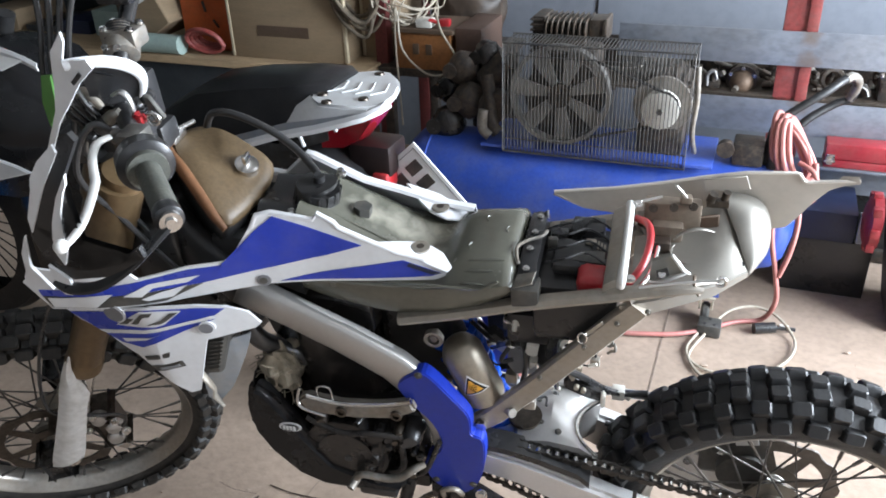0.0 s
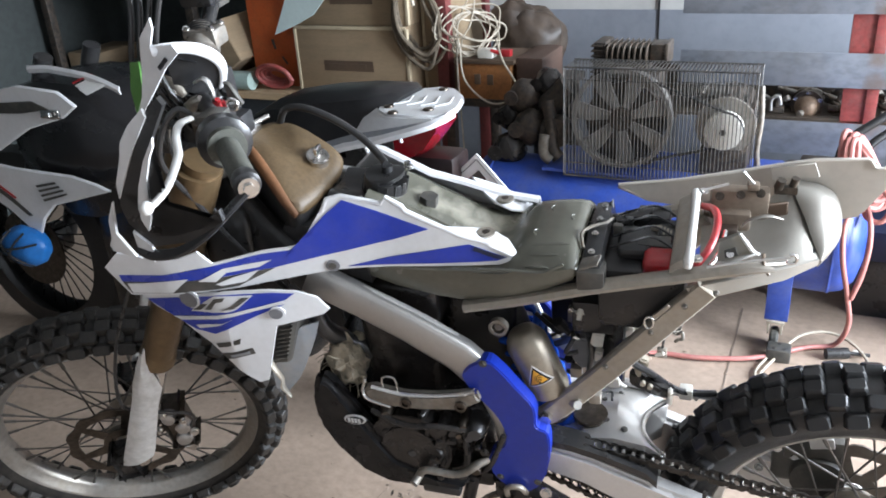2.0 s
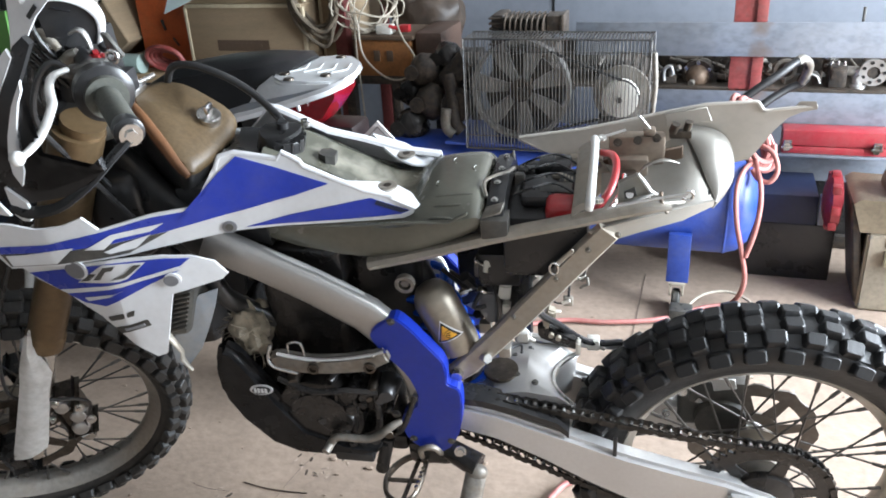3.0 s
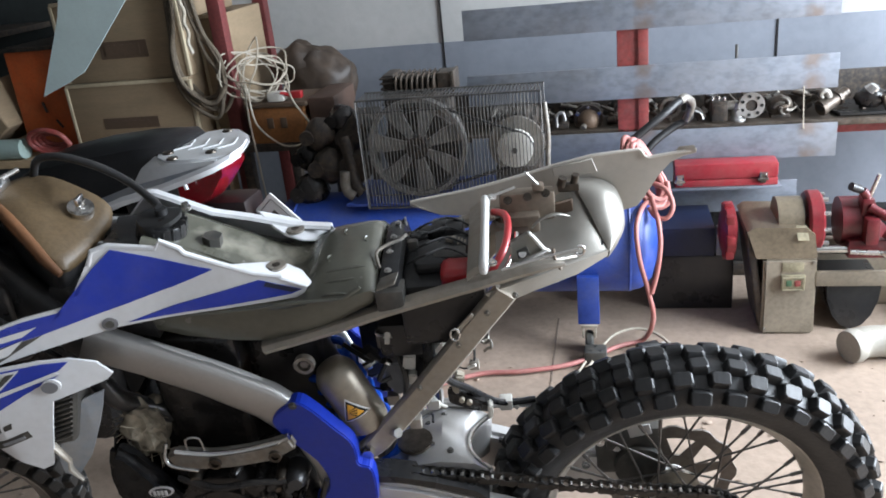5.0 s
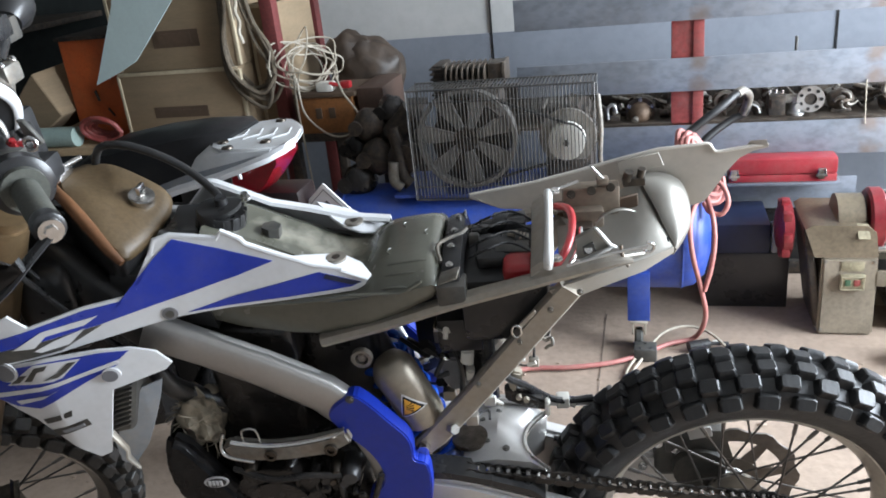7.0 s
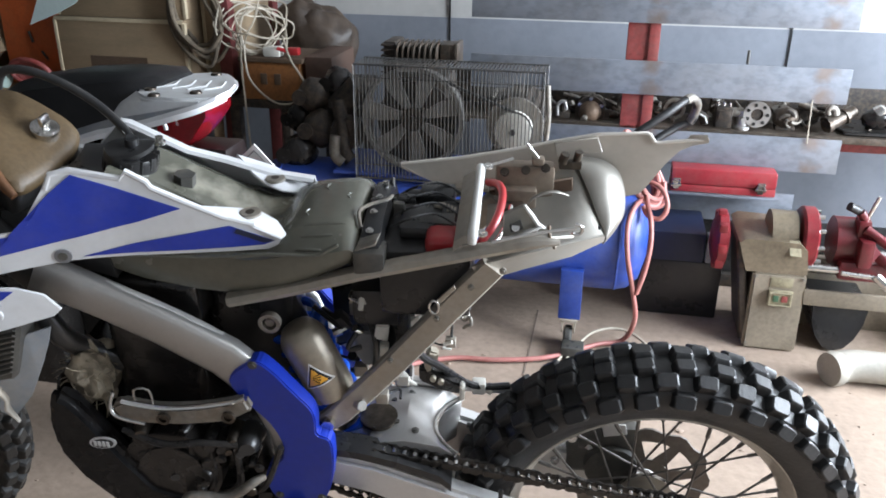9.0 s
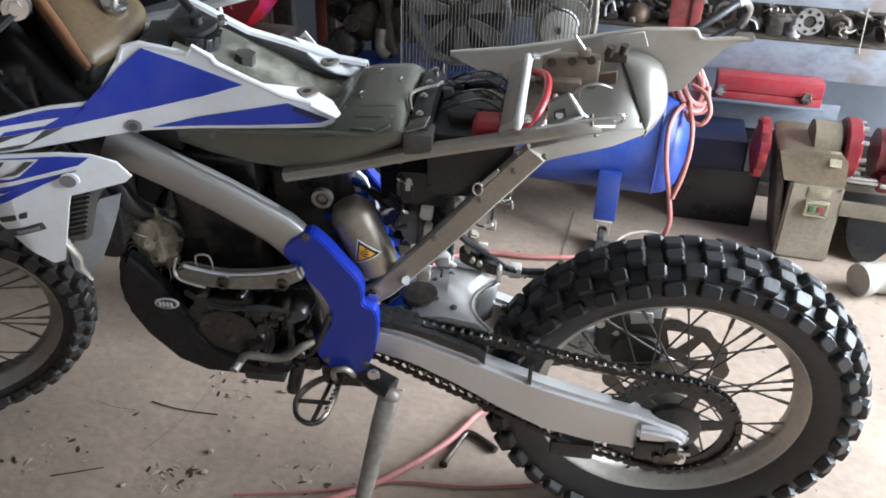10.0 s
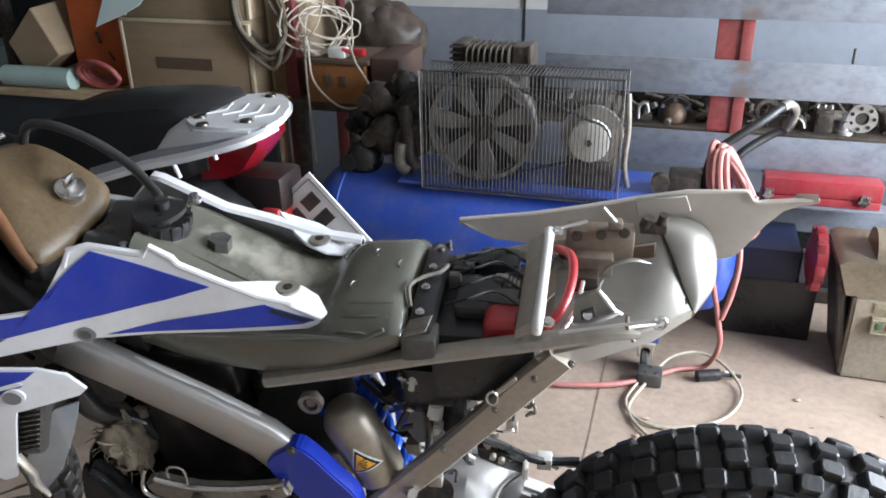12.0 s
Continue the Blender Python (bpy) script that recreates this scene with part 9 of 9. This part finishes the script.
# black body: the dark void under the rack is put into its colour
part("trunk_body", block(V(0.03, 1.37, 0.0), V(0.295, 1.58, 0.198), 0.006), M_BLACK, trunk, "lower body, coloured black for the shade under the rack")
part("trunk_end", block(V(0.236, 1.36, 0.202), V(0.256, 1.40, 0.300), 0.004), M_WING, trunk, "pale blue end plate")
part("trunk_lid", block(V(0.045, 1.36, 0.200), V(0.232, 1.59, 0.303), 0.008), M_NAVY, trunk, "dark blue lid")
elb = w_thing("pipe_elbow", "greyish white pipe elbow with a raised collar lying on the floor", "pipe")
part("pipe_bend", ring_tube([V(0.585, 1.02, 0.050), V(0.63, 1.045, 0.052), V(0.72, 1.05, 0.052), V(0.90, 1.04, 0.052)], [0.044, 0.047, 0.047, 0.047], 28, 5), M_PVC, elb)
part("pipe_collar", ring_tube([V(0.572, 1.012, 0.052), V(0.59, 1.022, 0.052), V(0.602, 1.028, 0.052)], [0.048, 0.052, 0.048], 28), M_PVC, elb, "raised collar")

# ---- bench with boxes and clutter ----
bench = w_thing("workbench", "low bench with a pale wooden top and dark front", "workbench")
part("bench_top", block(V(-3.3, 1.34, 0.618), V(-1.45, 2.2, 0.648), 0.004), M_WOOD, bench, "pale wooden top")
part("bench_front", block(V(-3.28, 1.36, 0.10), V(-1.47, 1.385, 0.617), 0.004), M_BENCH, bench, "dark painted front")
for a in (-3.22, -1.52):
    part("bench_leg", block(V(a - 0.04, 1.40, 0.0), V(a + 0.04, 1.48, 0.617), 0.004), M_WOOD, bench, "wooden leg")


def carton(a0, a1, d0, d1, z0, z1, slot):
    t = w_thing("cardboard_box", "brown cardboard carton with a darker hand-hold strip, stacked on the bench", "box", "stacked cartons")
    part("carton_body", block(V(a0, d0, z0), V(a1, d1, z1), 0.004), M_CARD, t)
    part("carton_flap", block(V(a0 - 0.002, d0 - 0.003, z1 - 0.008), V(a1 + 0.002, d0 + 0.12, z1), 0.002), M_CARD, t, "folded flap edge")
    part("hand_strip", block(V(slot[0], d0 - 0.002, slot[2]), V(slot[1], d0 + 0.001, slot[3])), M_CARD_D, t, "dark hand-hold strip")
    part("hand_hole", block(V(slot[0] + 0.02, d0 - 0.004, slot[2] + 0.012), V(slot[1] - 0.03, d0 - 0.001, slot[3] - 0.012)), M_CARD_D, t)
    for a in (a0, a1):
        part("corner_tape", block(V(a - 0.006, d0 - 0.0035, z0 + 0.004), V(a + 0.006, d0 + 0.012, z1 - 0.009), 0.0015), M_TAPE, t, "pale worn edge")
    part("top_tape", block(V(a0, d0 - 0.005, z1 - 0.012), V(a1, d0 + 0.01, z1 + 0.0005), 0.001), M_TAPE, t, "pale worn edge")


carton(-2.045, -1.555, 1.40, 1.85, 0.648, 0.905, (-1.925, -1.705, 0.735, 0.775))
carton(-1.540, -1.435, 1.52, 1.85, 0.648, 1.10, (-1.52, -1.46, 0.80, 0.83))
carton(-2.03, -1.55, 1.41, 1.86, 0.906, 1.19, (-1.875, -1.69, 0.985, 1.045))
op = w_thing("orange_cabinet", "orange painted metal cabinet on the bench", "cabinet")
part("cabinet_body", block(V(-2.31, 1.46, 0.648), V(-2.075, 1.80, 1.03), 0.004), M_ORANGE, op)
part("cabinet_catch", rod(V(-2.20, 1.455, 0.84), V(-2.19, 1.455, 0.80), 0.005), M_CAST_D, op, "small dark catch")
part("cabinet_catch", rod(V(-2.16, 1.455, 0.77), V(-2.14, 1.455, 0.74), 0.004), M_CAST_D, op, "small dark catch")
part("cabinet_top", block(V(-2.32, 1.45, 1.03), V(-2.065, 1.81, 1.045), 0.002), M_CAST_D, op, "dark top edge")
solo("open_carton", plate([V(-2.55, 1.40, 0.80), V(-2.40, 1.38, 0.93), V(-2.33, 1.40, 0.76), V(-2.50, 1.42, 0.66)], V(0.05, 0.22, 0.02), 0.004), M_CARD, "tilted open cardboard carton", "box", WALL)
solo("red_board", block(V(-2.62, 1.37, 0.665), V(-2.28, 1.43, 0.705), 0.004), M_TOOLBOX, "red painted board lying on the bench", "board", WALL)
solo("card_tube", ring_tube([V(-2.56, 1.37, 0.686), V(-2.559, 1.37, 0.686), V(-2.265, 1.372, 0.686), V(-2.264, 1.372, 0.686), V(-2.266, 1.372, 0.686), V(-2.33, 1.37, 0.686)], [0.02, 0.038, 0.038, 0.036, 0.032, 0.031], 28), M_TUBE_GREEN, "grey-green cardboard tube on the bench", "tube", WALL)
coil = []
for i in range(4 * 20):
    x = 2 * math.pi * i / 20
    r = 0.075 - 0.011 * (i // 20)
    coil.append(V(-2.155 + r * 1.08 * math.cos(x), 1.385 + 0.012 * (i / 20) - 0.02 - 0.02 * math.sin(x), 0.708 + r * 0.66 * math.sin(x)))
solo("coiled_hose", ring_tube(coil, 0.009, 8), M_REDOX, "dull red hose coiled on the bench", "hose", WALL)
solo("hanging_sheet", plate([V(-2.068, 1.30, 0.887), V(-1.965, 1.30, 0.925), V(-1.884, 1.30, 0.962), V(-1.715, 1.30, 1.134), V(-1.60, 1.31, 1.26), V(-1.90, 1.33, 1.30), V(-1.945, 1.32, 1.15)], V(0, 0.004, 0)), M_PAPER, "pale green sheet hanging down to a point", "sheet", WALL)
solo("hanging_line", rod(V(-1.75, 1.315, 1.27), V(-1.75, 1.315, TOP), 0.004), M_CABLE, "line that holds the sheet", "line", WALL)
for a, d in ((-1.442, 1.465), (-1.455, 1.88)):
    solo("red_post", block(V(a - 0.024, d, 0.0), V(a + 0.024, d + 0.05, TOP), 0.003), M_REDOX_D, "red oxide steel post beside the bench", "post", WALL, "red posts")
ropes = w_thing("hanging_ropes", "bundle of dirty brown rope hanging beside the cartons", "rope")
rnd = random.Random(33)
for i in range(9):
    x0, dz, dd = rnd.uniform(-0.045, 0.03), rnd.uniform(-0.05, 0.07), 1.435 - 0.008 * i
    part("rope", ring_tube([V(-1.555 + x0, dd, 1.34), V(-1.572 + x0, dd, 1.10 + dz), V(-1.592 + x0 * 0.6, dd, 0.985 + dz), V(-1.575 + x0 * 0.5, dd - 0.006, 0.885 + dz * 0.6), V(-1.525 + x0, dd, 0.815 + dz * 0.5), V(-1.465 + x0 * 0.5, dd + 0.006, 0.80 + dz), V(-1.43 + x0, dd + 0.01, 0.86 + dz), V(-1.445 + x0, 1.455 - 0.004 * i, 0.95 + dz), V(-1.50 + x0, 1.45, 1.06 + dz), V(-1.53 + x0, 1.45, 1.34)][:(5, 10, 7, 10, 6, 9, 10, 5, 7)[i]], rnd.uniform(0.005, 0.0085), 8, 5), M_ROPE, ropes)
part("rope", ring_tube([V(-1.500 + 0.004 * math.sin(z * 90), 1.36 + 0.004 * math.cos(z * 90), z) for z in np.linspace(1.34, 0.99, 26)], 0.0065, 8, 2), M_CABLE, ropes, "pale twisted rope")
stand = w_thing("side_table", "dark side table with clutter", "table")
part("table_top", block(V(-1.44, 1.42, 0.615), V(-1.03, 1.95, 0.645), 0.004), M_CAST_D, stand)
for a, d in ((-1.41, 1.45), (-1.06, 1.45), (-1.41, 1.90), (-1.06, 1.90)):
    part("table_leg", block(V(a - 0.018, d - 0.018, 0), V(a + 0.018, d + 0.018, 0.615), 0.003), M_CAST_D, stand)
ob = w_thing("orange_box", "orange wooden crate with two slots under coiled cable", "crate")
# orange darkened to brown because the crate stands in shade
part("crate_body", block(V(-1.362, 1.42, 0.646), V(-1.155, 1.62, 0.775), 0.004), paint("shaded_orange_wood", (0.24, 0.095, 0.026), 0.6, var=0.25, scale=10, bump=0.2), ob)
part("crate_lid", block(V(-1.372, 1.41, 0.776), V(-1.14, 1.64, 0.792), 0.003), M_CARD_D, ob, "pale lid")
for a in (-1.285, -1.235):
    part("crate_slot", block(V(a - 0.012, 1.416, 0.70), V(a + 0.012, 1.422, 0.738), 0.002), M_CARD_D, ob)
rnd = random.Random(21)
tangle = []
for i in range(9):
    cx, cz = -1.32 + rnd.uniform(-0.07, 0.10), 0.865 + rnd.uniform(-0.02, 0.05)
    r1, r2, ph = rnd.uniform(0.05, 0.12), rnd.uniform(0.05, 0.105), rnd.uniform(0, 6)
    tangle.append(ring_tube([V(cx + r1 * rnd.uniform(0.75, 1.15) * math.cos(x + 0.5 * math.sin(ph)), 1.50 + 0.09 * math.sin(x + ph) + rnd.uniform(-0.02, 0.02), max(0.80, cz + r2 * rnd.uniform(0.8, 1.15) * math.sin(x))) for x in np.linspace(0, 2 * math.pi, 11)[:-1]], 0.0030, 7, 4, closed=True))
tangle.append(ring_tube([V(-1.22, 1.45, 0.86), V(-1.16, 1.36, 0.80), V(-1.10, 1.33, 0.72), V(-1.14, 1.33, 0.665), V(-1.22, 1.34, 0.66), V(-1.31, 1.36, 0.73), V(-1.34, 1.40, 0.83)], 0.0036, 7, 6))
tangle.append(ring_tube([V(-1.36, 1.42, 0.86), V(-1.345, 1.38, 0.74), V(-1.335, 1.37, 0.60), V(-1.325, 1.36, 0.45)], 0.0034, 7, 5))
tang = w_thing("cable_tangle", "tangled dirty white cable on the orange crate", "cable")
for b in tangle:
    part("cable_loop", b, M_CABLE, tang)
solo("red_clamp", join(block(V(-1.20, 1.43, 0.80), V(-1.16, 1.46, 0.825), 0.005), rod(V(-1.20, 1.44, 0.812), V(-1.235, 1.43, 0.822), 0.007)), M_RED, "red jump lead clamp on the crate", "clamp", WALL)
solo("white_adapter", block(V(-1.285, 1.425, 0.793), V(-1.225, 1.47, 0.825), 0.006), M_WIRE_WHITE, "white plug adapter on the crate", "adapter", WALL)
solo("brown_sack", join(ball((-1.20, 1.76, 0.78), 0.155, 40, (0.92, 0.7, 0.92), 0.20, 5), ball((-1.26, 1.75, 0.86), 0.10, 30, (1.1, 0.8, 0.9), 0.22, 6)), M_BAG, "slumped brown sack on the side table", "sack", WALL)
solo("brown_case", block(V(-1.14, 1.43, 0.646), V(-1.04, 1.68, 0.80), 0.012), paint("brown_leathery_case", (0.075, 0.043, 0.030), 0.55, var=0.25, scale=9, bump=0.2), "reddish brown case on the side table", "case", WALL)
for i, (a, d, z, s) in enumerate(((-1.06, 1.30, 0.70, 0.055), (-0.985, 1.33, 0.74, 0.05), (-1.03, 1.27, 0.60, 0.06), (-1.10, 1.25, 0.52, 0.06), (-0.97, 1.36, 0.64, 0.055), (-1.12, 1.32, 0.62, 0.05))):
    part("pump_lump", join(ball((a, d, z), s, 24, (1, 0.9, 1.05), 0.10, i), rod(V(a - s * 0.6, d - s, z), V(a - s * 0.6, d + s, z), s * 0.45, 14)), (M_CAST_D, M_GREASE)[i % 2], comp, "dark oily pump fitting")

# far dark corner
crn = w_thing("storage_shelf", "dark shelf with jumbled boxes in the far corner", "shelf")
for z in (0.55, 1.05):
    part("shelf_board", block(V(-3.55, 1.5, z), V(-2.62, 2.2, z + 0.025), 0.003), M_CAST_D, crn)
for a in (-3.52, -2.65):
    part("shelf_post", block(V(a - 0.02, 1.5, 0), V(a + 0.02, 1.54, 1.3), 0.003), M_CAST_D, crn)
for i, (a, w, h, mt, lb) in enumerate(((-3.40, 0.10, 0.16, M_CARD, "brown carton on the dark shelf"), (-3.17, 0.09, 0.10, M_BLACK, "black box on the dark shelf"), (-2.97, 0.08, 0.13, M_NAVY, "blue box on the dark shelf"), (-2.78, 0.08, 0.18, M_TUBE_GREEN, "grey-green box on the dark shelf"))):
    solo("storage_box", block(V(a - w, 1.55, 0.575), V(a + w, 1.85, 0.575 + h), 0.006), mt, lb, "box", WALL)

# small litter on the floor
setting("floor_joint", block((-0.2945, 0.55, -0.006), (-0.2905, 1.30, 0.0014)), M_GRIME, "thin dark joint in the concrete")
rnd = random.Random(71)
cracks = []
for p in (((-1.05, -0.16), (-1.035, -0.10), (-1.02, -0.04), (-1.012, 0.05), (-0.99, 0.17)), ((-1.25, -0.04), (-1.20, -0.05), (-1.14, -0.045))):
    cracks.append(ring_tube([V(a, d, 0.0008) for a, d in p], 0.0008, 5, 4, flat=0.5))
solo("floor_crack", join(*cracks), M_GRIME, "fine dark cracks in the concrete", "crack", WALL, kind="stuff")
flakes, crumbs = [], []
for a0, d0, r0, count in ((-1.209, -0.201, 0.05, 16), (-0.946, -0.195, 0.055, 24), (-0.954, 0.07, 0.03, 10), (-0.678, -0.126, 0.055, 20), (-1.015, 0.097, 0.025, 7), (-1.158, -0.055, 0.03, 6), (-0.906, 0.129, 0.025, 7), (-0.55, -0.25, 0.05, 12), (-1.3, -0.3, 0.06, 14)):
    for k in range(count):
        x, r = rnd.uniform(0, 6.28), r0 * rnd.random() ** 0.7
        s, reach = rnd.uniform(0.0018, 0.0055), rnd.uniform(1.2, 3.2)
        b = ball((0, 0, 0), s, 8, (reach, rnd.uniform(0.5, 1.2), 0.16), 0.8, k)
        bmesh.ops.rotate(b, verts=b.verts, cent=(0, 0, 0), matrix=Matrix.Rotation(rnd.uniform(0, 3.14), 3, "Z"))
        bmesh.ops.translate(b, verts=b.verts, vec=V(a0 + r * math.cos(x) * 1.3, d0 + r * math.sin(x), 0.0006))
        (crumbs if k % 3 == 0 else flakes).append(b)
solo("spalled_flakes", join(*flakes), M_FLAKE, "pale flaking concrete in patches on the floor", "flakes", WALL, kind="stuff")
solo("dark_crumbs", join(*crumbs), M_BAG, "dark clay crumbs in patches on the floor", "crumbs", WALL, kind="stuff")
rnd = random.Random(33)
chips = []
for i in range(260):
    a, d = rnd.uniform(-1.7, 0.9), rnd.uniform(-0.75, 1.15)
    s = rnd.choice((0.002, 0.003, 0.004, 0.007))
    chips.append(ball((a, d, s * 0.35), s, 6, (rnd.uniform(0.7, 2.2), 1, 0.6), 0.6, i))
solo("floor_grit", join(*chips), M_FLOOR, "scattered grit and clay crumbs on the floor", "grit", WALL, kind="stuff")
solo("twig", ring_tube([V(-1.12, -0.009, 0.002), V(-1.06, -0.016, 0.003), V(-1.0, -0.012, 0.002), V(-0.953, -0.006, 0.002)], 0.0014, 6, 4), M_BAG, "thin brown twig on the floor", "twig", WALL)
solo("straw", ring_tube([V(-1.190, -0.278, 0.002), V(-1.148, -0.255, 0.003), V(-1.100, -0.225, 0.002)], 0.0011, 6, 4), M_BAG, "thin dry straw on the floor", "straw", WALL)
for a, d in ((-0.543, 0.972), (0.06, 1.12), (-0.80, -0.24)):
    solo("paper_scrap", block(V(a - 0.014, d - 0.006, 0.0), V(a + 0.014, d + 0.006, 0.006), 0.002), M_WIRE_WHITE, "small white scrap on the floor", "scrap", WALL, "scraps on the floor")
